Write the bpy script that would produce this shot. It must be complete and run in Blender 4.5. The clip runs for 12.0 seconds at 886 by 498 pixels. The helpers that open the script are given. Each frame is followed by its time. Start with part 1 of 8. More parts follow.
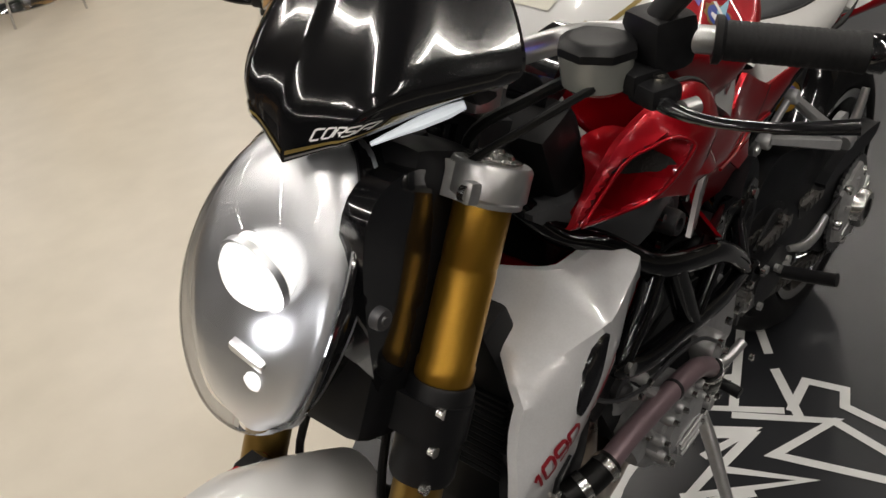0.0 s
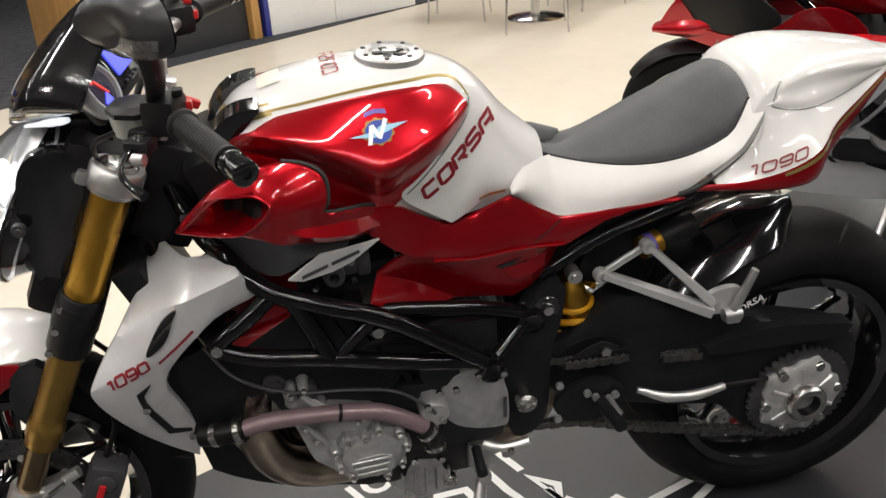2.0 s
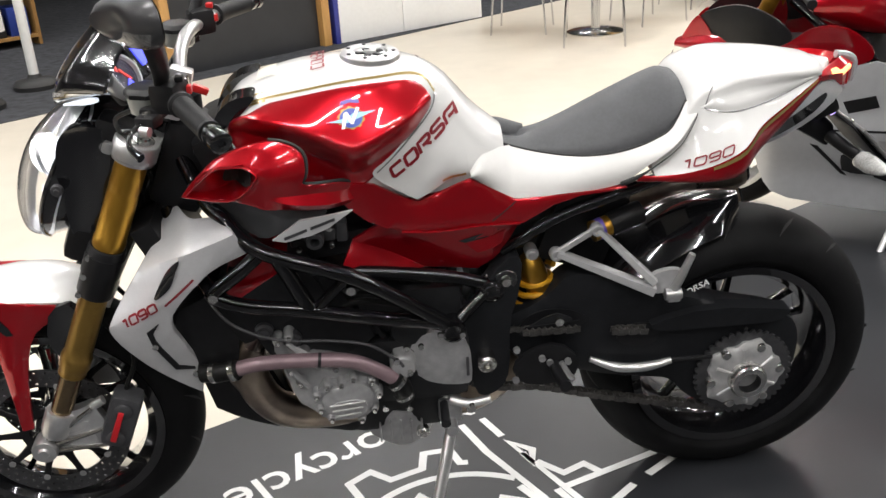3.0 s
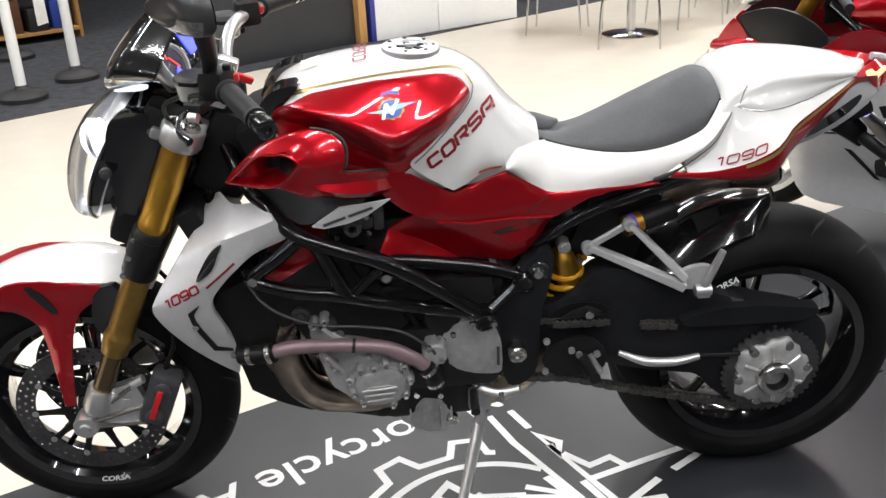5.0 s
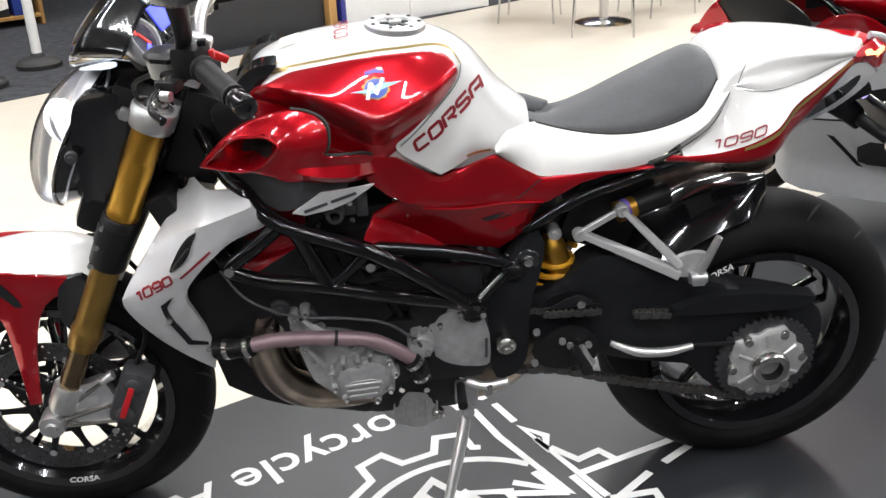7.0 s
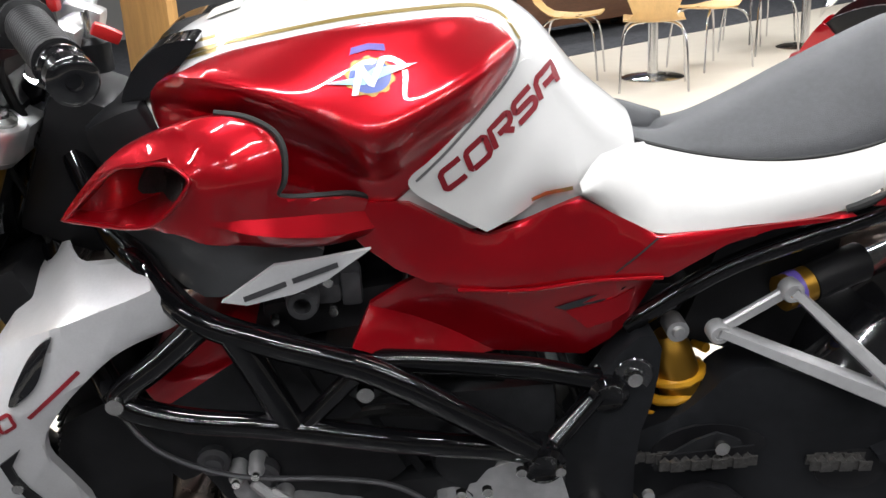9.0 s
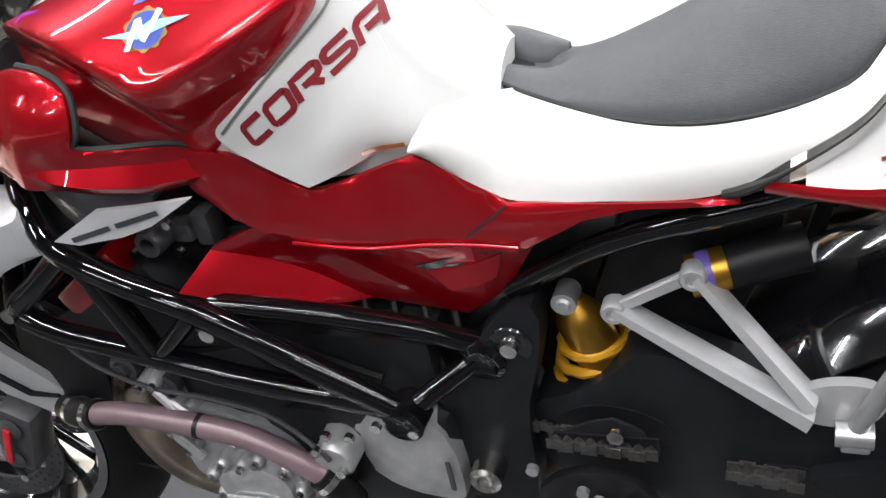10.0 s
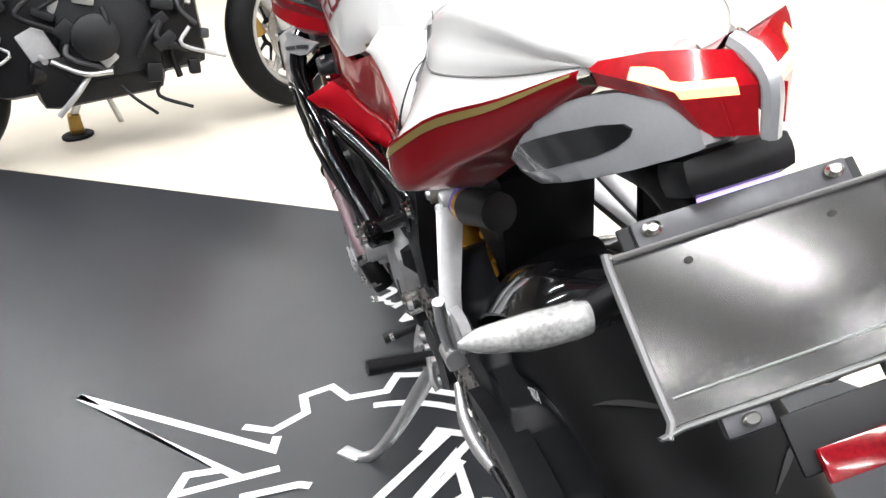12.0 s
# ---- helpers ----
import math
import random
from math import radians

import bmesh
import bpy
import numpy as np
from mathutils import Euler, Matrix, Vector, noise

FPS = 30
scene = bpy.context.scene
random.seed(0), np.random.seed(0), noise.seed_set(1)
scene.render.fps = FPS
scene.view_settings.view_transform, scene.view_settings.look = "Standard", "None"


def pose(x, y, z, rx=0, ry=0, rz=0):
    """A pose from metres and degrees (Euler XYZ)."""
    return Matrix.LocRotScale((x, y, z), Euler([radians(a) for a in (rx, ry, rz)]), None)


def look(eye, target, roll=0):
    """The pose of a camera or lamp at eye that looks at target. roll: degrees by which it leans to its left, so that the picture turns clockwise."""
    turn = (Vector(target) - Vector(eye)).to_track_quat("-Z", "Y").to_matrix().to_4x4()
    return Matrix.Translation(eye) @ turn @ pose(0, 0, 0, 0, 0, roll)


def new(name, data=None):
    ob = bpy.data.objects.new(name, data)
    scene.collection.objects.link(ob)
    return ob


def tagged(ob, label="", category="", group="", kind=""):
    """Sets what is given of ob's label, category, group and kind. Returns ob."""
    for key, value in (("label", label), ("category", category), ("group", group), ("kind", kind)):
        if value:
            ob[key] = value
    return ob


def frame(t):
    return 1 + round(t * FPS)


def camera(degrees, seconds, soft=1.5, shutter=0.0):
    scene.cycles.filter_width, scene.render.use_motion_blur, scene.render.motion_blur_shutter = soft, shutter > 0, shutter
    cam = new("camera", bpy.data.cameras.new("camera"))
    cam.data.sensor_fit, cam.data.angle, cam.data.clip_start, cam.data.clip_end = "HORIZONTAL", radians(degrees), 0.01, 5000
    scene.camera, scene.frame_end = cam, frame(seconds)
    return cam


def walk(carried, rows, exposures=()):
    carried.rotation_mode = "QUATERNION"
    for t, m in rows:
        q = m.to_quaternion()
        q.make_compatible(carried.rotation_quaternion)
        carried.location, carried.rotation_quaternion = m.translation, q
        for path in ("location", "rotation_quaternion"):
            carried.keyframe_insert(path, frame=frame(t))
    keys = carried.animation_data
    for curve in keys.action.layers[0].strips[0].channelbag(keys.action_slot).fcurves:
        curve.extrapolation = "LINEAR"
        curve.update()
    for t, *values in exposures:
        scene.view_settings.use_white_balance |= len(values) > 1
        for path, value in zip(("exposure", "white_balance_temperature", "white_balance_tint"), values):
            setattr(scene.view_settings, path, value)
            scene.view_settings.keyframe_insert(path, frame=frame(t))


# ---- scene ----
cam = camera(50.3, 12.0)
PATH = [
    (0, (-1.027, -0.729, 1.297), (0.217, 0.483, 0.306), -9.8),
    (0.5, (-0.792, -0.947, 1.27), (0.178, 0.556, 0.375), -7.0),
    (1, (-0.549, -1.137, 1.297), (0.091, 0.538, 0.412), -6.4),
    (1.5, (-0.345, -1.355, 1.333), (0.012, 0.444, 0.535), -4.8),
    (2, (-0.186, -1.571, 1.329), (0.126, 0.234, 0.526), -4.0),
    (2.5, (-0.082, -1.742, 1.341), (0.11, 0.085, 0.551), -3.8),
    (3, (-0.028, -1.848, 1.349), (0.122, -0.008, 0.58), -3.6),
    (3.5, (-0.032, -1.891, 1.349), (0.077, -0.044, 0.589), -3.1),
    (5.5, (-0.044, -1.889, 1.345), (0.046, -0.045, 0.577), -2.9),
    (6, (-0.044, -1.886, 1.344), (0.047, -0.043, 0.573), -2.9),
    (6.5, (-0.052, -1.871, 1.343), (0.061, -0.033, 0.563), -2.5),
    (6.7, (-0.057, -1.854, 1.338), (0.074, -0.022, 0.548), -2.2),
    (8.3, (-0.159, -1.413, 1.133), (0.102, 0.464, 0.494), -4.7),
    (8.5, (-0.145, -1.313, 1.132), (0.144, 0.57, 0.52), -2.1),
    (9, (-0.03, -1.143, 1.066), (0.068, 0.751, 0.431), -3.5),
    (9.5, (0.178, -1.001, 1.077), (-0.073, 0.822, 0.293), -6.8),
    (10, (0.51, -0.946, 1.117), (-0.214, 0.677, 0.199), -9.9),
    (10.5, (0.78, -0.867, 1.114), (-0.385, 0.443, 0.151), -10.7),
    (11, (1.033, -0.739, 1.129), (-0.397, 0.264, 0.154), -11.9),
    (11.2, (1.154, -0.694, 1.136), (-0.348, 0.237, 0.2), -12.0),
    (11.5, (1.318, -0.604, 1.13), (-0.302, 0.122, 0.21), -10.9),
    (11.6, (1.361, -0.579, 1.128), (-0.286, 0.103, 0.22), -10.6),
    (12, (1.47, -0.422, 1.111), (-0.293, -0.032, 0.253), -6.0),
]
LIGHTNESS = [(0.0, -1.50, 6800, 10), (1.0, -1.12, 6800, 10), (2.0, -0.70, 6650, 10), (3.0, -0.40, 6350, 10), (5.5, -0.30, 6200, 10), (8.5, -0.11, 6100, 10),
             (9.5, -0.03, 6080, 10), (10.5, 0.25, 6080, 10), (11.0, 0.35, 6080, 10), (12.0, 0.15, 6080, 10)]
walk(cam, [(t, look(eye, target, roll)) for t, eye, target, roll in PATH], LIGHTNESS)

# world, lights and exposure -------------------------------------------------
LEAN = 6.5                                  # the bike rests on its side stand
ROOM = 38.0                                 # the room is turned against the bike
CU, CV = math.cos(radians(ROOM)), math.sin(radians(ROOM))


def room(u, v, z=0.0):
    """A place in the showroom: u along the back wall, v towards it."""
    return Vector((u * CU - v * CV, u * CV + v * CU, z))


world = bpy.data.worlds.new("showroom_air")
scene.world = world
world.use_nodes = True
world.node_tree.nodes["Background"].inputs[0].default_value = (1.0, 0.97, 0.92, 1)
world.node_tree.nodes["Background"].inputs[1].default_value = 0.008
CEILING = 3.3
TUBE_POWER = 31.0


# helpers ---------------------------------------------------------------------
def lerp_curve(x, xs, ys):
    """Smooth curve through a few knots."""
    if x <= xs[0]:
        return ys[0]
    if x >= xs[-1]:
        return ys[-1]
    i = max(k for k in range(len(xs) - 1) if xs[k] <= x)

    def slope(k):
        lo, hi = max(0, k - 1), min(len(xs) - 1, k + 1)
        return (ys[hi] - ys[lo]) / (xs[hi] - xs[lo])
    h = xs[i + 1] - xs[i]
    t = (x - xs[i]) / h
    return ((2 * t**3 - 3 * t**2 + 1) * ys[i] + (t**3 - 2 * t**2 + t) * h * slope(i)
            + (3 * t**2 - 2 * t**3) * ys[i + 1] + (t**3 - t**2) * h * slope(i + 1))


def straight(x, xs, ys):
    """Straight segments through a few knots."""
    for k in range(len(xs) - 1):
        if x < xs[k + 1] or k == len(xs) - 2:
            t = min(1.0, max(0.0, (x - xs[k]) / (xs[k + 1] - xs[k])))
            return ys[k] + (ys[k + 1] - ys[k]) * t


def soft_min(a, b, k):
    """The smaller of two values with a rounded corner."""
    return min(a, b) - k * math.log1p(math.exp(-abs(a - b) / k))


def smoothstep(a, b, x):
    t = min(1.0, max(0.0, (x - a) / (b - a)))
    return t * t * (3 - 2 * t)


def part(name, bm, material, parent, label="", smooth=40, loc=None):
    """Links a bmesh as one mesh object under a thing or a part."""
    bmesh.ops.recalc_face_normals(bm, faces=bm.faces[:])
    me = bpy.data.meshes.new(name)
    bm.to_mesh(me)
    bm.free()
    for p in me.polygons:
        p.use_smooth = smooth > 0
    if smooth:
        me.set_sharp_from_angle(angle=radians(smooth))
    me.materials.append(material)
    ob = new(name, me)
    if loc is not None:
        ob.location = loc
    if parent is not None:
        ob.parent = parent
    return tagged(ob, label)


def empty(name, m, label, category, group=""):
    ob = new(name)
    ob.matrix_world = m
    ob.empty_display_size = 0.1
    return tagged(ob, label, category, group)


def catmull(pts, n=6, closed=False):
    pts = [Vector(p) for p in pts]
    out = []
    m = len(pts)
    for i in range(m if closed else m - 1):
        p0 = pts[(i - 1) % m] if closed or i > 0 else pts[0] * 2 - pts[1]
        p1, p2 = pts[i], pts[(i + 1) % m]
        p3 = pts[(i + 2) % m] if closed or i + 2 < m else pts[-1] * 2 - pts[-2]
        for k in range(n):
            t = k / n
            out.append(0.5 * ((2 * p1) + (p2 - p0) * t + (2 * p0 - 5 * p1 + 4 * p2 - p3) * t * t
                              + (3 * p1 - p0 - 3 * p2 + p3) * t**3))
    if not closed:
        out.append(pts[-1])
    return out


def rings(bm, sections, closed=True, cap=True):
    """Skin a list of rings of equal length."""
    rows = [[bm.verts.new(p) for p in sec] for sec in sections]
    n = len(rows[0])
    for a, b in zip(rows, rows[1:]):
        for i in range(n if closed else n - 1):
            j = (i + 1) % n
            try:
                bm.faces.new((a[i], a[j], b[j], b[i]))
            except ValueError:
                pass
    if cap and closed:
        for r in (rows[0], rows[-1]):
            try:
                bm.faces.new(r)
            except ValueError:
                pass
    return bm


def tube(pts, r, n=10, smooth=5, flat=1.0, bm=None):
    """A round bar along a path; r may be a list, one radius a knot."""
    bm = bm or bmesh.new()
    path = catmull(pts, smooth) if smooth > 1 and len(pts) > 2 else [Vector(p) for p in pts]
    m = len(path)
    rs = r if isinstance(r, (list, tuple)) else [r] * len(pts)
    secs = []
    side = None
    for i, p in enumerate(path):
        d = (path[min(i + 1, m - 1)] - path[max(i - 1, 0)]).normalized()
        if side is None:
            side = d.orthogonal().normalized()
        side = (side - d * side.dot(d)).normalized()
        up = d.cross(side)
        f = i / (m - 1) * (len(rs) - 1)
        k = min(int(f), len(rs) - 2)
        rr = rs[k] + (rs[k + 1] - rs[k]) * (f - k)
        secs.append([p + (side * math.cos(a) + up * math.sin(a) * flat) * rr for a in (2 * math.pi * q / n for q in range(n))])
    return rings(bm, secs)


def lathe(profile, n=32, axis="y", centre=(0, 0, 0), bm=None, closed=False, arc=2 * math.pi):
    """Turn a profile of (radius, along) round an axis."""
    bm = bm or bmesh.new()
    c = Vector(centre)
    full = arc > 6.28
    rows = []
    for k in range(n if full else n + 1):
        a = arc * k / n
        ca, sa = math.cos(a), math.sin(a)
        row = []
        for r, h in profile:
            v = {"y": (r * ca, h, r * sa), "x": (h, r * ca, r * sa), "z": (r * ca, r * sa, h)}[axis]
            row.append(bm.verts.new(c + Vector(v)))
        rows.append(row)
    m = len(profile)
    for k in range(n):
        a, b = rows[k], rows[(k + 1) % len(rows)]
        for i in range(m if closed else m - 1):
            j = (i + 1) % m
            bm.faces.new((a[i], a[j], b[j], b[i]))
    bmesh.ops.remove_doubles(bm, verts=bm.verts[:], dist=1e-5)
    return bm


def along(bm, p, q):
    """Move a bmesh that was built along z, from 0 to its length, onto the line from p to q."""
    p, q = Vector(p), Vector(q)
    m = Matrix.Translation(p) @ (q - p).to_track_quat("Z", "Y").to_matrix().to_4x4()
    bmesh.ops.transform(bm, matrix=m, verts=bm.verts[:])
    return bm


def block(size, centre=(0, 0, 0), bevel=0.004, rot=(0, 0, 0), taper=1.0, bm=None):
    """A box with softened edges."""
    b = bmesh.new()
    bmesh.ops.create_cube(b, size=1.0)
    for v in b.verts:
        k = taper if v.co.z > 0 else 1.0
        v.co = Vector((v.co.x * size[0] * k, v.co.y * size[1] * k, v.co.z * size[2]))
    if bevel:
        bmesh.ops.bevel(b, geom=b.edges[:], offset=bevel, segments=2, affect="EDGES", profile=0.6)
    bmesh.ops.transform(b, matrix=pose(*centre, *rot), verts=b.verts[:])
    if bm is None:
        return b
    me = bpy.data.meshes.new("tmp")
    b.to_mesh(me)
    b.free()
    bm.from_mesh(me)
    bpy.data.meshes.remove(me)
    return bm


def join(*bms):
    out = bms[0]
    for b in bms[1:]:
        me = bpy.data.meshes.new("tmp")
        b.to_mesh(me)
        b.free()
        out.from_mesh(me)
        bpy.data.meshes.remove(me)
    return out


def mirrored(bm):
    b = bm.copy()
    for v in b.verts:
        v.co.y = -v.co.y
    bmesh.ops.reverse_faces(b, faces=b.faces[:])
    return b


def chaikin(pts, times=1, keep=()):
    pts = [Vector((p[0], p[1])) for p in pts]
    marks = [i in keep for i in range(len(pts))]
    for _ in range(times):
        out, om = [], []
        m = len(pts)
        for i in range(m):
            prev, cur, nxt = pts[i - 1], pts[i], pts[(i + 1) % m]
            if marks[i]:
                out.append(cur)
                om.append(True)
            else:
                out += [cur * 0.75 + prev * 0.25, cur * 0.75 + nxt * 0.25]
                om += [False, False]
        pts, marks = out, om
    return pts


def panel(outline, depth, thick=0.006, step=0.018, smooth=2, keep=(), lip=0.004, creases=()):
    """A moulded side panel: an outline in (x, z), laid on the surface y = -depth(x, z), with rolled edges."""
    bm = bmesh.new()
    pts = chaikin(outline, smooth, keep)
    bm.faces.new([bm.verts.new((p.x, 0, p.y)) for p in pts])
    if lip:
        bmesh.ops.inset_region(bm, faces=bm.faces[:], thickness=lip, use_even_offset=True)
    xs = [p.x for p in pts]
    zs = [p.y for p in pts]
    for lo, hi, no, axis in ((min(xs), max(xs), (1, 0, 0), 0), (min(zs), max(zs), (0, 0, 1), 2)):
        k = max(1, int((hi - lo) / step))
        for i in range(1, k):
            co = [0, 0, 0]
            co[axis] = lo + (hi - lo) * i / k
            bmesh.ops.bisect_plane(bm, geom=bm.verts[:] + bm.edges[:] + bm.faces[:], plane_co=co, plane_no=no)
    for (ax, az), (bx, bz) in creases:
        bmesh.ops.bisect_plane(bm, geom=bm.verts[:] + bm.edges[:] + bm.faces[:], plane_co=(ax, 0, az), plane_no=(-(bz - az), 0, bx - ax), dist=1e-5)
    edge = {v for e in bm.edges if e.is_boundary for v in e.verts}
    drop = {v: (0.6 * lip if v in edge else 0.0) for v in bm.verts}
    for v in bm.verts:
        v.co.y = -(depth(v.co.x, v.co.z) - drop[v])
    base = bm.faces[:]
    got = bmesh.ops.extrude_face_region(bm, geom=base)
    for v in got["geom"]:
        if isinstance(v, bmesh.types.BMVert):
            v.co.y += thick
    return bm


def text_mesh(body, size, shear=0.0, bold=0.0, spacing=1.0):
    """Letters as a flat bmesh in the plane, left-aligned on the baseline, cleaned of doubles."""
    cu = bpy.data.curves.new("letters", "FONT")
    cu.body, cu.size, cu.shear, cu.offset, cu.space_character = body, size, shear, bold, spacing
    cu.resolution_u = 3
    ob = bpy.data.objects.new("letters", cu)
    scene.collection.objects.link(ob)
    dg = bpy.context.evaluated_depsgraph_get()
    me = bpy.data.meshes.new_from_object(ob.evaluated_get(dg))
    bm = bmesh.new()
    bm.from_mesh(me)
    bpy.data.objects.remove(ob)
    bpy.data.meshes.remove(me)
    bmesh.ops.remove_doubles(bm, verts=bm.verts[:], dist=size * 0.002)
    return bm


def wrap_text(body, size, place, **kw):
    """Letters laid onto a surface: place(u, v) gives the point for u along and v up."""
    bm = text_mesh(body, size, **kw)
    bmesh.ops.triangulate(bm, faces=bm.faces[:])
    for _ in range(1):
        long = [e for e in bm.edges if e.calc_length() > 0.02]
        if long:
            bmesh.ops.subdivide_edges(bm, edges=long, cuts=1)
    for v in bm.verts:
        v.co = place(v.co.x, v.co.y)
    return bm


STROKES = {"C": [[(1.0, 1), (0.12, 1), (0, 0.86), (0, 0.12), (0.12, 0), (1.0, 0)]], "O": [[(0.12, 0), (0.88, 0), (1, 0.14), (1, 0.86), (0.88, 1), (0.12, 1), (0, 0.86), (0, 0.14), (0.12, 0)]],
           "R": [[(0, 0), (0, 1), (0.86, 1), (1, 0.88), (1, 0.58), (0.88, 0.46), (0.30, 0.46)], [(0.55, 0.46), (1.0, 0)]], "S": [[(1, 1), (0.12, 1), (0, 0.88), (0, 0.62), (0.12, 0.52), (0.88, 0.48), (1, 0.38), (1, 0.12), (0.88, 0), (0, 0)]],
           "A": [[(0, 0), (0, 0.8), (0.16, 1), (1, 1), (1, 0)], [(0.3, 0.42), (1, 0.42)]], "1": [[(0.42, 0.86), (0.82, 1), (0.82, 0)]], "0": [[(0.12, 0), (0.88, 0), (1, 0.14), (1, 0.86), (0.88, 1), (0.12, 1), (0, 0.86), (0, 0.14), (0.12, 0)]],
           "9": [[(1, 0.46), (0.12, 0.46), (0, 0.58), (0, 0.86), (0.12, 1), (0.88, 1), (1, 0.86), (1, 0.14), (0.88, 0), (0.1, 0)]]}


def stroke_word(word, length, height, pen, place, slant=0.25):
    """A squared, slanted word drawn in strokes; place(u, v) lays it on a surface."""
    bm = bmesh.new()
    pitch = length / (len(word) - 0.22)
    for i, ch in enumerate(word):
        for line in STROKES[ch]:
            pts = []
            for (ax, ay), (bx, by) in zip(line, line[1:]):
                pts += [Vector((ax + (bx - ax) * k / 3, ay + (by - ay) * k / 3)) for k in range(3)]
            pts.append(Vector(line[-1]))
            pts = [Vector((i * pitch + p.x * pitch * 0.78 + p.y * height * slant, p.y * height)) for p in pts]
            secs = []
            for k, p in enumerate(pts):
                a, b = pts[max(0, k - 1)], pts[min(len(pts) - 1, k + 1)]
                d = (b - a).normalized()
                n = Vector((-d.y, d.x)) * pen / 2
                secs.append([place(*(p - n)), place(*(p + n))])
            rings(bm, secs, closed=False, cap=False)
    return bm


# materials -------------------------------------------------------------------
def material(name, colour, rough=0.5, metal=0.0, coat=0.0, vary=0.08, scale=30.0, bump=0.0, bump_scale=200.0,
             spec=0.5, second=None, stretch=(1, 1, 1), coat_rough=0.03, rough_vary=0.1, flake=0.0, aniso=0.0):
    m = bpy.data.materials.new(name)
    m.use_nodes = True
    nt = m.node_tree
    b = nt.nodes["Principled BSDF"]
    b.inputs["Roughness"].default_value = rough
    b.inputs["Metallic"].default_value = metal
    b.inputs["Coat Weight"].default_value = coat
    b.inputs["Coat Roughness"].default_value = coat_rough
    b.inputs["Specular IOR Level"].default_value = spec
    tc = nt.nodes.new("ShaderNodeTexCoord")
    mp = nt.nodes.new("ShaderNodeMapping")
    mp.inputs["Scale"].default_value = stretch
    nt.links.new(tc.outputs["Object"], mp.inputs[0])
    big = nt.nodes.new("ShaderNodeTexNoise")
    big.inputs["Scale"].default_value = scale * 0.12
    big.inputs["Detail"].default_value = 3
    fine = nt.nodes.new("ShaderNodeTexNoise")
    fine.inputs["Scale"].default_value = scale
    fine.inputs["Detail"].default_value = 5
    for n in (big, fine):
        nt.links.new(mp.outputs[0], n.inputs["Vector"])
    add = nt.nodes.new("ShaderNodeMath")
    add.operation = "ADD"
    nt.links.new(big.outputs["Fac"], add.inputs[0])
    nt.links.new(fine.outputs["Fac"], add.inputs[1])
    ramp = nt.nodes.new("ShaderNodeMapRange")
    ramp.inputs["From Min"].default_value, ramp.inputs["From Max"].default_value = 0.7, 1.3
    nt.links.new(add.outputs[0], ramp.inputs["Value"])
    mix = nt.nodes.new("ShaderNodeMix")
    mix.data_type = "RGBA"
    c2 = second or tuple(max(0.0, c * (1 - 2 * vary)) for c in colour)
    mix.inputs["A"].default_value = (*c2, 1)
    mix.inputs["B"].default_value = (*(min(1.0, c * (1 + vary)) for c in colour), 1)
    nt.links.new(ramp.outputs[0], mix.inputs["Factor"])
    nt.links.new(mix.outputs["Result"], b.inputs["Base Color"])
    if rough_vary:
        rr = nt.nodes.new("ShaderNodeMapRange")
        rr.inputs["To Min"].default_value = max(0.01, rough * (1 - rough_vary))
        rr.inputs["To Max"].default_value = min(1, rough * (1 + rough_vary))
        nt.links.new(fine.outputs["Fac"], rr.inputs["Value"])
        nt.links.new(rr.outputs[0], b.inputs["Roughness"])
    if bump:
        n3 = nt.nodes.new("ShaderNodeTexNoise")
        n3.inputs["Scale"].default_value = bump_scale
        n3.inputs["Detail"].default_value = 4
        nt.links.new(mp.outputs[0], n3.inputs["Vector"])
        bp = nt.nodes.new("ShaderNodeBump")
        bp.inputs["Strength"].default_value = bump
        bp.inputs["Distance"].default_value = 0.002
        nt.links.new(n3.outputs["Fac"], bp.inputs["Height"])
        nt.links.new(bp.outputs[0], b.inputs["Normal"])
    return m


def glow(name, colour, strength):
    m = bpy.data.materials.new(name)
    m.use_nodes = True
    b = m.node_tree.nodes["Principled BSDF"]
    b.inputs["Base Color"].default_value = (*colour, 1)
    b.inputs["Emission Color"].default_value = (*colour, 1)
    b.inputs["Emission Strength"].default_value = strength
    return m


def glass(name, colour=(1, 1, 1), rough=0.0, ior=1.45, clear=0.75):
    """Thin clear plastic or glass: mostly see-through, with a gloss that grows at grazing angles."""
    m = bpy.data.materials.new(name)
    m.use_nodes = True
    nt = m.node_tree
    nt.nodes.remove(nt.nodes["Principled BSDF"])
    tr = nt.nodes.new("ShaderNodeBsdfTransparent")
    tr.inputs[0].default_value = (*colour, 1)
    gl = nt.nodes.new("ShaderNodeBsdfGlossy")
    gl.inputs["Roughness"].default_value = rough
    fr = nt.nodes.new("ShaderNodeFresnel")
    fr.inputs[0].default_value = ior
    mx = nt.nodes.new("ShaderNodeMixShader")
    nt.links.new(fr.outputs[0], mx.inputs[0])
    nt.links.new(tr.outputs[0], mx.inputs[1])
    nt.links.new(gl.outputs[0], mx.inputs[2])
    nt.links.new(mx.outputs[0], nt.nodes["Material Output"].inputs[0])
    return m


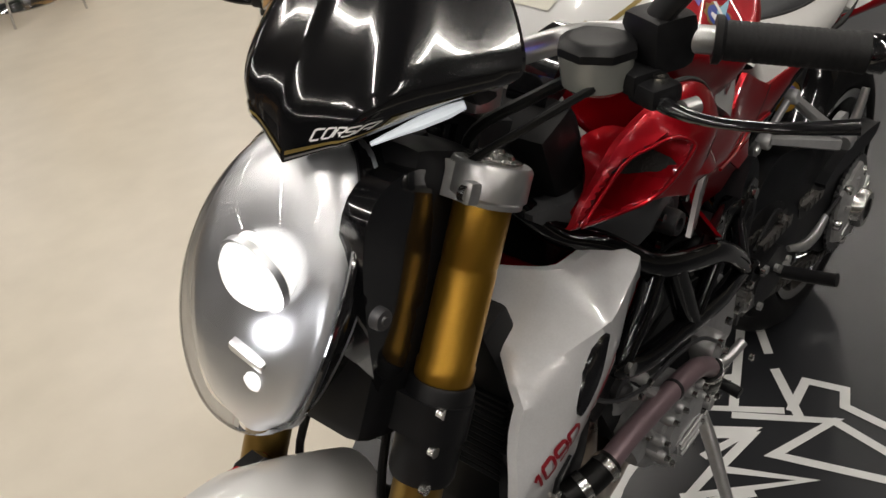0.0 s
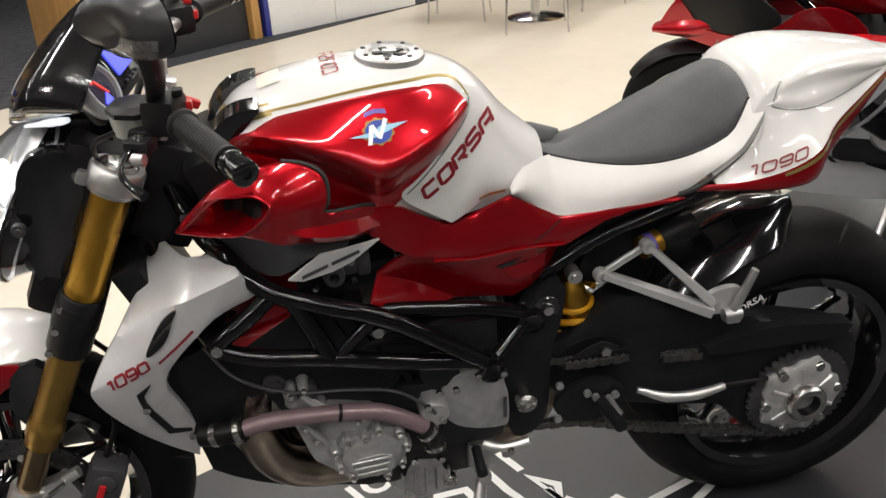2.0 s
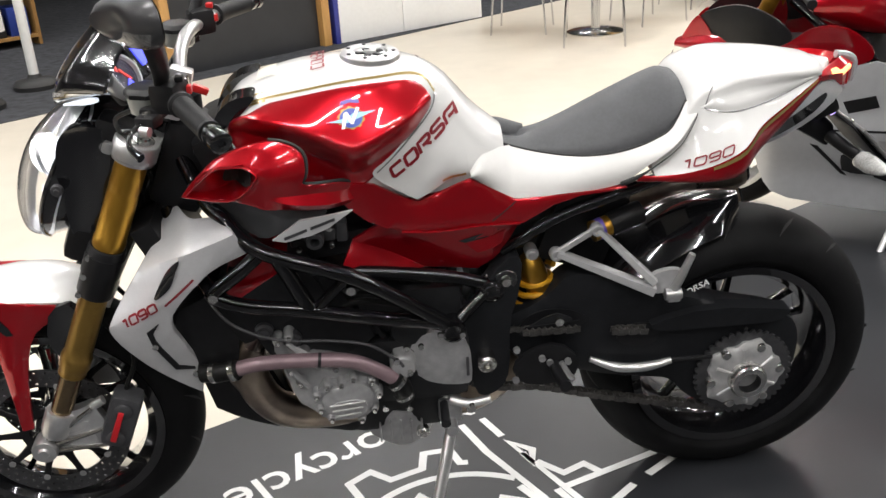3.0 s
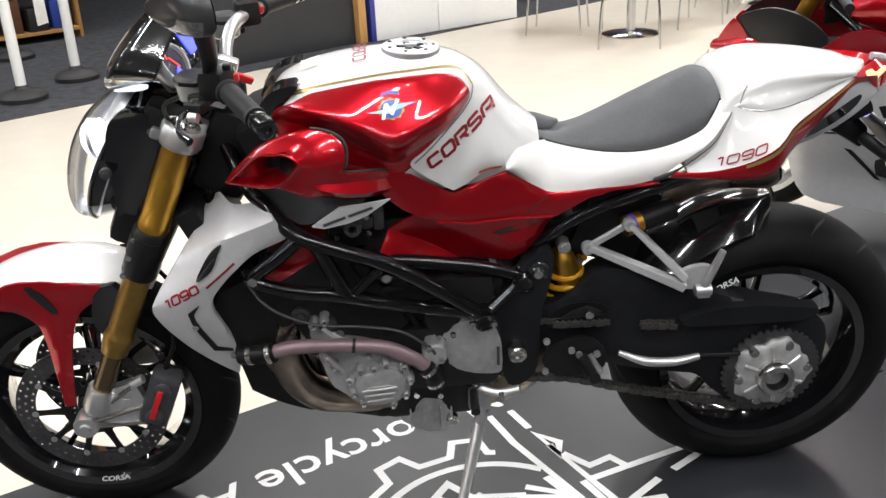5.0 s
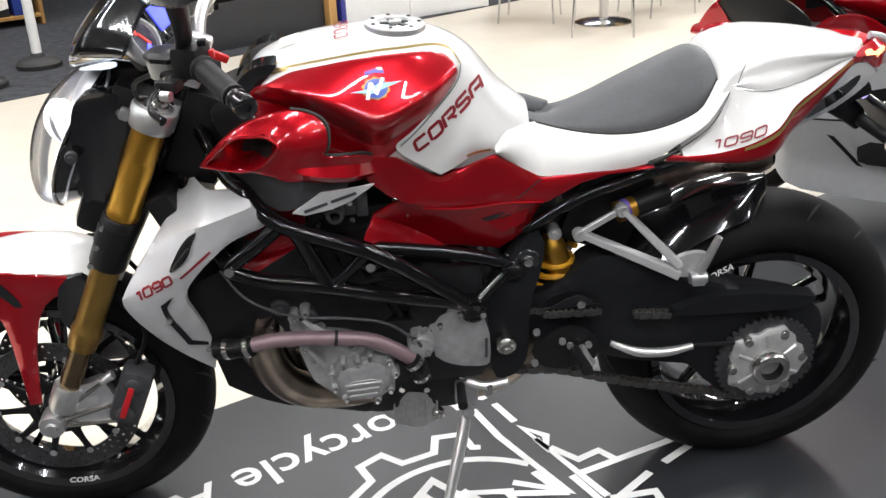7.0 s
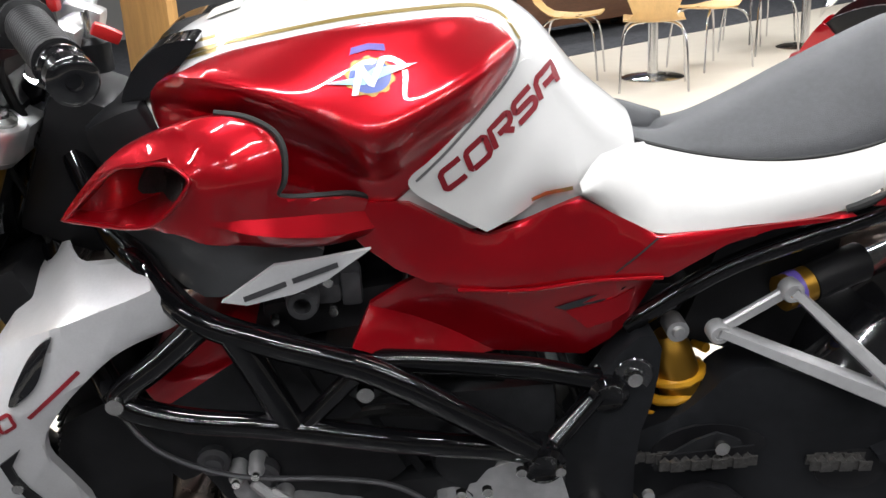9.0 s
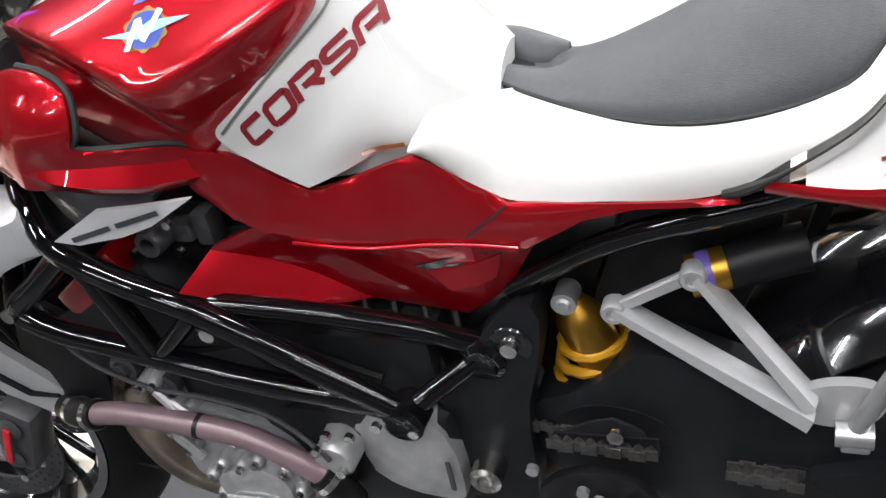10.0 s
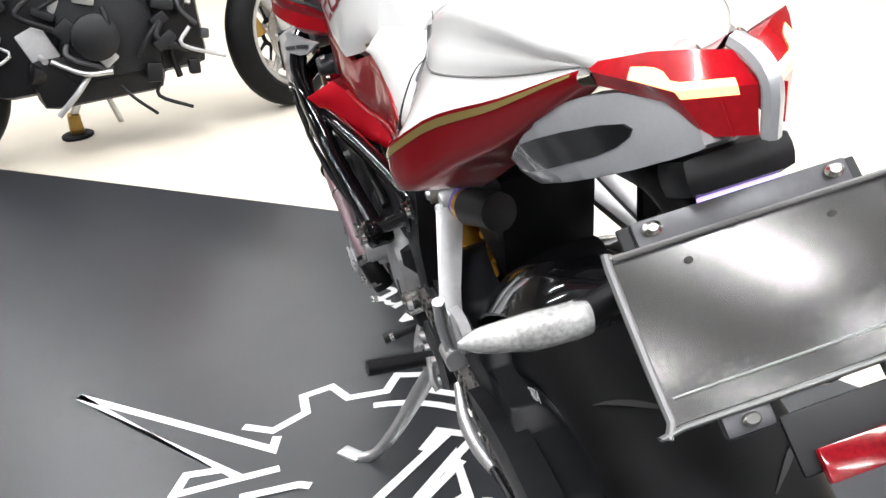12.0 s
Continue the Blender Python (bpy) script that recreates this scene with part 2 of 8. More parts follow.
RED = material("candy_red_paint", (0.38, 0.002, 0.009), rough=0.30, metal=0.66, coat=1.0, coat_rough=0.006, spec=0.2, vary=0.015, scale=60, rough_vary=0.0)
WHITE = material("pearl_white_paint", (0.62, 0.615, 0.605), rough=0.3, coat=0.9, vary=0.012, scale=40)
PEARL = material("silvery_pearl_paint", (0.55, 0.55, 0.56), rough=0.36, metal=0.25, coat=0.8, vary=0.03, scale=400)
SILVER_PAINT = material("silver_paint", (0.55, 0.56, 0.58), rough=0.3, metal=0.45, coat=0.7, vary=0.03, scale=300)
GREY_PAINT = material("grey_paint", (0.10, 0.102, 0.108), rough=0.35, metal=0.4, coat=0.5, vary=0.03, scale=300)
GOLD_LINE = material("gold_stripe_paint", (0.30, 0.22, 0.07), rough=0.32, metal=0.5, coat=0.8, vary=0.05)
GREY_LINE = material("grey_stripe_paint", (0.20, 0.20, 0.20), rough=0.35, metal=0.4, coat=0.8, vary=0.05)
DECAL_RED = material("dark_red_lettering", (0.20, 0.007, 0.014), rough=0.4, coat=0.2, vary=0.04)
DECAL_WHITE = material("white_lettering", (0.8, 0.8, 0.8), rough=0.4, vary=0.02)
DECAL_BLUE = material("blue_emblem_enamel", (0.03, 0.06, 0.32), rough=0.3, coat=0.8, vary=0.05)
DECAL_SKY = material("pale_blue_emblem_enamel", (0.30, 0.55, 0.68), rough=0.3, coat=0.8, vary=0.05)
DECAL_GOLD = material("gold_emblem_foil", (0.28, 0.17, 0.05), rough=0.35, metal=0.6, vary=0.08)
DECAL_PURPLE = material("purple_lettering", (0.12, 0.08, 0.35), rough=0.4, vary=0.05)
GOLD = material("gold_anodised_aluminium", (0.46, 0.25, 0.035), rough=0.32, metal=0.9, vary=0.06, scale=60, stretch=(1, 1, 0.1), rough_vary=0.25)
GOLD_DARK = material("worn_gold_fork_leg", (0.34, 0.21, 0.055), rough=0.35, metal=0.9, vary=0.08, scale=60, rough_vary=0.25)
SPRING = material("yellow_spring_paint", (0.55, 0.27, 0.012), rough=0.35, coat=0.4, vary=0.05)
GLOSS_BLACK = material("gloss_black_plastic", (0.006, 0.006, 0.007), rough=0.12, coat=1.0, vary=0.1, scale=60)
FRAME_BLACK = material("black_powder_coat", (0.003, 0.003, 0.0035), rough=0.5, coat=1.0, vary=0.2, scale=80, coat_rough=0.012, spec=0.0)
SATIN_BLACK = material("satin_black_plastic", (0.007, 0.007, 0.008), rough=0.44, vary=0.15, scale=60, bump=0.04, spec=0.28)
DARK_CAST = material("dark_cast_metal", (0.013, 0.0135, 0.015), rough=0.5, metal=0.15, spec=0.3, vary=0.2, scale=60, bump=0.12, bump_scale=400)
SWING_GREY = material("anthracite_swingarm_paint", (0.010, 0.0105, 0.012), rough=0.42, metal=0.0, spec=0.17, vary=0.12, scale=70, bump=0.03)
RUBBER = material("black_tyre_rubber", (0.0055, 0.0055, 0.006), rough=0.58, vary=0.25, scale=25, bump=0.1, bump_scale=150, spec=0.12)
GRIP = material("black_grip_rubber", (0.010, 0.010, 0.011), rough=0.55, spec=0.35, vary=0.15, scale=90, bump=0.2, bump_scale=500)
HOSE = material("black_hose_rubber", (0.006, 0.006, 0.006), rough=0.4, vary=0.15, spec=0.2)
ALU = material("brushed_aluminium", (0.62, 0.62, 0.62), rough=0.34, metal=0.9, vary=0.06, scale=80, rough_vary=0.3, bump=0.03)
CAST_ALU = material("cast_aluminium", (0.42, 0.42, 0.425), rough=0.42, metal=0.6, vary=0.12, scale=60, bump=0.18, bump_scale=600)
PEG_ALU = material("bead_blasted_aluminium", (0.50, 0.50, 0.505), rough=0.45, metal=0.55, vary=0.05, scale=100, bump=0.08, bump_scale=700)
SLIDER = material("bronze_coated_slider", (0.20, 0.145, 0.085), rough=0.22, metal=0.95, vary=0.06, scale=60)
STEEL = material("polished_steel", (0.58, 0.57, 0.55), rough=0.2, metal=1.0, vary=0.06, scale=60)
TITAN = material("heat_stained_steel", (0.42, 0.35, 0.27), rough=0.3, metal=1.0, vary=0.3, scale=18, second=(0.20, 0.165, 0.15), rough_vary=0.3)
DISC = material("brake_disc_steel", (0.10, 0.10, 0.105), rough=0.36, metal=0.8, vary=0.15, scale=90, rough_vary=0.3)
CHAIN = material("oiled_chain_steel", (0.12, 0.115, 0.11), rough=0.4, metal=0.8, vary=0.2, scale=200)
HUB_ALU = material("bright_cast_hub", (0.48, 0.48, 0.48), rough=0.36, metal=0.6, vary=0.1, scale=60, bump=0.08, bump_scale=500)
PINK_HOSE = material("mauve_coolant_pipe", (0.21, 0.145, 0.16), rough=0.34, metal=0.3, vary=0.08, scale=40)
SEAT = material("dark_grey_seat_vinyl", (0.055, 0.057, 0.062), rough=0.52, vary=0.1, scale=160, bump=0.25, bump_scale=900)
SEAT_WHITE = material("white_seat_vinyl", (0.64, 0.63, 0.615), rough=0.45, vary=0.02, scale=60, bump=0.06, bump_scale=700)
SEAM = material("dark_seam", (0.015, 0.015, 0.015), rough=0.7)
MESH_BLACK = material("black_intake_mesh", (0.008, 0.008, 0.008), rough=0.6, bump=0.6, bump_scale=500)
REFLECTOR = material("chrome_reflector", (0.78, 0.79, 0.82), rough=0.33, metal=1.0, vary=0.02)
LENS = glass("clear_headlight_lens")
SMOKE = glass("clear_plastic_reservoir", (0.75, 0.76, 0.72), 0.15)
LAMP_RED = material("red_tail_lamp_lens", (0.42, 0.006, 0.012), rough=0.12, coat=0.5, vary=0.12, scale=120)
AMBER = material("clear_ribbed_lens", (0.44, 0.44, 0.43), rough=0.15, coat=1.0, vary=0.2, scale=250, bump=0.5, bump_scale=220)
RIBBED = material("smoked_ribbed_lens", (0.10, 0.10, 0.10), rough=0.14, coat=1.0, vary=0.3, scale=150, bump=0.6, bump_scale=160, stretch=(1, 6, 1))
PLATE_METAL = material("grey_plate_metal", (0.105, 0.103, 0.101), rough=0.25, metal=0.85, vary=0.02, scale=30, rough_vary=0.06)
REFLEX_RED = material("red_reflector", (0.20, 0.003, 0.008), rough=0.15, coat=0.6, vary=0.25, scale=300, bump=0.05, bump_scale=500)
CAL_RED = material("red_caliper_lettering", (0.45, 0.01, 0.015), rough=0.4)
CAL_GREY = material("grey_brake_caliper", (0.075, 0.075, 0.08), rough=0.38, metal=0.5, vary=0.1, scale=90, bump=0.05)
MIRROR_SHELL = material("satin_dark_mirror_shell", (0.030, 0.030, 0.032), rough=0.35, vary=0.1, coat=0.3)
MIRROR_GLASS = material("mirror_glass", (0.85, 0.86, 0.86), rough=0.02, metal=1.0, vary=0.0)
RESERVOIR = material("milky_fluid_reservoir", (0.22, 0.225, 0.21), rough=0.25, coat=0.6, vary=0.06)
SCREEN_BLUE = glow("blue_display", (0.10, 0.12, 1.0), 1.6)
DIAL = material("dark_instrument_dial", (0.03, 0.025, 0.06), rough=0.15, coat=1.0)
DIAL_RED = glow("red_dial_light", (1.0, 0.08, 0.06), 0.9)
BULB = glow("lit_projector_bulb", (1.0, 0.99, 0.97), 2.4)
POSITION = glow("white_position_light", (0.85, 0.92, 1.0), 1.2)
TAIL_GLOW = glow("tail_light_band", (1.0, 0.40, 0.16), 2.6)
KEY_RED = material("red_plastic", (0.5, 0.015, 0.015), rough=0.35)

FLOOR = material("polished_cream_floor", (0.62, 0.565, 0.475), rough=0.30, vary=0.03, scale=6, spec=0.4, rough_vary=0.05, second=(0.56, 0.51, 0.425))
MAT = material("dark_grey_vinyl_floor_graphic", (0.021, 0.022, 0.025), rough=0.33, vary=0.08, scale=8, spec=0.43, rough_vary=0.03)
MAT_WHITE = material("white_floor_lettering", (0.72, 0.72, 0.71), rough=0.35, vary=0.03, scale=30)
CARPET = material("grey_carpet", (0.060, 0.062, 0.068), rough=0.95, vary=0.25, scale=120, bump=0.5, bump_scale=300, spec=0.1)
WALL = material("white_wall_paint", (0.30, 0.295, 0.28), rough=0.6, vary=0.02, scale=12)
CEIL = material("ceiling_panels", (0.050, 0.050, 0.052), rough=0.8, vary=0.04, scale=10, bump=0.1)
PARTITION = material("black_partition_laminate", (0.020, 0.021, 0.024), rough=0.4, vary=0.1, scale=10)
OAK = material("oak_edge_wood", (0.48, 0.27, 0.09), rough=0.42, vary=0.12, scale=18, stretch=(12, 12, 0.8), second=(0.36, 0.19, 0.06))
BEECH = material("pale_beech_plywood", (0.66, 0.42, 0.17), rough=0.35, vary=0.06, scale=14, stretch=(10, 10, 1))
WALNUT = material("brown_desk_laminate", (0.13, 0.06, 0.032), rough=0.35, vary=0.15, scale=14, stretch=(1, 10, 10))
LAMINATE = material("white_laminate", (0.78, 0.78, 0.77), rough=0.35, vary=0.02)
BLUE_TRIM = material("blue_laminate_edge", (0.03, 0.04, 0.25), rough=0.35)
CHROME = material("chrome_tube", (0.62, 0.62, 0.62), rough=0.15, metal=1.0, vary=0.03)
POST_WHITE = material("white_barrier_plastic", (0.75, 0.75, 0.73), rough=0.35, vary=0.03)
BASE_BLACK = material("black_rubber_base", (0.02, 0.02, 0.02), rough=0.55, vary=0.1)
PAPER = material("white_paper", (0.8, 0.8, 0.78), rough=0.7)
BLUE_CHAIR = material("blue_chair_fabric", (0.02, 0.05, 0.3), rough=0.7)
LIGHT_BODY = material("light_fitting_body", (0.7, 0.7, 0.7), rough=0.5)

# the showroom ------------------------------------------------------------------
def structure(name, bm, mat, label, category="", smooth=0):
    ob = part(name, bm, mat, None, label, smooth)
    return tagged(ob, category=category or name.split("_")[0], kind="structure")


def slab(corners, z0, z1):
    bm = bmesh.new()
    lo = [bm.verts.new((x, y, z0)) for x, y in corners]
    hi = [bm.verts.new((x, y, z1)) for x, y in corners]
    bm.faces.new(lo[::-1])
    bm.faces.new(hi)
    n = len(corners)
    for i in range(n):
        bm.faces.new((lo[i], lo[(i + 1) % n], hi[(i + 1) % n], hi[i]))
    return bm


def room_box(u0, u1, v0, v1, z0, z1, bevel=0.0):
    bm = block((u1 - u0, v1 - v0, z1 - z0), (0, 0, 0), bevel)
    c = room((u0 + u1) / 2, (v0 + v1) / 2, (z0 + z1) / 2)
    bmesh.ops.transform(bm, matrix=pose(*c, 0, 0, ROOM), verts=bm.verts[:])
    return bm


U0, U1, V0, V1 = -10.0, 15.0, -9.0, 11.0
structure("floor", room_box(U0, U1, V0, V1, -0.2, 0.0), FLOOR, "polished cream showroom floor with faint mottling", "floor")
structure("ceiling", room_box(U0, U1, V0, V1, CEILING, CEILING + 0.2), CEIL, "dark ceiling carrying rows of strip lights", "ceiling")
structure("wall_north", room_box(U0, U1, V1, V1 + 0.2, 0, CEILING), WALL, "off-white showroom wall behind the desks", "wall")
structure("wall_south", room_box(U0, U1, V0 - 0.2, V0, 0, CEILING), WALL, "off-white showroom wall", "wall")
structure("wall_west", room_box(U0 - 0.2, U0, V0, V1, 0, CEILING), WALL, "off-white showroom wall", "wall")
structure("wall_east", room_box(U1, U1 + 0.2, V0, V1, 0, CEILING), WALL, "off-white showroom wall", "wall")
structure("carpet", room_box(U0, U1, 4.5, V1, 0.0, 0.006), CARPET, "dark grey carpet tiles along the back of the showroom", "carpet")
structure("floor_graphic_sheet", slab(((-3.9, -3.1), (-1.1, -0.02), (1.75, 1.52), (4.4, 3.0), (8.2, 0.4), (6.0, -5.0), (-1.0, -6.5)), 0.0, 0.004),
          MAT, "dark grey glossy vinyl sheet laid on the cream floor", "floor graphic")


# strip lights under the ceiling
def strip_light(u, v, length, turn=0.0):
    p = room(u, v, CEILING - 0.05)
    ob = empty("strip_light", pose(*p, 0, 0, ROOM + turn), "white linear ceiling light, switched on", "ceiling light", "ceiling strip lights")
    part("housing", block((length, 0.10, 0.05), (0, 0, 0.02), 0.006), LIGHT_BODY, ob, smooth=0)
    for e in (-length / 2, length / 2):
        part("end_cap", block((0.03, 0.11, 0.06), (e, 0, 0.015), 0.004), LIGHT_BODY, ob, smooth=0)
    lamp = bpy.data.lights.new("strip_lamp", "AREA")
    lamp.shape, lamp.size, lamp.size_y = "RECTANGLE", length, 0.05
    lamp.energy, lamp.color = TUBE_POWER * length, (1.0, 0.965, 0.92)
    lamp.spread = radians(160)
    lo = new("strip_lamp", lamp)
    lo.matrix_world = pose(p.x, p.y, p.z - 0.012, 0, 0, ROOM + turn)
    return ob


for v in (-4.6, -2.6, -0.6, 1.4, 3.4, 6.5):
    for u in (-4.8, -1.4, 2.0, 5.4, 8.8):
        strip_light(u, v, 2.4)


# white graphics on the vinyl sheet
def line_art(pts, w=0.019, z=0.0046):
    """A flat painted line with mitred corners."""
    pts = [Vector(p) for p in pts]
    bm = bmesh.new()
    secs = []
    for i, p in enumerate(pts):
        a = (p - pts[i - 1]).normalized() if i else (pts[1] - p).normalized()
        b = (pts[i + 1] - p).normalized() if i + 1 < len(pts) else a
        t = (a + b).normalized() if (a + b).length > 0.3 else a
        n = Vector((-t.y, t.x)) * (w / 2 / max(0.45, abs(t.dot(a))))
        q = p - a * w * 0.3 if i == 0 else p + a * w * 0.3 if i + 1 == len(pts) else p
        secs.append([Vector((*(q - n), z)), Vector((*(q + n), z))])
    return rings(bm, secs, closed=False, cap=False)


EC = Vector((0.115, -0.275))


def ray(r, deg):
    return EC + Vector((r * math.cos(radians(deg)), r * math.sin(radians(deg))))


gear_line = [ray(0.312, 84)]
for k in range(5):
    mid = 95 + 32 * k
    gear_line += [ray(0.312, mid - 8.5), ray(0.370, mid - 5), ray(0.370, mid + 5), ray(0.312, mid + 8.5)]
emb = part("floor_emblem", line_art(gear_line[:-2]), MAT_WHITE, None, "white line drawing of a toothed wheel and wings on the vinyl sheet", 0)
tagged(emb, category="floor graphic", kind="structure")
WINGS = [[(-0.114, -0.447), (-0.080, -0.458), (-0.438, -0.850), (-0.017, -0.526)], [(-0.054, -0.561), (-0.063, -0.624), (-0.012, -0.648), (-0.016, -0.457)],
         [(0.158, 0.190), (0.203, 0.068), (0.320, -0.157), (0.211, -0.112)], [(0.215, 0.209), (0.248, 0.132)], [(0.290, 0.043), (0.304, 0.006), (0.314, 0.057), (0.264, 0.096), (0.398, -0.182)],
         [(0.318, 0.004), (0.368, -0.049), (0.422, -0.022), (0.453, -0.061)], [(0.365, -0.098), (0.614, -0.001)], [(0.561, -0.086), (0.657, -0.019)]]
STAR = [[(0.510, -0.123), (0.394, -0.220)], [(0.342, -0.111), (0.416, -0.277), (0.275, -0.219), (0.310, -0.407)], [(0.416, -0.277), (0.380, -0.385)],
        [(0.261, -0.085), (0.305, -0.162), (0.190, -0.148), (0.243, -0.295), (0.095, -0.127)], [(0.032, -0.181), (-0.013, -0.140), (0.029, -0.078), (0.105, -0.162)],
        [(0.137, -0.291), (0.006, -0.130)], [(0.164, -0.225), (0.070, -0.131), (0.197, -0.141)], [(0.043, -0.525), (0.047, -0.422), (0.056, -0.407)],
        [(0.410, -0.197), (0.505, -0.188), (0.515, -0.263), (0.466, -0.280), (0.447, -0.363)]]
for k, pts in enumerate([[ray(0.265, 60 + 6 * i) for i in range(17)], [ray(0.265, 160 + 6 * i) for i in range(3)]] + WINGS + STAR):
    part("emblem_line", line_art(pts, 0.019, 0.0047 + 0.0001 * k), MAT_WHITE, emb, "", 0)


def floor_letters():
    d = Vector((-0.880, -0.475, 0)).normalized()
    up = Vector((-d.y, d.x, 0))
    end = Vector((-0.650, -0.101, 0.0052))
    width = max(v.co.x for v in text_mesh("Motorcycle Art", 0.146, bold=0.0016).verts)
    return wrap_text("Motorcycle Art", 0.146, lambda u, v: end + d * (u - width) + up * v, bold=0.0016)


tagged(part("floor_lettering", floor_letters(), MAT_WHITE, None, "white words Motorcycle Art printed on the vinyl sheet", 0), category="floor graphic", kind="structure")


# back of the showroom
structure("partition_wall", room_box(2.06, 3.33, 4.72, 4.84, 0.006, 2.3), PARTITION, "black laminate partition panel between oak posts", "partition")


def oak_post(u0, u1, v0, v1):
    ob = part("oak_post", room_box(u0, u1, v0, v1, 0.006, 2.3, 0.006), OAK, None, "honey-coloured oak upright beside the black partition", 30)
    return tagged(ob, category="wooden post", group="oak uprights")


oak_post(3.335, 3.41, 4.66, 4.88)
oak_post(1.985, 2.055, 4.68, 5.35)
pap = part("paper_notice", room_box(2.92, 3.10, 4.711, 4.716, 1.0, 1.27), PAPER, None, "white paper notice taped to the black partition", 0)
tagged(pap, category="notice")


def counter():
    o = empty("reception_counter", pose(*room(4.22, 4.78), 0, 0, ROOM - 6), "white laminate counter with a blue edge", "counter")
    part("end_panel", block((0.62, 0.5, 2.0), (-0.40, 0.05, 1.006), 0.006), LAMINATE, o, smooth=30)
    part("edge_strip", block((0.045, 0.52, 2.0), (-0.735, 0.05, 1.006), 0.004), BLUE_TRIM, o, "dark blue edge strip", smooth=30)
    part("plinth", block((0.85, 0.5, 0.28), (0.34, 0.05, 0.146), 0.006), LAMINATE, o, smooth=30)
    part("front_panel", block((0.85, 0.44, 0.75), (0.34, 0.10, 0.665), 0.006), SATIN_BLACK, o, "dark glazed front", smooth=30)
    part("top", block((0.9, 0.56, 0.04), (0.34, 0.05, 1.065), 0.006), LAMINATE, o, smooth=30)
    return o


counter()


def barrier_post(p):
    o = empty("barrier_post", pose(p[0], p[1], 0.006), "white plastic barrier post on a black rubber base", "barrier post", "barrier posts")
    part("base", lathe([(0, 0), (0.15, 0), (0.155, 0.03), (0.13, 0.06), (0.05, 0.075), (0.04, 0.10), (0, 0.10)], 24, "z"), BASE_BLACK, o)
    part("post", lathe([(0, 0.07), (0.034, 0.07), (0.034, 0.96), (0.03, 0.975), (0, 0.98)], 16, "z"), POST_WHITE, o)
    part("cap", lathe([(0, 0.975), (0.04, 0.975), (0.045, 1.0), (0.03, 1.03), (0, 1.04)], 16, "z"), POST_WHITE, o)
    return o


POSTS = [(-2.44, 4.40), (-2.26, 4.99), (-3.04, 5.99)]
for p in POSTS:
    barrier_post(p)


def barrier_chain(a, b, sag=0.28, z=0.94):
    bm = bmesh.new()
    n = 26
    for k in range(n):
        t = (k + 0.5) / n
        p = Vector((a[0] + (b[0] - a[0]) * t, a[1] + (b[1] - a[1]) * t, z - sag * 4 * t * (1 - t)))
        r = lathe([(0.016 + 0.0045 * math.cos(q), 0.0045 * math.sin(q)) for q in (i * math.pi / 2 for i in range(4))], 10, "y" if k % 2 else "z", closed=True)
        bmesh.ops.transform(r, matrix=Matrix.Translation(p), verts=r.verts[:])
        bm = join(bm, r)
    return tagged(part("barrier_chain", bm, POST_WHITE, None, "white plastic chain slung between barrier posts"), category="chain")


barrier_chain((-2.42, 4.45), (-2.28, 4.94))
sign = part("hanging_sign", block((0.14, 0.004, 0.2), (-2.33, 4.72, 0.54), 0.001, (0, 0, 80)), PAPER, None, "white card sign hanging from the barrier chain", 0)
tagged(sign, category="sign")


def cafe_table(p, r=0.38, top=LAMINATE):
    o = empty("round_table", pose(p[0], p[1], 0), "round white table on a chrome pedestal", "table", "tables")
    part("tabletop", lathe([(0, 0.715), (r - 0.01, 0.715), (r, 0.725), (r, 0.74), (r - 0.005, 0.745), (0, 0.745)], 32, "z"), top, o)
    part("column", lathe([(0, 0.01), (0.038, 0.02), (0.035, 0.06), (0.035, 0.7), (0.09, 0.715), (0, 0.715)], 16, "z"), CHROME, o)
    part("base", lathe([(0, 0.0), (0.22, 0.0), (0.225, 0.008), (0.19, 0.02), (0.05, 0.035), (0, 0.035)], 32, "z"), CHROME, o)
    return o


def shell_chair(p, turn, wood=BEECH, label="pale beech plywood chair on chrome tube legs"):
    """Sits facing local +x."""
    o = empty("cafe_chair", pose(p[0], p[1], 0, 0, 0, turn), label, "chair", "chairs round the tables")
    bm = bmesh.new()
    secs = []
    for k in range(15):
        t = k / 14
        if t < 0.5:
            x, z = 0.22 - 0.72 * t, 0.455 - 0.02 * math.sin(t * 6)
        else:
            s = (t - 0.5) / 0.5
            x, z = -0.14 - 0.10 * math.sin(min(1, s * 2.2) * math.pi / 2) - 0.05 * s, 0.455 + 0.36 * s**1.2
        w = 0.20 if t < 0.45 else (0.13 + 0.28 * abs(t - 0.58) if t < 0.75 else 0.185 - 0.05 * (t - 0.75) / 0.25)
        secs.append([(x, w * q, z + 0.012 * q * q) for q in (-1, -0.6, -0.2, 0.2, 0.6, 1)])
    rings(bm, secs, closed=False, cap=False)
    got = bmesh.ops.extrude_face_region(bm, geom=bm.faces[:])
    for v in got["geom"]:
        if isinstance(v, bmesh.types.BMVert):
            v.co += Vector((0.006, 0, -0.010))
    part("shell", bm, wood, o, smooth=60)
    for sx, sy in ((1, 1), (1, -1), (-1, 1), (-1, -1)):
        part("leg", tube([(0.05 * sx, 0.06 * sy, 0.435), (0.13 * sx, 0.15 * sy, 0.42), (0.19 * sx, 0.20 * sy, 0.33), (0.22 * sx, 0.22 * sy, 0.0)], 0.008, 8, 4), CHROME, o)
    return o


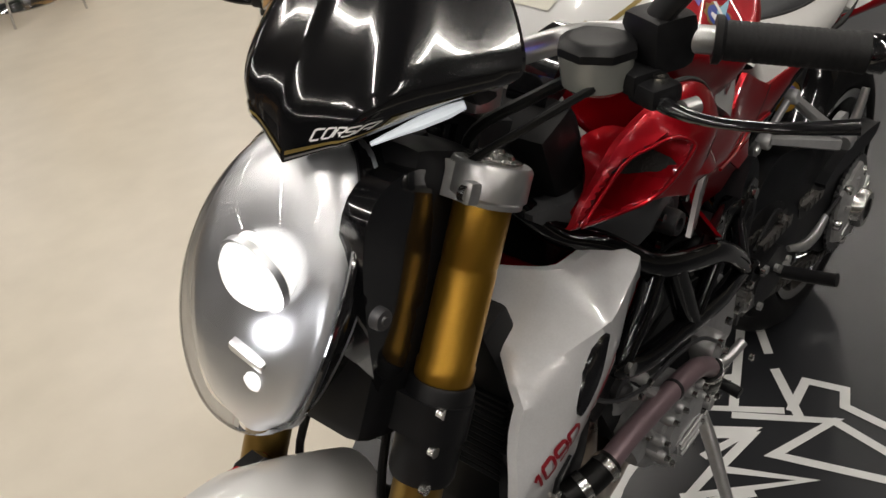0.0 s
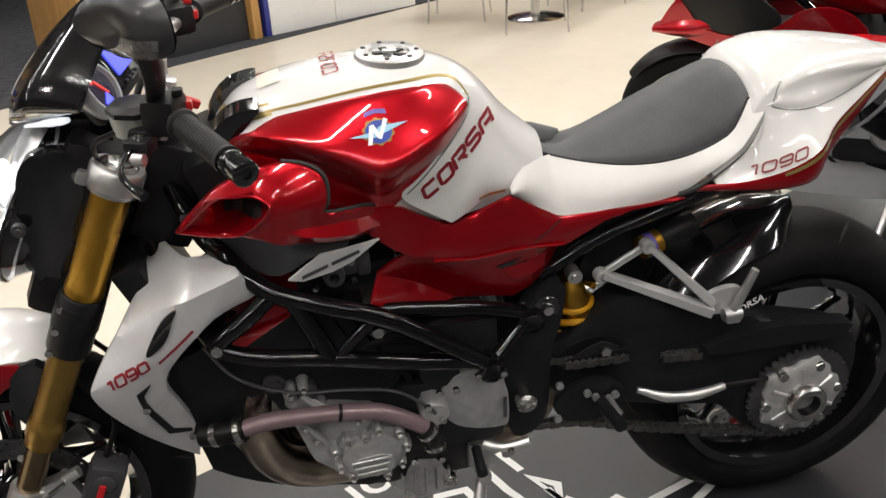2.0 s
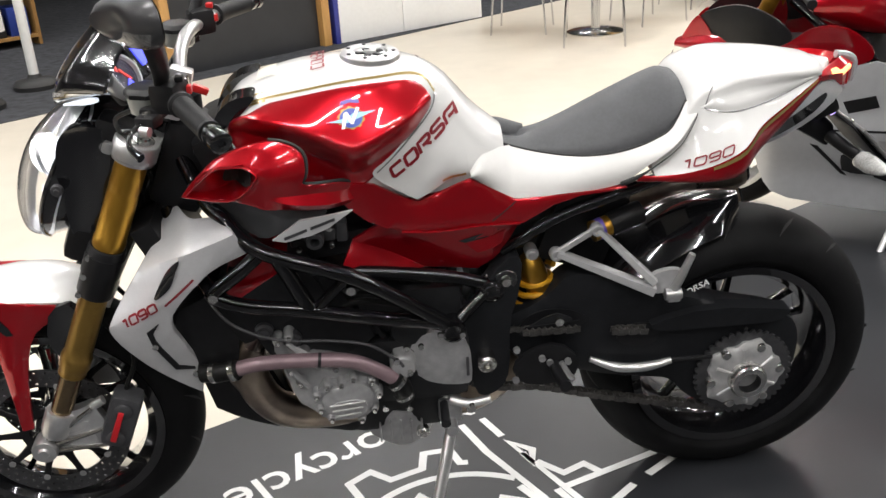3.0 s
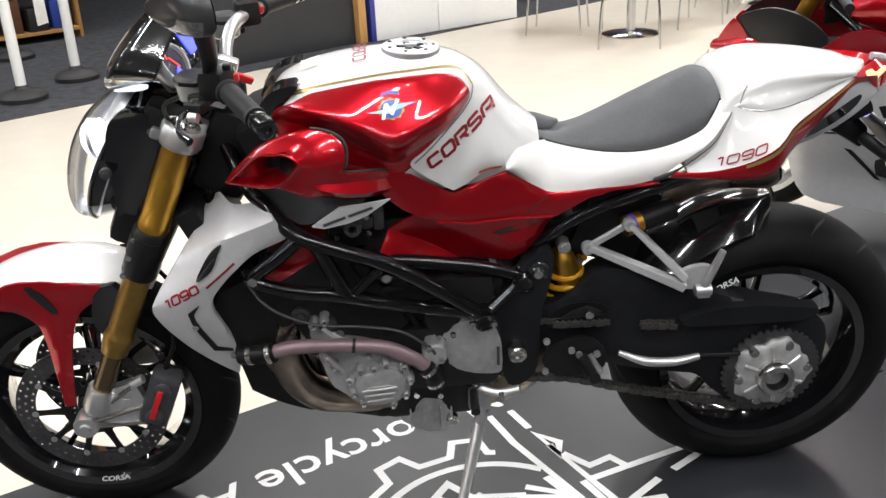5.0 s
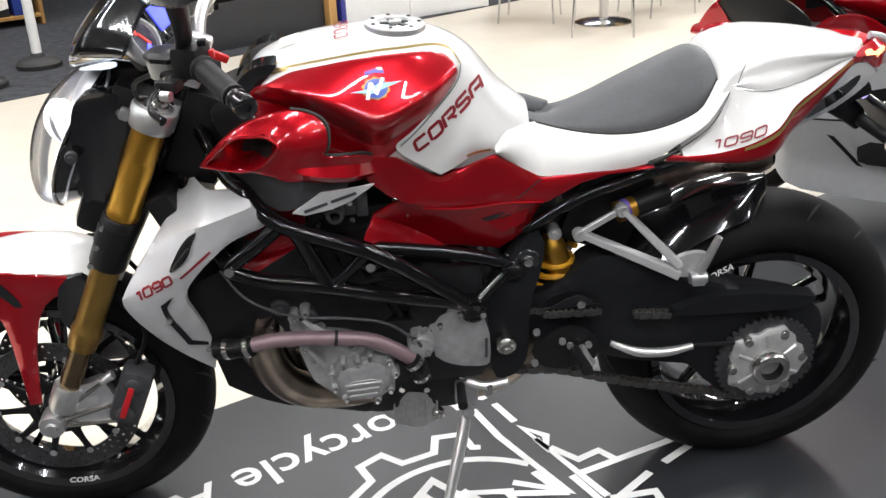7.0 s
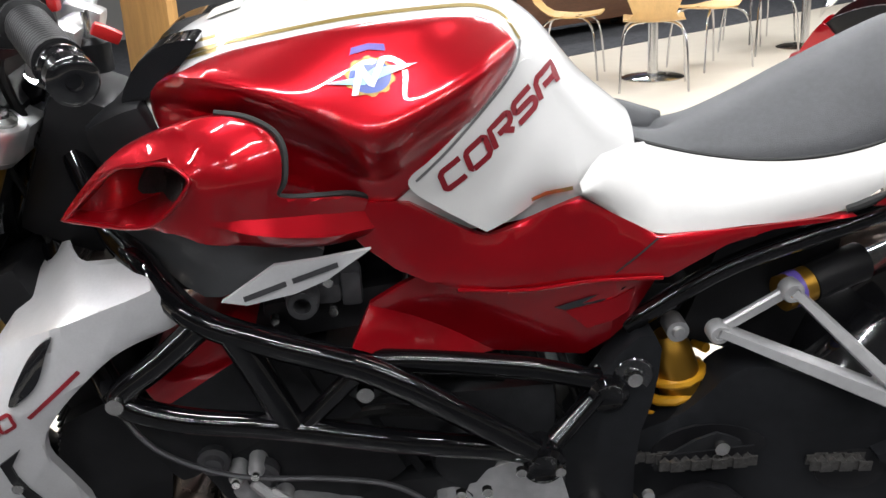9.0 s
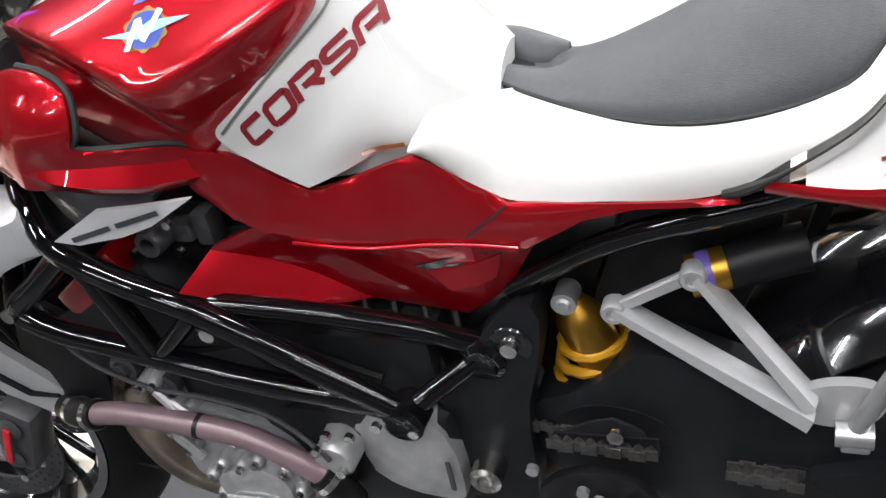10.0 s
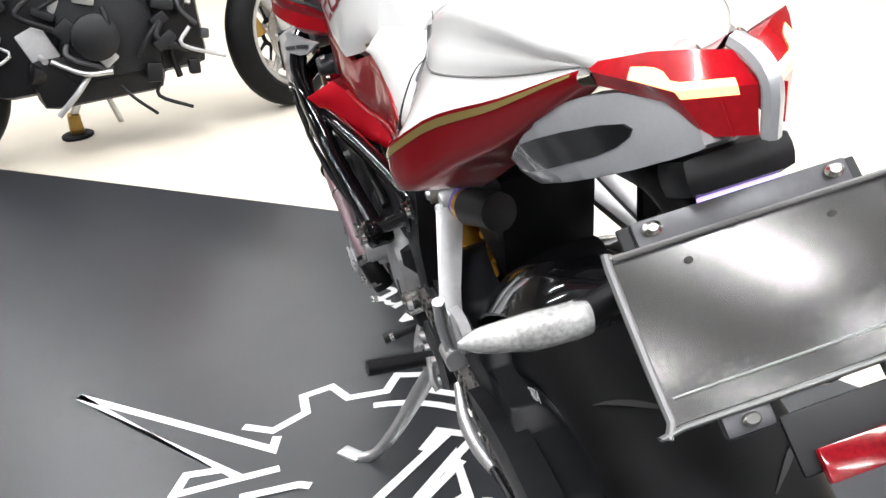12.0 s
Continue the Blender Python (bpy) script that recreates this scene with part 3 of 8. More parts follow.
cafe_table((1.88, 5.50))
shell_chair((1.77, 5.10), 75)
shell_chair((1.36, 5.82), -20)
shell_chair((2.40, 5.82), 200)
cafe_table((3.45, 6.55))
shell_chair((3.02, 6.45), 20, WALNUT, "brown plywood chair on chrome tube legs")
shell_chair((3.9, 6.1), 120, WALNUT, "brown plywood chair on chrome tube legs")
shell_chair((3.3, 7.15), -80, WALNUT, "brown plywood chair on chrome tube legs")


def desk(u, v):
    o = empty("office_desk", pose(*room(u, v), 0, 0, ROOM), "brown laminate office desk with a grey end panel", "desk", "office desks")
    part("desktop", block((2.2, 0.8, 0.03), (0, 0, 0.74), 0.004), WALNUT, o, smooth=30)
    part("modesty_panel", block((2.1, 0.03, 0.6), (0, -0.32, 0.43), 0.003), WALNUT, o, smooth=30)
    part("end_panel", block((0.45, 0.62, 0.72), (-0.95, 0.02, 0.366), 0.004), material("grey_drawer_laminate", (0.22, 0.22, 0.23), rough=0.5), o, "grey drawer pedestal", smooth=30)
    part("side_panel", block((0.03, 0.7, 0.72), (1.06, 0, 0.366), 0.003), WALNUT, o, smooth=30)
    for k, (x, y, w, d) in enumerate(((0.3, -0.1, 0.21, 0.3), (0.62, 0.1, 0.3, 0.21))):
        tagged(part("paper_stack", block((w, d, 0.02), (u * CU - v * CV + x * CU, u * CV + v * CU + x * CV, 0.766), 0.002, (0, 0, 20 + 30 * k)), PAPER, None, "stack of white papers lying on the brown desk", 0), category="papers")
    return o


desk(6.7, 5.75)


def office_chair(u, v):
    o = empty("office_chair", pose(*room(u, v, 0.006), 0, 0, 30), "blue fabric office chair on a star base", "chair")
    part("seat", block((0.46, 0.46, 0.07), (0, 0, 0.46), 0.03), BLUE_CHAIR, o)
    part("backrest", block((0.06, 0.42, 0.5), (-0.24, 0, 0.78), 0.025, (0, -8, 0)), BLUE_CHAIR, o)
    part("column", lathe([(0, 0.06), (0.03, 0.06), (0.025, 0.43), (0, 0.43)], 12, "z"), BASE_BLACK, o)
    for k in range(5):
        a = k * 2 * math.pi / 5
        part("foot", tube([(0, 0, 0.09), (0.28 * math.cos(a), 0.28 * math.sin(a), 0.035)], 0.022, 8, 1), BASE_BLACK, o)
    return o


office_chair(7.9, 5.6)
office_chair(8.6, 5.9)


def shelf_unit(u, v):
    o = empty("shelf_unit", pose(*room(u, v, 0.006), 0, 0, ROOM), "oak shelving filled with dark boxes and bags", "shelf")
    for x in (-0.9, 0.0, 0.9):
        part("upright", block((0.03, 0.4, 1.9), (x, 0, 0.95), 0.003), OAK, o, smooth=0)
    for k in range(5):
        part("shelf", block((1.8, 0.4, 0.03), (0, 0, 0.08 + 0.44 * k), 0.003), OAK, o, smooth=0)
    return o


shelf_unit(1.2, 7.4)
for k in range(16):
    i, j = k % 8, k // 8
    q = room(1.2 - 0.78 + 0.22 * i, 7.35, 0.101 + 0.44 * j)
    h = 0.16 + 0.14 * random.random()
    m = (SATIN_BLACK, BLUE_CHAIR, BASE_BLACK, WALNUT)[(i * 3 + j) % 4]
    b = part("storage_box", block((0.17, 0.26, h), (0, 0, h / 2), 0.012), m, None, "dark storage box standing on the oak shelf", 30)
    b.matrix_world = pose(*q, 0, 0, ROOM + random.uniform(-6, 6))
    tagged(b, category="box", group="boxes on the shelf")

# the motorcycle -------------------------------------------------------------------
bike = empty("motorcycle", pose(0, 0, 0.0, LEAN, 0, 0), "red and white naked sport motorcycle leaning on its side stand", "motorcycle")
FA, RA = Vector((-0.722, 0, 0.302)), Vector((0.728, 0, 0.320))


def both(name, bm, mat, parent=None, label="", smooth=40):
    """A part on the left flank and its twin on the right."""
    twin = mirrored(bm)
    a = part(name, bm, mat, parent or bike, label, smooth)
    b = part(name, twin, mat, parent or bike, label, smooth)
    return a, b


def bolt(p, r=0.008, parent=None, axis="y", mat=None):
    s = -1
    prof = [(0, 0), (r * 0.45, 0.0), (r * 0.5, -0.001), (r * 0.5, 0.003), (r, 0.003), (r, -0.004), (0, -0.004)]
    bm = lathe([(a, s * (-b)) for a, b in prof], 12, axis, p)
    return part("bolt", bm, mat or STEEL, parent or bike, "", 30)


# wheels
def tyre_mesh(c, radius, half, bead, crown):
    prof = []
    rc = radius - crown
    for k in range(21):
        a = radians(-100 + 10 * k)
        prof.append((rc + crown * math.cos(a) if abs(a) < math.pi / 2 else rc + crown * 0.55 * math.cos(a), half * math.sin(a)))
    prof.append((bead, half * 0.80))
    prof.append((bead - 0.006, half * 0.72))
    prof.append((bead - 0.006, -half * 0.72))
    prof.append((bead, -half * 0.80))
    return lathe(prof, 64, "y", c, closed=True)


def tread_grooves(owner, c, radius, half, n):
    """Sickle grooves let into the tread, as thin dark inlays."""
    for k in range(n):
        for s in (-1, 1):
            a0 = 2 * math.pi * (k + (0.25 if s > 0 else 0)) / n
            secs = []
            for q in range(7):
                t = q / 6
                a = a0 + 0.16 * t
                y = s * half * (0.22 + 0.62 * t)
                r = radius - 0.055 * (1 - math.sqrt(max(0.0, 1 - (y / half) ** 2))) + 0.0003
                w = 0.0042 * math.sin(math.pi * min(0.97, max(0.06, t)))
                secs.append([Vector((c.x + r * math.cos(a + d / r), y, c.z + r * math.sin(a + d / r))) for d in (-w, w)])
            part("tread_groove", rings(bmesh.new(), secs, closed=False, cap=False), SEAM, owner)


def rim_mesh(c, bead, half):
    prof = [(bead + 0.004, -half), (bead + 0.006, -half + 0.005), (bead - 0.012, -half * 0.8), (bead - 0.026, -half * 0.4), (bead - 0.028, half * 0.4),
            (bead - 0.012, half * 0.8), (bead + 0.006, half - 0.005), (bead + 0.004, half), (bead - 0.014, half * 0.96), (bead - 0.034, half * 0.5),
            (bead - 0.036, -half * 0.5), (bead - 0.014, -half * 0.96)]
    return lathe(prof, 64, "y", c, closed=True)


def spoke(c, a, r0, r1, w0, w1, y0, y1, thick):
    """A tapered cast spoke from the hub to the rim."""
    d = Vector((math.cos(a), 0, math.sin(a)))
    n = Vector((-math.sin(a), 0, math.cos(a)))
    secs = []
    for k in range(6):
        t = k / 5
        r = r0 + (r1 - r0) * t
        w = w0 + (w1 - w0) * t - 0.25 * w0 * math.sin(math.pi * t)
        y = y0 + (y1 - y0) * t
        h = thick * (1 - 0.25 * t)
        p = c + d * r + Vector((0, y, 0))
        secs.append([p + n * w * x + Vector((0, h * z, 0)) for x, z in ((-1, -0.5), (-0.6, -1), (0.6, -1), (1, -0.5), (1, 0.5), (0.6, 1), (-0.6, 1), (-1, 0.5))])
    return rings(bmesh.new(), secs)


def perforated_disc(c, r0, r1, y, thick=0.005, cells=44, rows=3, hole=0.0032):
    bm = bmesh.new()
    dr = (r1 - r0) / rows
    for j in range(rows):
        for k in range(cells):
            shift = 0.5 * (j % 2)
            am, da = 2 * math.pi * (k + shift) / cells, math.pi / cells
            rm = r0 + dr * (j + 0.5)
            out, inn = [], []
            for q in range(8):
                t = q * math.pi / 4
                sx, sz = math.cos(t), math.sin(t)
                m = max(abs(sx), abs(sz))
                rr, aa = rm + sx / m * dr / 2, am + sz / m * da
                out.append(bm.verts.new(c + Vector((rr * math.cos(aa), y, rr * math.sin(aa)))))
                rr, aa = rm + sx * hole, am + sz * hole / rm
                inn.append(bm.verts.new(c + Vector((rr * math.cos(aa), y, rr * math.sin(aa)))))
            for q in range(8):
                p = (q + 1) % 8
                bm.faces.new((out[q], out[p], inn[p], inn[q]))
    bmesh.ops.remove_doubles(bm, verts=bm.verts[:], dist=1e-4)
    got = bmesh.ops.extrude_face_region(bm, geom=bm.faces[:])
    for v in got["geom"]:
        if isinstance(v, bmesh.types.BMVert):
            v.co.y += thick
    return bm


def front_wheel(owner, c, rim_mat, detail=True):
    w = part("front_wheel", rim_mesh(c, 0.222, 0.056), rim_mat, owner, "black cast alloy front wheel")
    part("tyre", tyre_mesh(c, 0.304, 0.061, 0.222, 0.062), RUBBER, w, "black road tyre")
    for k in range(5):
        a = radians(72 * k + 14)
        for s in (-1, 1):
            part("spoke", spoke(c, a + s * 0.10, 0.035, 0.20, 0.012, 0.007, 0, 0.014 * s, 0.010), rim_mat, w)
    part("hub", lathe([(0.018, -0.06), (0.035, -0.06), (0.045, -0.04), (0.04, 0), (0.045, 0.04), (0.035, 0.06), (0.018, 0.06)], 24, "y", c), rim_mat, w)
    for s in (-1, 1):
        y = s * 0.070
        if detail:
            d = part("brake_disc", perforated_disc(c, 0.118, 0.158, y - 0.0025), DISC, w, "drilled steel brake disc")
        else:
            d = part("brake_disc", lathe([(0.118, y), (0.158, y), (0.158, y + 0.005), (0.118, y + 0.005)], 40, "y", c, closed=True), STEEL, w)
        part("disc_carrier", lathe([(0.045, y - 0.003), (0.062, y - 0.003), (0.062, y + 0.005), (0.045, y + 0.005)], 32, "y", c, closed=True), SATIN_BLACK, d, "black disc carrier")
        for k in range(10):
            part("carrier_arm", spoke(c, 2 * math.pi * k / 10, 0.055, 0.122, 0.011, 0.008, y, y, 0.003), SATIN_BLACK, d)
        for k in range(10):
            a = 2 * math.pi * k / 10
            part("rivet", lathe([(0, y - 0.005 if s < 0 else y + 0.008), (0.007, y - 0.004 if s < 0 else y + 0.007), (0.007, y)], 10, "y", c + Vector((0.121 * math.cos(a), 0, 0.121 * math.sin(a)))), ALU, d)
    return w


def rear_wheel(owner, c, rim_mat, half=0.095):
    w = part("rear_wheel", rim_mesh(c, 0.222, half * 0.93), rim_mat, owner, "black cast alloy rear wheel")
    t = part("tyre", tyre_mesh(c, 0.322, half, 0.222, 0.074), RUBBER, w, "wide black road tyre")
    for k in range(5):
        a = radians(72 * k + 20)
        for s in (-1, 1):
            part("spoke", spoke(c, a + s * 0.09, 0.05, 0.20, 0.014, 0.008, 0.02, 0.02 + 0.02 * s, 0.012), rim_mat, w)
    part("hub", lathe([(0.02, -0.06), (0.06, -0.06), (0.065, -0.02), (0.055, 0.03), (0.07, 0.07), (0.02, 0.07)], 32, "y", c), rim_mat, w)
    return w


fw = front_wheel(bike, FA, GLOSS_BLACK)
rw = rear_wheel(bike, RA, GLOSS_BLACK)
tread_grooves(rw, RA, 0.322, 0.095, 16)
tread_grooves(fw, FA, 0.304, 0.061, 16)


def arc_text(body, size, c, r, a0, y, inward=True, sx=1):
    """Letters set along a rim, on the face that looks to the left."""
    def place(u, v):
        a = a0 + sx * u / r
        rr = r + (v if not inward else -v)
        return Vector((c.x + rr * math.cos(a), y, c.z + rr * math.sin(a)))
    return wrap_text(body, size, place, shear=0.2, bold=0.0004)


part("lettering", arc_text("CORSA", 0.020, FA, 0.213, radians(262), -0.0585, True, 1), DECAL_WHITE, fw, "small white word on the rim")
part("lettering", arc_text("CORSA", 0.020, RA, 0.213, radians(128), -0.092, False, -1), DECAL_WHITE, rw, "small white word on the rim")


# front fork: the line of the left and right legs
def fork_at(t, y):
    """t = 0 at the top clamp, 1 at the axle."""
    top, low = Vector((-0.409, 0, 0.951)), Vector((-0.700, 0, 0.330))
    p = top.lerp(low, t)
    return Vector((p.x, y, p.z))


FORK_LEN = (fork_at(1, 0) - fork_at(0, 0)).length
for s in (-1, 1):
    y = 0.108 * s
    p0, p1 = fork_at(0, y), fork_at(1, y)

    def on(t0, t1, profile):
        return along(lathe(profile, 28, "z"), fork_at(t0, y), fork_at(t1, y))
    L = FORK_LEN
    leg = part("fork_leg", on(0.045, 0.34, [(0, 0), (0.027, 0), (0.0285, 0.003), (0.0285, 0.075), (0.0278, 0.077), (0.0278, 0.083), (0.0285, 0.085), (0.0285, 0.18),
                                            (0.030, 0.182), (0.030, 0.196), (0.027, 0.206), (0.0, 0.206)]), GOLD, bike, "gold anodised upper fork tube")
    part("clamp_sleeve", on(0.335, 0.49, [(0, 0), (0.032, 0), (0.0345, 0.004), (0.0345, 0.100), (0.032, 0.107), (0, 0.107)]), SATIN_BLACK, leg, "black lower fork clamp")
    part("lower_tube", on(0.485, 0.77, [(0, 0), (0.0265, 0), (0.0265, 0.130), (0.0255, 0.145), (0.029, 0.150), (0.030, 0.156), (0.030, 0.178), (0.027, 0.184), (0.027, 0.196), (0.0, 0.196)]), GOLD_DARK, leg, "worn gold lower fork tube")
    part("slider", on(0.76, 0.98, [(0, 0), (0.0215, 0), (0.0215, 0.15), (0, 0.15)]), SLIDER, leg, "bronze-tinted steel slider")
    part("fork_cap", along(lathe([(0, 0), (0.0285, 0), (0.0285, 0.003), (0.020, 0.005), (0.018, 0.008), (0.010, 0.009), (0.008, 0.012), (0, 0.012)], 20, "z"), fork_at(0.012, y), fork_at(-0.1, y)), STEEL, leg, "steel fork cap with adjuster")
    # axle lug and caliper carrier
    lug = lathe([(0.0, -0.030), (0.010, -0.030), (0.012, -0.024), (0.024, -0.024), (0.026, -0.018), (0.026, 0.018), (0.020, 0.022), (0, 0.022)], 28, "y", (-0.722, y + 0.004 * s, 0.302))
    lug = join(lug, on(0.91, 1.0, [(0, 0), (0.027, 0), (0.030, 0.006), (0.030, 0.05), (0.026, 0.062), (0, 0.062)]))
    arm = []
    for x0, z0, x1, z1, w0, w1 in ((-0.712, 0.345, -0.590, 0.400, 0.018, 0.010), (-0.715, 0.300, -0.578, 0.305, 0.014, 0.008), (-0.705, 0.33, -0.585, 0.35, 0.010, 0.006)):
        arm.append(tube([(x0, y, z0), ((x0 + x1) / 2, y, (z0 + z1) / 2 - 0.004), (x1, y, z1)], [w0, (w0 + w1) / 2 * 0.9, w1], 10, 4, 0.8))
    part("axle_lug", join(lug, *arm), ALU, leg, "machined aluminium axle lug and caliper bracket")
    cb = panel([(-0.734, 0.290), (-0.716, 0.352), (-0.694, 0.378), (-0.652, 0.384), (-0.610, 0.398), (-0.594, 0.352), (-0.578, 0.290), (-0.640, 0.297), (-0.697, 0.289)], lambda x, z: abs(y) + 0.012, 0.022, 0.03, 1, lip=0.005)
    cbk = part("caliper_bracket", cb if y < 0 else mirrored(cb), ALU, leg, "cast aluminium caliper bracket")
    for pts in ([(-0.692, 0.342), (-0.622, 0.364), (-0.628, 0.343), (-0.688, 0.326)], [(-0.684, 0.310), (-0.622, 0.330), (-0.612, 0.296), (-0.650, 0.288)]):
        pk = panel(pts, lambda x, z: abs(y) + 0.0128, 0.003, 0.05, 1, lip=0)
        part("pocket", pk if y < 0 else mirrored(pk), HUB_ALU, cbk)
    for a, b in (((-0.716, 0.318), (-0.612, 0.390)), ((-0.718, 0.306), (-0.590, 0.340)), ((-0.716, 0.296), (-0.584, 0.297))):
        part("web", tube([(a[0], y + s * 0.013, a[1]), (b[0], y + s * 0.013, b[1])], [0.007, 0.004], 8, 1), STEEL, cbk)
    cal = part("brake_caliper", block((0.062, 0.055, 0.125), (-0.562, y * 0.98, 0.352), 0.014, (0, 24, 0)), CAL_GREY, leg, "dark grey radial brake caliper")
    for dx, dz in ((-0.014, -0.032), (0.014, 0.032)):
        part("caliper_piston_cap", lathe([(0, 0), (0.017, 0), (0.019, 0.004 * s), (0.015, 0.007 * s), (0, 0.007 * s)], 18, "y", (-0.562 + dx, y * 0.98 + s * 0.0275, 0.352 + dz)), CAL_GREY, cal)
    if s < 0:
        part("caliper_stripe", block((0.012, 0.004, 0.075), (-0.566, y * 0.98 - 0.036, 0.352), 0.002, (0, 24, 0)), CAL_RED, cal, "red printed bar")
    part("brake_line", tube([(-0.545, y * 0.9, 0.41), (-0.52, y * 0.7, 0.48), (-0.57, y * 0.6, 0.58), (-0.52, y * 0.45, 0.70), (-0.45, y * 0.3, 0.80)], 0.005, 8, 5), HOSE, leg)


def clamp_mesh(z_t, thick, mat_name=None):
    """Fork bridge seen from above: two eyes joined by a web."""
    bm = bmesh.new()
    out = []
    c = fork_at(z_t, 0)
    d = (fork_at(1, 0) - fork_at(0, 0)).normalized()
    fwd = Vector((d.z, 0, -d.x))
    for k in range(24):
        a = 2 * math.pi * k / 24
        x, yy = math.cos(a), math.sin(a)
        sy = 0.108 if yy >= 0 else -0.108
        rad = 0.037
        out.append(c + Vector((0, sy + rad * yy, 0)) + fwd * rad * x * (1.0 if abs(yy) > 0.25 else 1.15))
    rings(bm, [out, [p + d * thick for p in out]])
    return bm


tc = part("top_clamp", clamp_mesh(0.02, 0.034), ALU, bike, "machined aluminium top fork clamp")
for s in (-1, 1):
    part("clamp_eye", along(lathe([(0.029, 0), (0.037, 0), (0.040, 0.004), (0.040, 0.032), (0.036, 0.036), (0.029, 0.036)], 28, "z", closed=True), fork_at(0.012, 0.108 * s), fork_at(0.2, 0.108 * s)), ALU, tc)
    part("pinch_lug", block((0.018, 0.014, 0.022), tuple(fork_at(0.05, 0.108 * s) + Vector((-0.040, 0.012 * s, 0.018))), 0.005, (0, 26, 0)), ALU, tc)
    bolt(fork_at(0.05, 0.108 * s) + Vector((-0.046, -0.010 if s < 0 else 0.004, 0.020)), 0.008, tc)
part("steering_head", along(lathe([(0, 0), (0.035, 0), (0.034, 0.22), (0, 0.22)], 20, "z"), (-0.375, 0, 0.945), (-0.475, 0, 0.735)), FRAME_BLACK, bike)
part("headlight_carrier", block((0.10, 0.165, 0.30), (-0.500, 0, 0.825), 0.02, (0, 25, 0)), SATIN_BLACK, bike, "black headlight carrier between the fork legs")
lc = part("lower_clamp", clamp_mesh(0.36, 0.04), SATIN_BLACK, bike, "black lower fork bridge")
for k in range(3):
    bolt(fork_at(0.35 + 0.06 * k, -0.108) + Vector((-0.028, -0.024, 0.0)), 0.006, lc)


# mudguard
def guard(half, r, a0, a1, drop, n=28, m=9):
    secs = []
    for k in range(n + 1):
        a = radians(a0 + (a1 - a0) * k / n)
        ends = min(1.0, 0.55 + 2.2 * min(k, n - k) / n)
        row = []
        for q in range(m):
            t = -1 + 2 * q / (m - 1)
            rr = r - drop * abs(t) ** 2.4
            row.append(FA + Vector((rr * math.cos(a), half * t * ends, rr * math.sin(a))))
        secs.append(row)
    bm = rings(bmesh.new(), secs, closed=False, cap=False)
    got = bmesh.ops.extrude_face_region(bm, geom=bm.faces[:])
    for v in got["geom"]:
        if isinstance(v, bmesh.types.BMVert):
            v.co = FA + (v.co - FA) * 0.988
    return bm


mg = part("mudguard", guard(0.084, 0.350, 58, 158, 0.026), WHITE, bike, "pearl white front mudguard with red side struts")


def strut_y(x, z):
    """Folded along its middle, running out to the axle."""
    mid = lerp_curve(z, [0.33, 0.50, 0.58, 0.62], [-0.755, -0.742, -0.735, -0.73])
    return 0.088 + 0.018 * smoothstep(0.55, 0.36, z) + 0.010 * max(0.0, 1 - abs(x - mid) / 0.03) * smoothstep(0.60, 0.54, z)


both("mudguard_skirt", panel([(-1.000, 0.515), (-0.92, 0.595), (-0.82, 0.632), (-0.72, 0.628), (-0.60, 0.604), (-0.605, 0.592), (-0.660, 0.578), (-0.698, 0.548), (-0.722, 0.48), (-0.738, 0.345), (-0.760, 0.345),
                                   (-0.760, 0.40), (-0.768, 0.49), (-0.778, 0.540), (-0.83, 0.575), (-0.91, 0.565), (-0.985, 0.490)], strut_y, 0.006, 0.012, 1, keep=(0, 9, 10)), RED, mg, "candy red mudguard strut", 25)
both("mudguard_gusset", panel([(-0.650, 0.612), (-0.600, 0.612), (-0.600, 0.56), (-0.632, 0.50), (-0.650, 0.488), (-0.672, 0.535)], lambda x, z: 0.092, 0.02, 0.03, 1), GLOSS_BLACK, mg, "dark carbon gusset")
both("mudguard_slot", panel([(-0.790, 0.622), (-0.765, 0.622), (-0.722, 0.560), (-0.745, 0.562)], lambda x, z: strut_y(x, z) + 0.002, 0.004, 0.05, 1, lip=0), GLOSS_BLACK, mg)


# headlight
HL = [(-0.533, 0.990), (-0.577, 0.970), (-0.621, 0.935), (-0.653, 0.890), (-0.673, 0.842), (-0.683, 0.792), (-0.680, 0.748), (-0.659, 0.722)]
HW = [0.030, 0.066, 0.090, 0.101, 0.099, 0.086, 0.062, 0.022]
HD = [0.030, 0.058, 0.072, 0.074, 0.066, 0.054, 0.040, 0.018]


def lens_rings(shrink=0.0, push=0.0, n=15):
    centre = catmull([(x, 0, z) for x, z in HL], 4)
    m = len(centre)
    secs = []
    for i, p in enumerate(centre):
        f = i / (m - 1) * (len(HW) - 1)
        w = lerp_curve(f, list(range(8)), HW) * (1 - shrink)
        d = lerp_curve(f, list(range(8)), HD)
        row = []
        for q in range(n):
            a = radians(-90 + 180 * q / (n - 1))
            row.append(Vector((p.x + push + d * (1 - math.cos(a) ** 0.8 if abs(a) < 1.57 else 1.0), 0.019 + 0.90 * w * math.sin(a), p.z)))
        secs.append(row)
    return secs


lens = lens_rings()

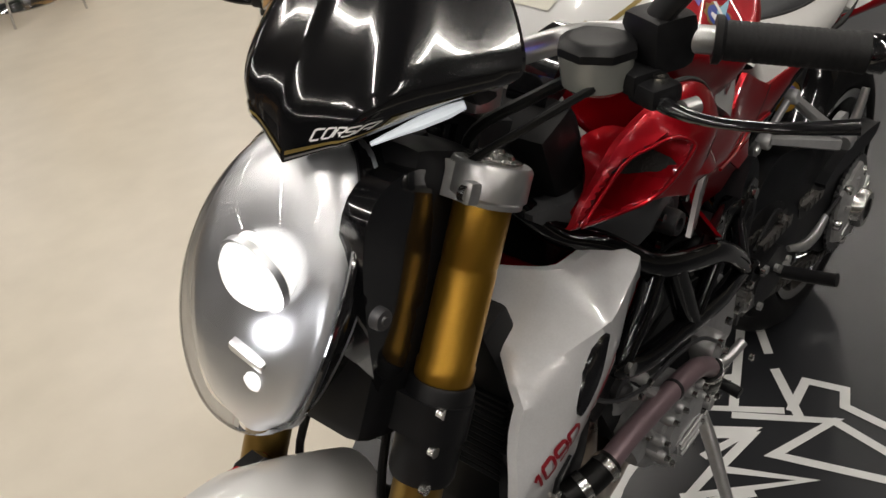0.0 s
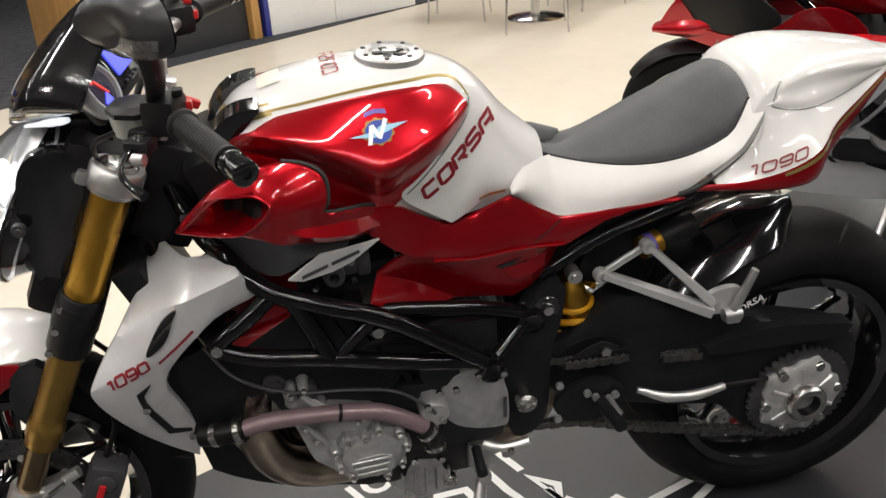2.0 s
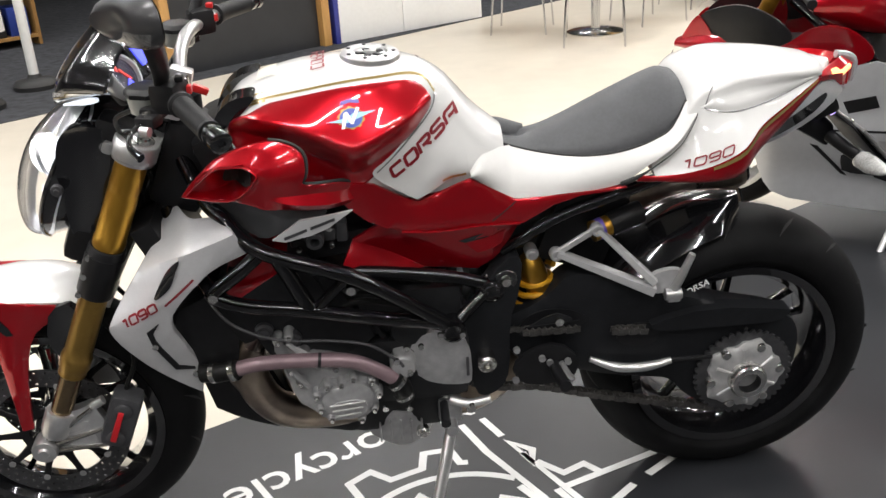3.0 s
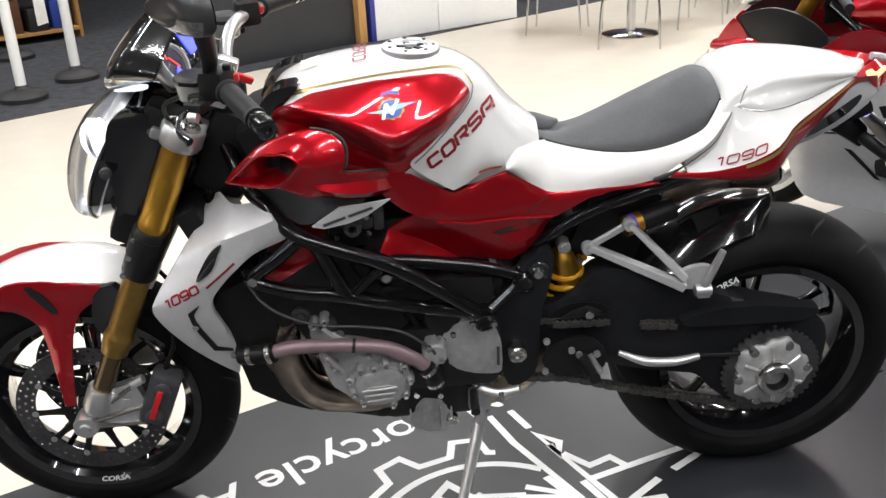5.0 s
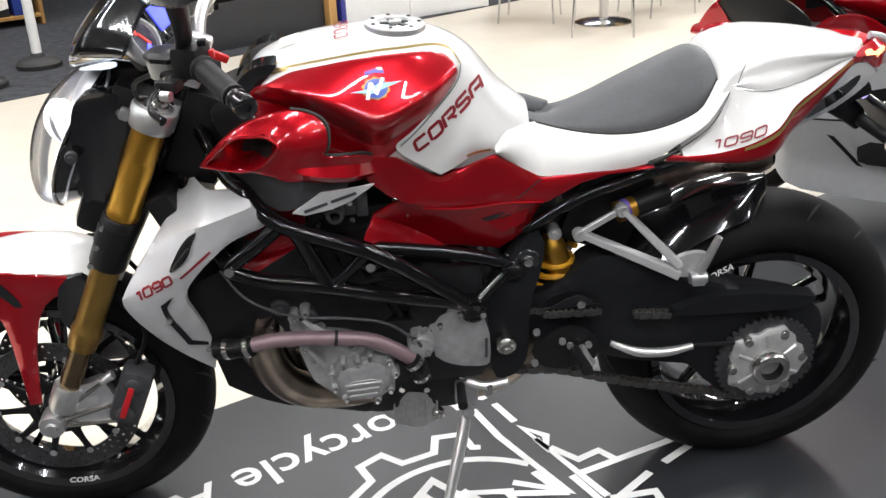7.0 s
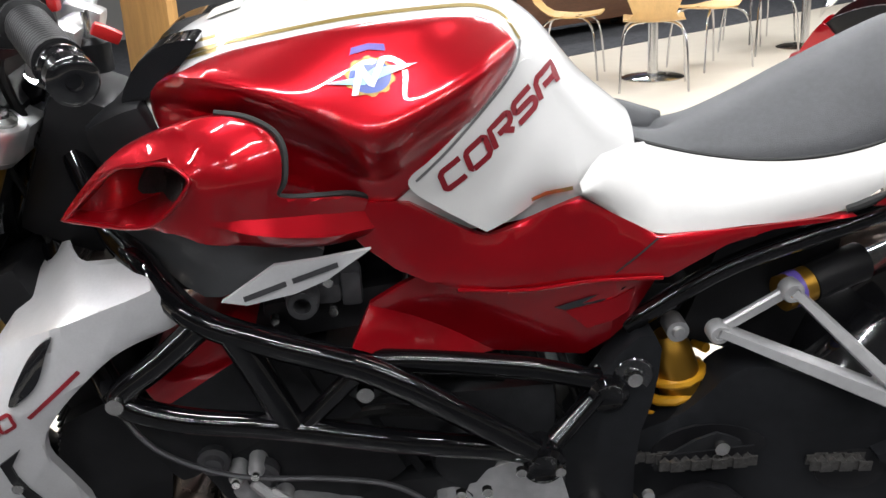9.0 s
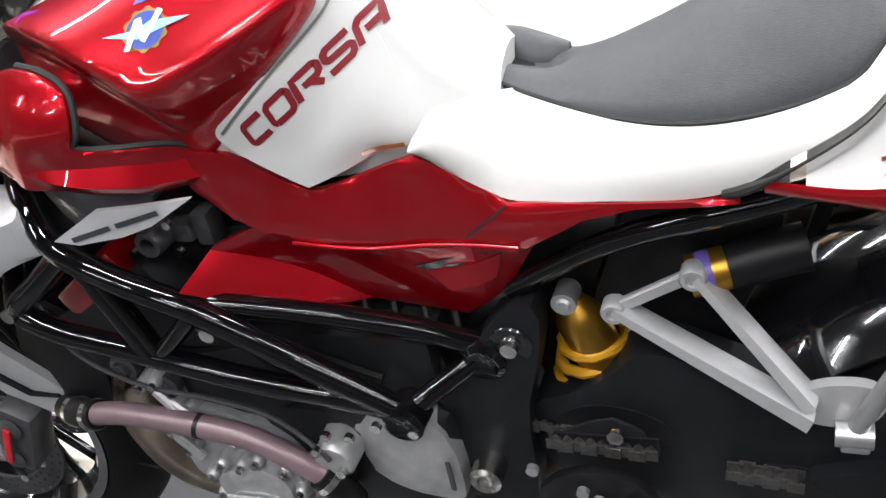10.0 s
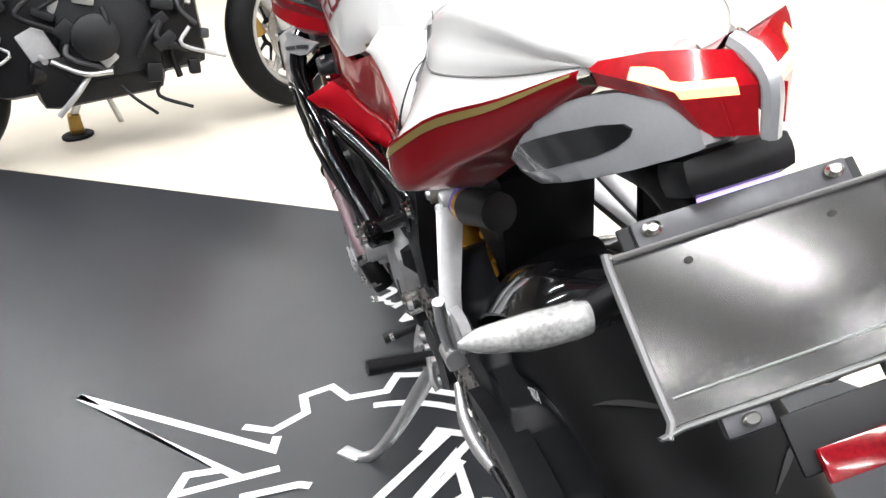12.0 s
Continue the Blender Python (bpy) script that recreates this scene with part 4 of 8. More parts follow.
def headlight():
    shell_secs = []
    border_l = [r[0] for r in lens]
    border_r = [r[-1] for r in lens][::-1]
    ring0 = border_l + border_r
    c1 = Vector((-0.440, 0, 0.880))
    for t in (0.0, 0.08, 0.35, 0.7, 1.0):
        row = []
        for p in ring0:
            target = Vector((c1.x + 0.55 * (p.x + 0.62) * 0.3, max(-0.084, min(0.084, p.y * 0.86)), 0.875 + (p.z - 0.86) * 0.80))
            grow = 1.0 + 0.05 * math.sin(math.pi * min(1, t * 3)) if t < 0.34 else 1.0
            v = p.lerp(target, t)
            row.append(Vector((v.x, v.y * grow, v.z)))
        shell_secs.append(row)
    h = part("headlight", rings(bmesh.new(), shell_secs[::-1], cap=False), GLOSS_BLACK, bike, "single oval headlight, lit, in a gloss black shell")
    back = bmesh.new()
    vs = [back.verts.new(p) for p in shell_secs[-1]]
    back.faces.new(vs)
    part("shell_back", back, SATIN_BLACK, h)
    le = part("lens", rings(bmesh.new(), lens, closed=False, cap=False), LENS, h, "clear curved headlight lens", 80)
    le.visible_shadow = False
    ref = lens_rings(0.008, 0.003)
    for i, r in enumerate(ref):
        w = max(abs(v.y) for v in r)
        for v in r:
            deep = (1 - (v.y / w) ** 2) * math.sin(math.pi * i / (len(ref) - 1))
            v.x += 0.055 * max(0, deep)
    part("reflector", rings(bmesh.new(), ref, closed=False, cap=False), REFLECTOR, h, "chromed reflector bowl", 60)
    part("projector", along(lathe([(0, 0.010), (0.020, 0.007), (0.031, 0.0), (0.036, -0.008), (0.037, -0.012), (0.037, -0.03), (0, -0.03)], 28, "z"), (-0.628, 0.014, 0.882), (-0.728, 0.014, 0.87)), BULB, h, "glowing projector lens")
    part("projector_ring", along(lathe([(0.0375, -0.018), (0.041, -0.018), (0.041, -0.010), (0.0375, -0.010)], 28, "z", closed=True), (-0.628, 0.014, 0.882), (-0.728, 0.014, 0.87)), REFLECTOR, h)
    both("headlight_cheek", panel([(-0.575, 0.790), (-0.570, 0.925), (-0.535, 0.970), (-0.455, 0.955), (-0.470, 0.870), (-0.525, 0.755), (-0.570, 0.745)], lambda x, z: 0.086, 0.03, 0.03, 2, lip=0.008), GLOSS_BLACK, h, "gloss black cheek beside the fork")
    part("bulb_shield", block((0.014, 0.044, 0.014), (-0.634, 0.020, 0.800), 0.004, (20, -10, 0)), REFLECTOR, h)
    part("low_bulb", lathe([(0, 0.012), (0.010, 0.008), (0.012, 0), (0.010, -0.008), (0, -0.012)], 12, "x", (-0.637, 0.012, 0.775)), BULB, h)
    rim = part("lens_rim", tube([r[0] + Vector((0.002, -0.001, 0)) for r in lens[::3]] + [lens[-1][0]], 0.004, 8, 3), GLOSS_BLACK, h)
    part("lens_rim", mirrored_tube(), GLOSS_BLACK, h)
    for p in ((-0.573, -0.101, 0.857),):
        part("bolt", lathe([(0, -0.006), (0.004, -0.006), (0.005, -0.004), (0.010, -0.004), (0.011, 0.0), (0.011, 0.006), (0, 0.006)], 16, "y", p), CAL_GREY, h)
    return h


def mirrored_tube():
    return tube([r[-1] + Vector((0.002, 0.001, 0)) for r in lens[::3]] + [lens[-1][-1]], 0.004, 8, 3)


hl = headlight()
lamp = bpy.data.lights.new("headlight_lamp", "POINT")
lamp.energy, lamp.color, lamp.shadow_soft_size = 0.26, (0.93, 0.95, 1.0), 0.012
lamp_ob = new("headlight_lamp", lamp)
lamp_ob.matrix_world = pose(0, 0, 0, LEAN, 0, 0) @ pose(-0.648, 0.012, 0.825)


# fly screen
SF = [(-0.571, 0.983), (-0.557, 1.030), (-0.515, 1.083), (-0.464, 1.130), (-0.412, 1.170)]
SW = [0.118, 0.158, 0.146, 0.110, 0.062]
SB = [0.105, 0.116, 0.092, 0.064, 0.040]
SZ = [0.050, 0.020, 0.0, -0.01, -0.012]


def screen_point(f, t, out=0.0):
    """f from the lower edge (0) to the top (1), t from the left edge (-1) to the right (1)."""
    k = f * 4
    ks = [0, 1, 2, 3, 4]
    x, z = lerp_curve(k, ks, [p[0] for p in SF]), lerp_curve(k, ks, [p[1] for p in SF])
    w, b, dz = lerp_curve(k, ks, SW), lerp_curve(k, ks, SB), lerp_curve(k, ks, SZ)
    a = abs(t)
    ridge = 0.010 * math.exp(-((a - 0.55) / 0.12) ** 2) * (1 - f)
    return Vector((x + b * (0.45 * a + 1.0 * max(0.0, a - 0.45)) - out - ridge, (w + 0.4 * out) * t, z + dz * a))


bm = rings(bmesh.new(), [[screen_point(i / 16, -1 + 2 * q / 24) for q in range(25)] for i in range(17)], closed=False, cap=False)
got = bmesh.ops.extrude_face_region(bm, geom=bm.faces[:])
for v in got["geom"]:
    if isinstance(v, bmesh.types.BMVert):
        v.co += Vector((0.005, 0, -0.002))
scr = part("fly_screen", bm, GLOSS_BLACK, bike, "gloss black fly screen with gold edging")


def screen_ribbon(f0, f1, t0, t1, out=0.0014, n=16):
    return rings(bmesh.new(), [[screen_point(f0 + (f1 - f0) * j, t0 + (t1 - t0) * i / n, out) for j in (0, 1)] for i in range(n + 1)], closed=False, cap=False)


for s in (-1, 1):
    part("gold_edging", screen_ribbon(0.035, 0.055, s * 0.02, s * 0.98), GOLD_LINE, scr)
    part("grey_edging", screen_ribbon(0.010, 0.022, s * 0.02, s * 0.98), GREY_LINE, scr)
    part("gold_flash", screen_ribbon(0.07, 0.14, s * 0.62, s * 0.96), GOLD_LINE, scr)
    pos = [screen_point(0.0, s * t, 0.002) + Vector((0.005, 0, -0.009)) for t in (0.60, 0.70, 0.80, 0.92, 1.0)]
    part("position_light", tube(pos, [0.002, 0.004, 0.006, 0.006, 0.004], 8, 4), POSITION, scr, "white position light strip")
part("lettering", stroke_word("CORSA", 0.060, 0.013, 0.0026, lambda u, v: screen_point(0.085 + v / 0.21, -0.20 - u / 0.165, 0.0024)), DECAL_WHITE, scr, "small white word")


# instruments
def cockpit():
    m = pose(-0.410, -0.022, 1.056, 0, 60, -10)          # the face looks back and up

    def tr(bm):
        bmesh.ops.transform(bm, matrix=m, verts=bm.verts[:])
        return bm

    def drop(k, z):
        """Teardrop outline of the rev counter's bezel, pointed towards the display."""
        return [Vector((0.041 * k * math.cos(a) + 0.004, -0.074 + 0.037 * k * math.sin(a) + (0.016 * k * max(0.0, math.sin(a)) ** 2), z)) for a in (2 * math.pi * i / 40 for i in range(40))]
    body = rings(bmesh.new(), [drop(0.7, -0.022), drop(1.0, -0.012), drop(1.06, -0.004), drop(1.06, 0.004), drop(1.0, 0.009), drop(0.90, 0.009), drop(0.86, 0.002)], cap=True)
    c = part("instrument_panel", tr(body), SILVER_PAINT, bike, "instrument panel with a silver bezel and lit blue display")
    part("housing", tr(block((0.080, 0.180, 0.022), (0.004, 0.0, -0.020), 0.010, taper=1.1)), SATIN_BLACK, c)
    part("dial", tr(rings(bmesh.new(), [drop(0.86, 0.0032), drop(0.50, 0.0034), drop(0.05, 0.0036)])), DIAL, c, "dark rev counter")
    part("dial_needle", tr(block((0.030, 0.003, 0.002), (0.004, -0.066, 0.0050), 0.0005, (0, 0, 35))), DIAL_RED, c)
    part("dial_mark", tr(block((0.010, 0.004, 0.0015), (-0.012, -0.080, 0.0046), 0.0005, (0, 0, -30))), DIAL_RED, c)
    part("dial_light", tr(block((0.014, 0.024, 0.0015), (0.024, -0.072, 0.0046), 0.0005, (0, 0, 25))), SCREEN_BLUE, c)
    part("display_frame", tr(block((0.072, 0.094, 0.014), (-0.002, 0.040, -0.004), 0.005)), GLOSS_BLACK, c)
    part("display", tr(block((0.044, 0.068, 0.004), (-0.008, 0.040, 0.0045), 0.003)), SCREEN_BLUE, c, "bright blue liquid-crystal display")
    part("bezel_tab", tr(block((0.030, 0.018, 0.014), (-0.045, -0.016, 0.000), 0.004)), SILVER_PAINT, c)
    for k in range(4):
        part("button", tr(block((0.006, 0.012, 0.004), (0.027, 0.014 + 0.017 * k, 0.0045), 0.002)), SATIN_BLACK, c)
    return c


cockpit()

# handlebar
BAR = [(-0.352, 0.0, 1.000), (-0.352, -0.055, 1.002), (-0.352, -0.105, 1.030), (-0.340, -0.165, 1.052), (-0.305, -0.250, 1.054), (-0.235, -0.388, 1.044)]
bar_l = tube(BAR, 0.0125, 14, 6)
bar_r = mirrored(bar_l)
hb = part("handlebar", join(bar_l, bar_r), ALU, bike, "tapered aluminium handlebar")
for s in (-1, 1):
    def q(p):
        return Vector((p[0], -p[1] * s, p[2]))
    g0, g1 = q((-0.300, -0.262, 1.0545)), q((-0.245, -0.372, 1.046))
    gl = (g1 - g0).length
    prof = [(0, 0), (0.021, 0), (0.021, 0.006), (0.0168, 0.009)]
    for k in range(18):
        z = 0.012 + k * (gl - 0.02) / 18
        prof += [(0.0172, z), (0.0172, z + 0.003), (0.0169, z + 0.0036), (0.0169, z + 0.0048)]
    prof += [(0.018, gl - 0.006), (0.018, gl), (0, gl)]
    gr = part("grip", along(lathe(prof, 20, "z"), g0, g1), GRIP, hb, "ribbed black rubber grip")
    d = (g1 - g0).normalized()
    part("bar_end", along(lathe([(0, 0), (0.015, 0), (0.017, 0.004), (0.017, 0.014), (0.0145, 0.016), (0.0145, 0.028), (0.017, 0.030), (0.017, 0.042), (0.012, 0.046), (0.006, 0.046), (0.005, 0.042), (0, 0.042)], 20, "z"), g1, g1 + d), STEEL if s > 9 else GLOSS_BLACK, hb, "bar-end weight")
    # switch pod, lever, reservoir
    sw = part("switch_pod", block((0.050, 0.052, 0.052), tuple(q((-0.322, -0.222, 1.056))), 0.014, (0, 0, -22 * -s)), SATIN_BLACK, hb, "black switch housing")
    part("switch_button", block((0.014, 0.016, 0.010), tuple(q((-0.302, -0.225, 1.084))), 0.003), KEY_RED if s > 0 else SATIN_BLACK, sw)
    part("switch_button", block((0.010, 0.014, 0.014), tuple(q((-0.292, -0.215, 1.062))), 0.003), KEY_RED, sw)
    lv = part("lever_perch", join(block((0.036, 0.050, 0.022), tuple(q((-0.350, -0.212, 1.030))), 0.008, (0, 0, 20 * s)), block((0.034, 0.034, 0.020), tuple(q((-0.358, -0.240, 1.024))), 0.006, (0, 0, 20 * s))), SATIN_BLACK, hb, "black lever mount")
    part("lever", tube([q((-0.362, -0.235, 1.022)), q((-0.376, -0.268, 1.021)), q((-0.378, -0.305, 1.021)), q((-0.366, -0.355, 1.024)), q((-0.342, -0.404, 1.028))], [0.008, 0.0065, 0.005, 0.005, 0.007], 10, 5, 0.6), GLOSS_BLACK, lv, "gloss black lever")
    bolt(q((-0.358, -0.245, 1.036)), 0.007, lv, "z")
    part("adjuster", tube([q((-0.366, -0.270, 1.018)), q((-0.352, -0.276, 1.018))], 0.008, 12, 1), ALU, lv)
    rs = part("fluid_reservoir", along(lathe([(0, 0), (0.024, 0), (0.030, 0.005), (0.034, 0.033), (0, 0.033)], 28, "z"), q((-0.366, -0.187, 1.018)), q((-0.358, -0.186, 1.2))), RESERVOIR, hb, "milky fluid reservoir with a black cap")
    part("cap", along(lathe([(0, 0), (0.0360, 0), (0.0360, 0.007), (0.030, 0.013), (0.024, 0.014), (0, 0.014)], 8, "z"), q((-0.3645, -0.187, 1.051)), q((-0.356, -0.186, 1.25))), SATIN_BLACK, rs)
    part("handlebar_clamp", block((0.044, 0.036, 0.060), tuple(q((-0.355, -0.050, 0.988))), 0.008, (0, 20, 0)), ALU, hb)
    part("hose", tube([q((-0.39, -0.20, 1.03)), q((-0.43, -0.16, 1.0)), q((-0.44, -0.08, 0.93)), q((-0.42, -0.05, 0.85)), q((-0.40, -0.06, 0.78))], 0.004, 8, 5), HOSE, hb)
    part("wiring", tube([q((-0.33, -0.2, 1.04)), q((-0.38, -0.13, 1.0)), q((-0.40, -0.07, 0.95)), q((-0.38, -0.05, 0.86))], 0.006, 8, 5), HOSE, hb)


def mirror(s):
    def q(x, y, z):
        return Vector((x, -y * s, z))
    st = tube([q(-0.335, -0.215, 1.065), q(-0.325, -0.240, 1.10), q(-0.320, -0.280, 1.150), q(-0.322, -0.320, 1.190)], [0.014, 0.016, 0.018, 0.016], 12, 5, 0.6)
    mr = part("mirror", st, SATIN_BLACK, bike, "black mirror on a curved stalk")
    c = q(-0.312, -0.362, 1.214)
    secs = []
    outline = [(-0.068, 0.018), (-0.04, 0.046), (0.025, 0.052), (0.056, 0.026), (0.058, -0.022), (0.03, -0.044), (-0.03, -0.046), (-0.070, -0.026)]
    pts = [Vector((p.x * 0.72, p.y * 0.84)) for p in chaikin(outline, 2)]

    def hull(dx, k, pick):
        return [c + Vector((dx - 0.55 * p.x - (0.0015 if pick is not pts else 0), -p.x * k * s, p.y * k)) for p in pick]
    steps = ((-0.050, 0.35), (-0.046, 0.60), (-0.030, 0.88), (-0.006, 0.99), (0.004, 1.0), (0.008, 0.97))
    part("shell", rings(bmesh.new(), [hull(dx, k, pts) for dx, k in steps]), MIRROR_SHELL, mr, "dark smooth mirror shell")
    low = sorted([p for p in pts if p.y < -0.006], key=lambda p: p.x)
    part("mirror_indicator", rings(bmesh.new(), [hull(dx - 0.001, k * 1.02, low) for dx, k in steps[1:4]], closed=False, cap=False), RIBBED, mr, "smoked ribbed indicator lens")
    g = bmesh.new()
    g.faces.new([g.verts.new(c + Vector((0.0095 - 0.55 * p.x, -p.x * 0.92 * s, p.y * 0.92))) for p in pts])
    part("glass", g, MIRROR_GLASS, mr, "mirror glass", 0)
    return mr


mirror(-1)
mirror(1)

# tank ---------------------------------------------------------------------------
TX = [-0.275, -0.240, -0.175, -0.090, 0.005, 0.079, 0.131, 0.185, 0.240]
TZ = [0.955, 0.990, 1.015, 1.027, 1.029, 1.016, 0.986, 0.922, 0.872]
WX = [-0.275, -0.22, -0.12, 0.00, 0.07, 0.12, 0.17, 0.20, 0.24]
WY = [0.085, 0.108, 0.134, 0.140, 0.131, 0.115, 0.096, 0.081, 0.058]
BZ = 0.79


def tank_top(x):
    return lerp_curve(x, TX, TZ)


def tank_y(x, z):
    """Half width of the tank at a height; towards the seat it leans inwards."""
    w, t = lerp_curve(x, WX, WY), tank_top(x)
    zc = min(0.930, t - 0.055)
    lean_in = 0.36 * max(0.0, min(z, zc + 0.03) - 0.83) * smoothstep(0.0, 0.15, x)
    if z >= zc:
        k = min(1.0, (z - zc) / (t - zc))
        return (w - lean_in) * max(0.0, 1 - k**2.6) ** (1 / 2.0)
    return w - lean_in + 0.006 * math.sin(min(1, (zc - z) / 0.14) * math.pi) - 0.02 * smoothstep(0.05, 0.16, zc - z)


def tank_section(x, n=26):
    t = tank_top(x)
    row = []
    for k in range(n + 1):
        f = k / n
        z = BZ + (t - BZ) * math.sin(f * math.pi / 2) ** 0.8 if k else BZ
        row.append(Vector((x, -tank_y(x, z), z)))
    row[-1].y = 0
    return row + [Vector((v.x, -v.y, v.z)) for v in reversed(row[:-1])]


tank = part("fuel_tank", rings(bmesh.new(), [tank_section(-0.275 + 0.513 * i / 90) for i in range(91)], cap=True), WHITE, bike, "pearl white fuel tank with candy red flanks")


def flank(x, z, out=0.0):
    return tank_y(x, z) + out


RX = [-0.27, -0.187, -0.125, -0.087, -0.045, 0.007, 0.063, 0.104]


def ridge_line(x):
    return lerp_curve(x, RX, [0.962, 0.972, 0.958, 0.945, 0.926, 0.943, 0.965, 0.986])


def red_bulge(x, z):
    """A flat upper face that runs out to a rounded ridge, hollow below it."""
    r = lerp_curve(x, RX, [0.100, 0.148, 0.174, 0.186, 0.194, 0.185, 0.158, 0.114])
    d = ridge_line(x) - z
    u, w = max(-0.21, min(0.095, x)), z - 0.97
    face = 0.1493 - 0.0141 * u - 1.2612 * w + 0.5486 * u * u - 8.168 * u * w - 1.829 * w * w + 2.19 * u**3 - 91.7 * u * u * w + 48.85 * u * w * w - 39.9 * w**3
    hollow = r - (0.35 * d + 6.0 * d * d if d > 0 else 0.35 * d)
    return max(tank_y(x, z) + 0.003, soft_min(face, hollow, 0.005))


rf = [(-0.258, 0.962), (-0.20, 0.983), (-0.12, 0.998), (-0.03, 1.008), (0.055, 1.006), (0.095, 0.990), (0.104, 0.968), (0.090, 0.945), (0.022, 0.885), (-0.015, 0.845), (-0.055, 0.815),
      (-0.12, 0.815), (-0.20, 0.86), (-0.262, 0.915)]
both("side_panel", panel(rf, red_bulge, 0.010, 0.0055, 2, lip=0.004), RED, tank, "candy red tank flank", 60)


def lower_red(x, z):
    return 0.003 + lerp_curve(x, [-0.1, 0.0, 0.1, 0.165, 0.25, 0.33, 0.43, 0.52], [0.146, 0.141, 0.127, 0.114, 0.112, 0.122, 0.132, 0.138]) + 0.006 * smoothstep(0.79, 0.74, z)


rm = [(-0.10, 0.84), (-0.018, 0.838), (0.000, 0.825), (0.055, 0.790), (0.070, 0.787), (0.120, 0.802), (0.165, 0.814), (0.250, 0.764), (0.405, 0.776), (0.450, 0.783), (0.458, 0.777), (0.34, 0.765), (0.262, 0.716),
      (0.10, 0.722), (0.016, 0.738), (-0.05, 0.775)]
both("lower_side_panel", panel(rm, lower_red, 0.008, 0.015, 1, keep=(6, 7, 12), lip=0.004), RED, tank, "dark candy red lower tank panel")


def shield(x, z):
    """White knee shield, laid over the red at its lower corner and sunk into the tank at the back."""
    k = smoothstep(0.87, 0.82, z) * smoothstep(0.14, 0.05, x)
    return tank_y(x, z) * (1 - k) + max(tank_y(x, z), lower_red(x, z) + 0.0015) * k + 0.0035 - 0.0029 * smoothstep(0.05, 0.13, x)


both("knee_shield", panel([(-0.016, 0.862), (-0.010, 0.846), (0.028, 0.820), (0.063, 0.795), (0.100, 0.804), (0.130, 0.816), (0.165, 0.822), (0.160, 0.88), (0.125, 0.955), (0.104, 0.955), (0.050, 0.912), (0.010, 0.880)],
                          shield, 0.022, 0.012, 2, keep=(3, 6), lip=0), WHITE, tank, "pearl white knee shield")


# fine lines and lettering on the left and right flanks
def flank_ribbon(pts, width, out=0.0045, f=None):
    f = f or tank_y
    path = catmull([(x, 0, z) for x, z in pts], 6)
    secs = []
    for i, p in enumerate(path):
        d = (path[min(i + 1, len(path) - 1)] - path[max(i - 1, 0)]).normalized()
        n = Vector((-d.z, 0, d.x)) * width / 2
        secs.append([Vector((v.x, -(f(v.x, v.z) + out), v.z)) for v in (p - n, p + n)])
    return rings(bmesh.new(), secs, closed=False, cap=False)


both("gold_pinstripe", flank_ribbon([(-0.262, 0.968), (-0.20, 0.989), (-0.12, 1.0035), (-0.03, 1.0125), (0.05, 1.0115), (0.092, 0.999), (0.1105, 0.974)], 0.0026, 0.0012), GOLD_LINE, tank)
both("grey_pinstripe", flank_ribbon([(0.1105, 0.974), (0.100, 0.949), (0.05, 0.907), (0.010, 0.873), (-0.006, 0.859)], 0.0028, 0.0048), GREY_LINE, tank)
both("gold_flash", flank_ribbon([(-0.265, 0.966), (-0.23, 0.982), (-0.19, 0.993)], 0.012, 0.0010), GOLD_LINE, tank)
both("gold_flash", flank_ribbon([(0.092, 0.808), (0.125, 0.819), (0.158, 0.824)], 0.005, 0.0052), GOLD_LINE, tank)
both("panel_lip", tube([(x, -lower_red(x, z) - 0.0005, z) for x, z in ((0.030, 0.7345), (0.10, 0.7225), (0.18, 0.7195), (0.255, 0.717))], 0.0024, 8, 6), RED, tank)
both("panel_gap", flank_ribbon([(0.249, 0.764), (0.226, 0.745), (0.203, 0.727)], 0.0022, 0.0010, lower_red), SEAM, tank)

ang = radians(33)


def tank_word(u, v, s=-1):
    x = 0.024 + u * math.cos(ang) - v * math.sin(ang)
    z = 0.846 + u * math.sin(ang) + v * math.cos(ang)
    return Vector((x, s * (max(shield(x, z), tank_y(x, z)) + 0.0014), z))


part("lettering", stroke_word("CORSA", 0.150, 0.0195, 0.0060, tank_word), DECAL_RED, tank, "dark red word on the white tank")
part("lettering", stroke_word("CORSA", 0.100, 0.022, 0.0040, lambda u, v: Vector((-0.105 + v, -0.050 + u, tank_top(-0.105 + v) - 1.2 * (-0.050 + u) ** 2 + 0.002))), DECAL_RED, tank, "dark red word ahead of the filler cap")
part("data_sticker", rings(bmesh.new(), [[Vector((-0.205 + 0.035 * i / 3, y, tank_top(-0.205 + 0.035 * i / 3) - 1.2 * y * y + 0.0012)) for y in (-0.03, -0.015, 0, 0.015, 0.03)] for i in range(4)], closed=False, cap=False),
     material("pale_sticker", (0.62, 0.60, 0.52), rough=0.4), tank, "pale data sticker")


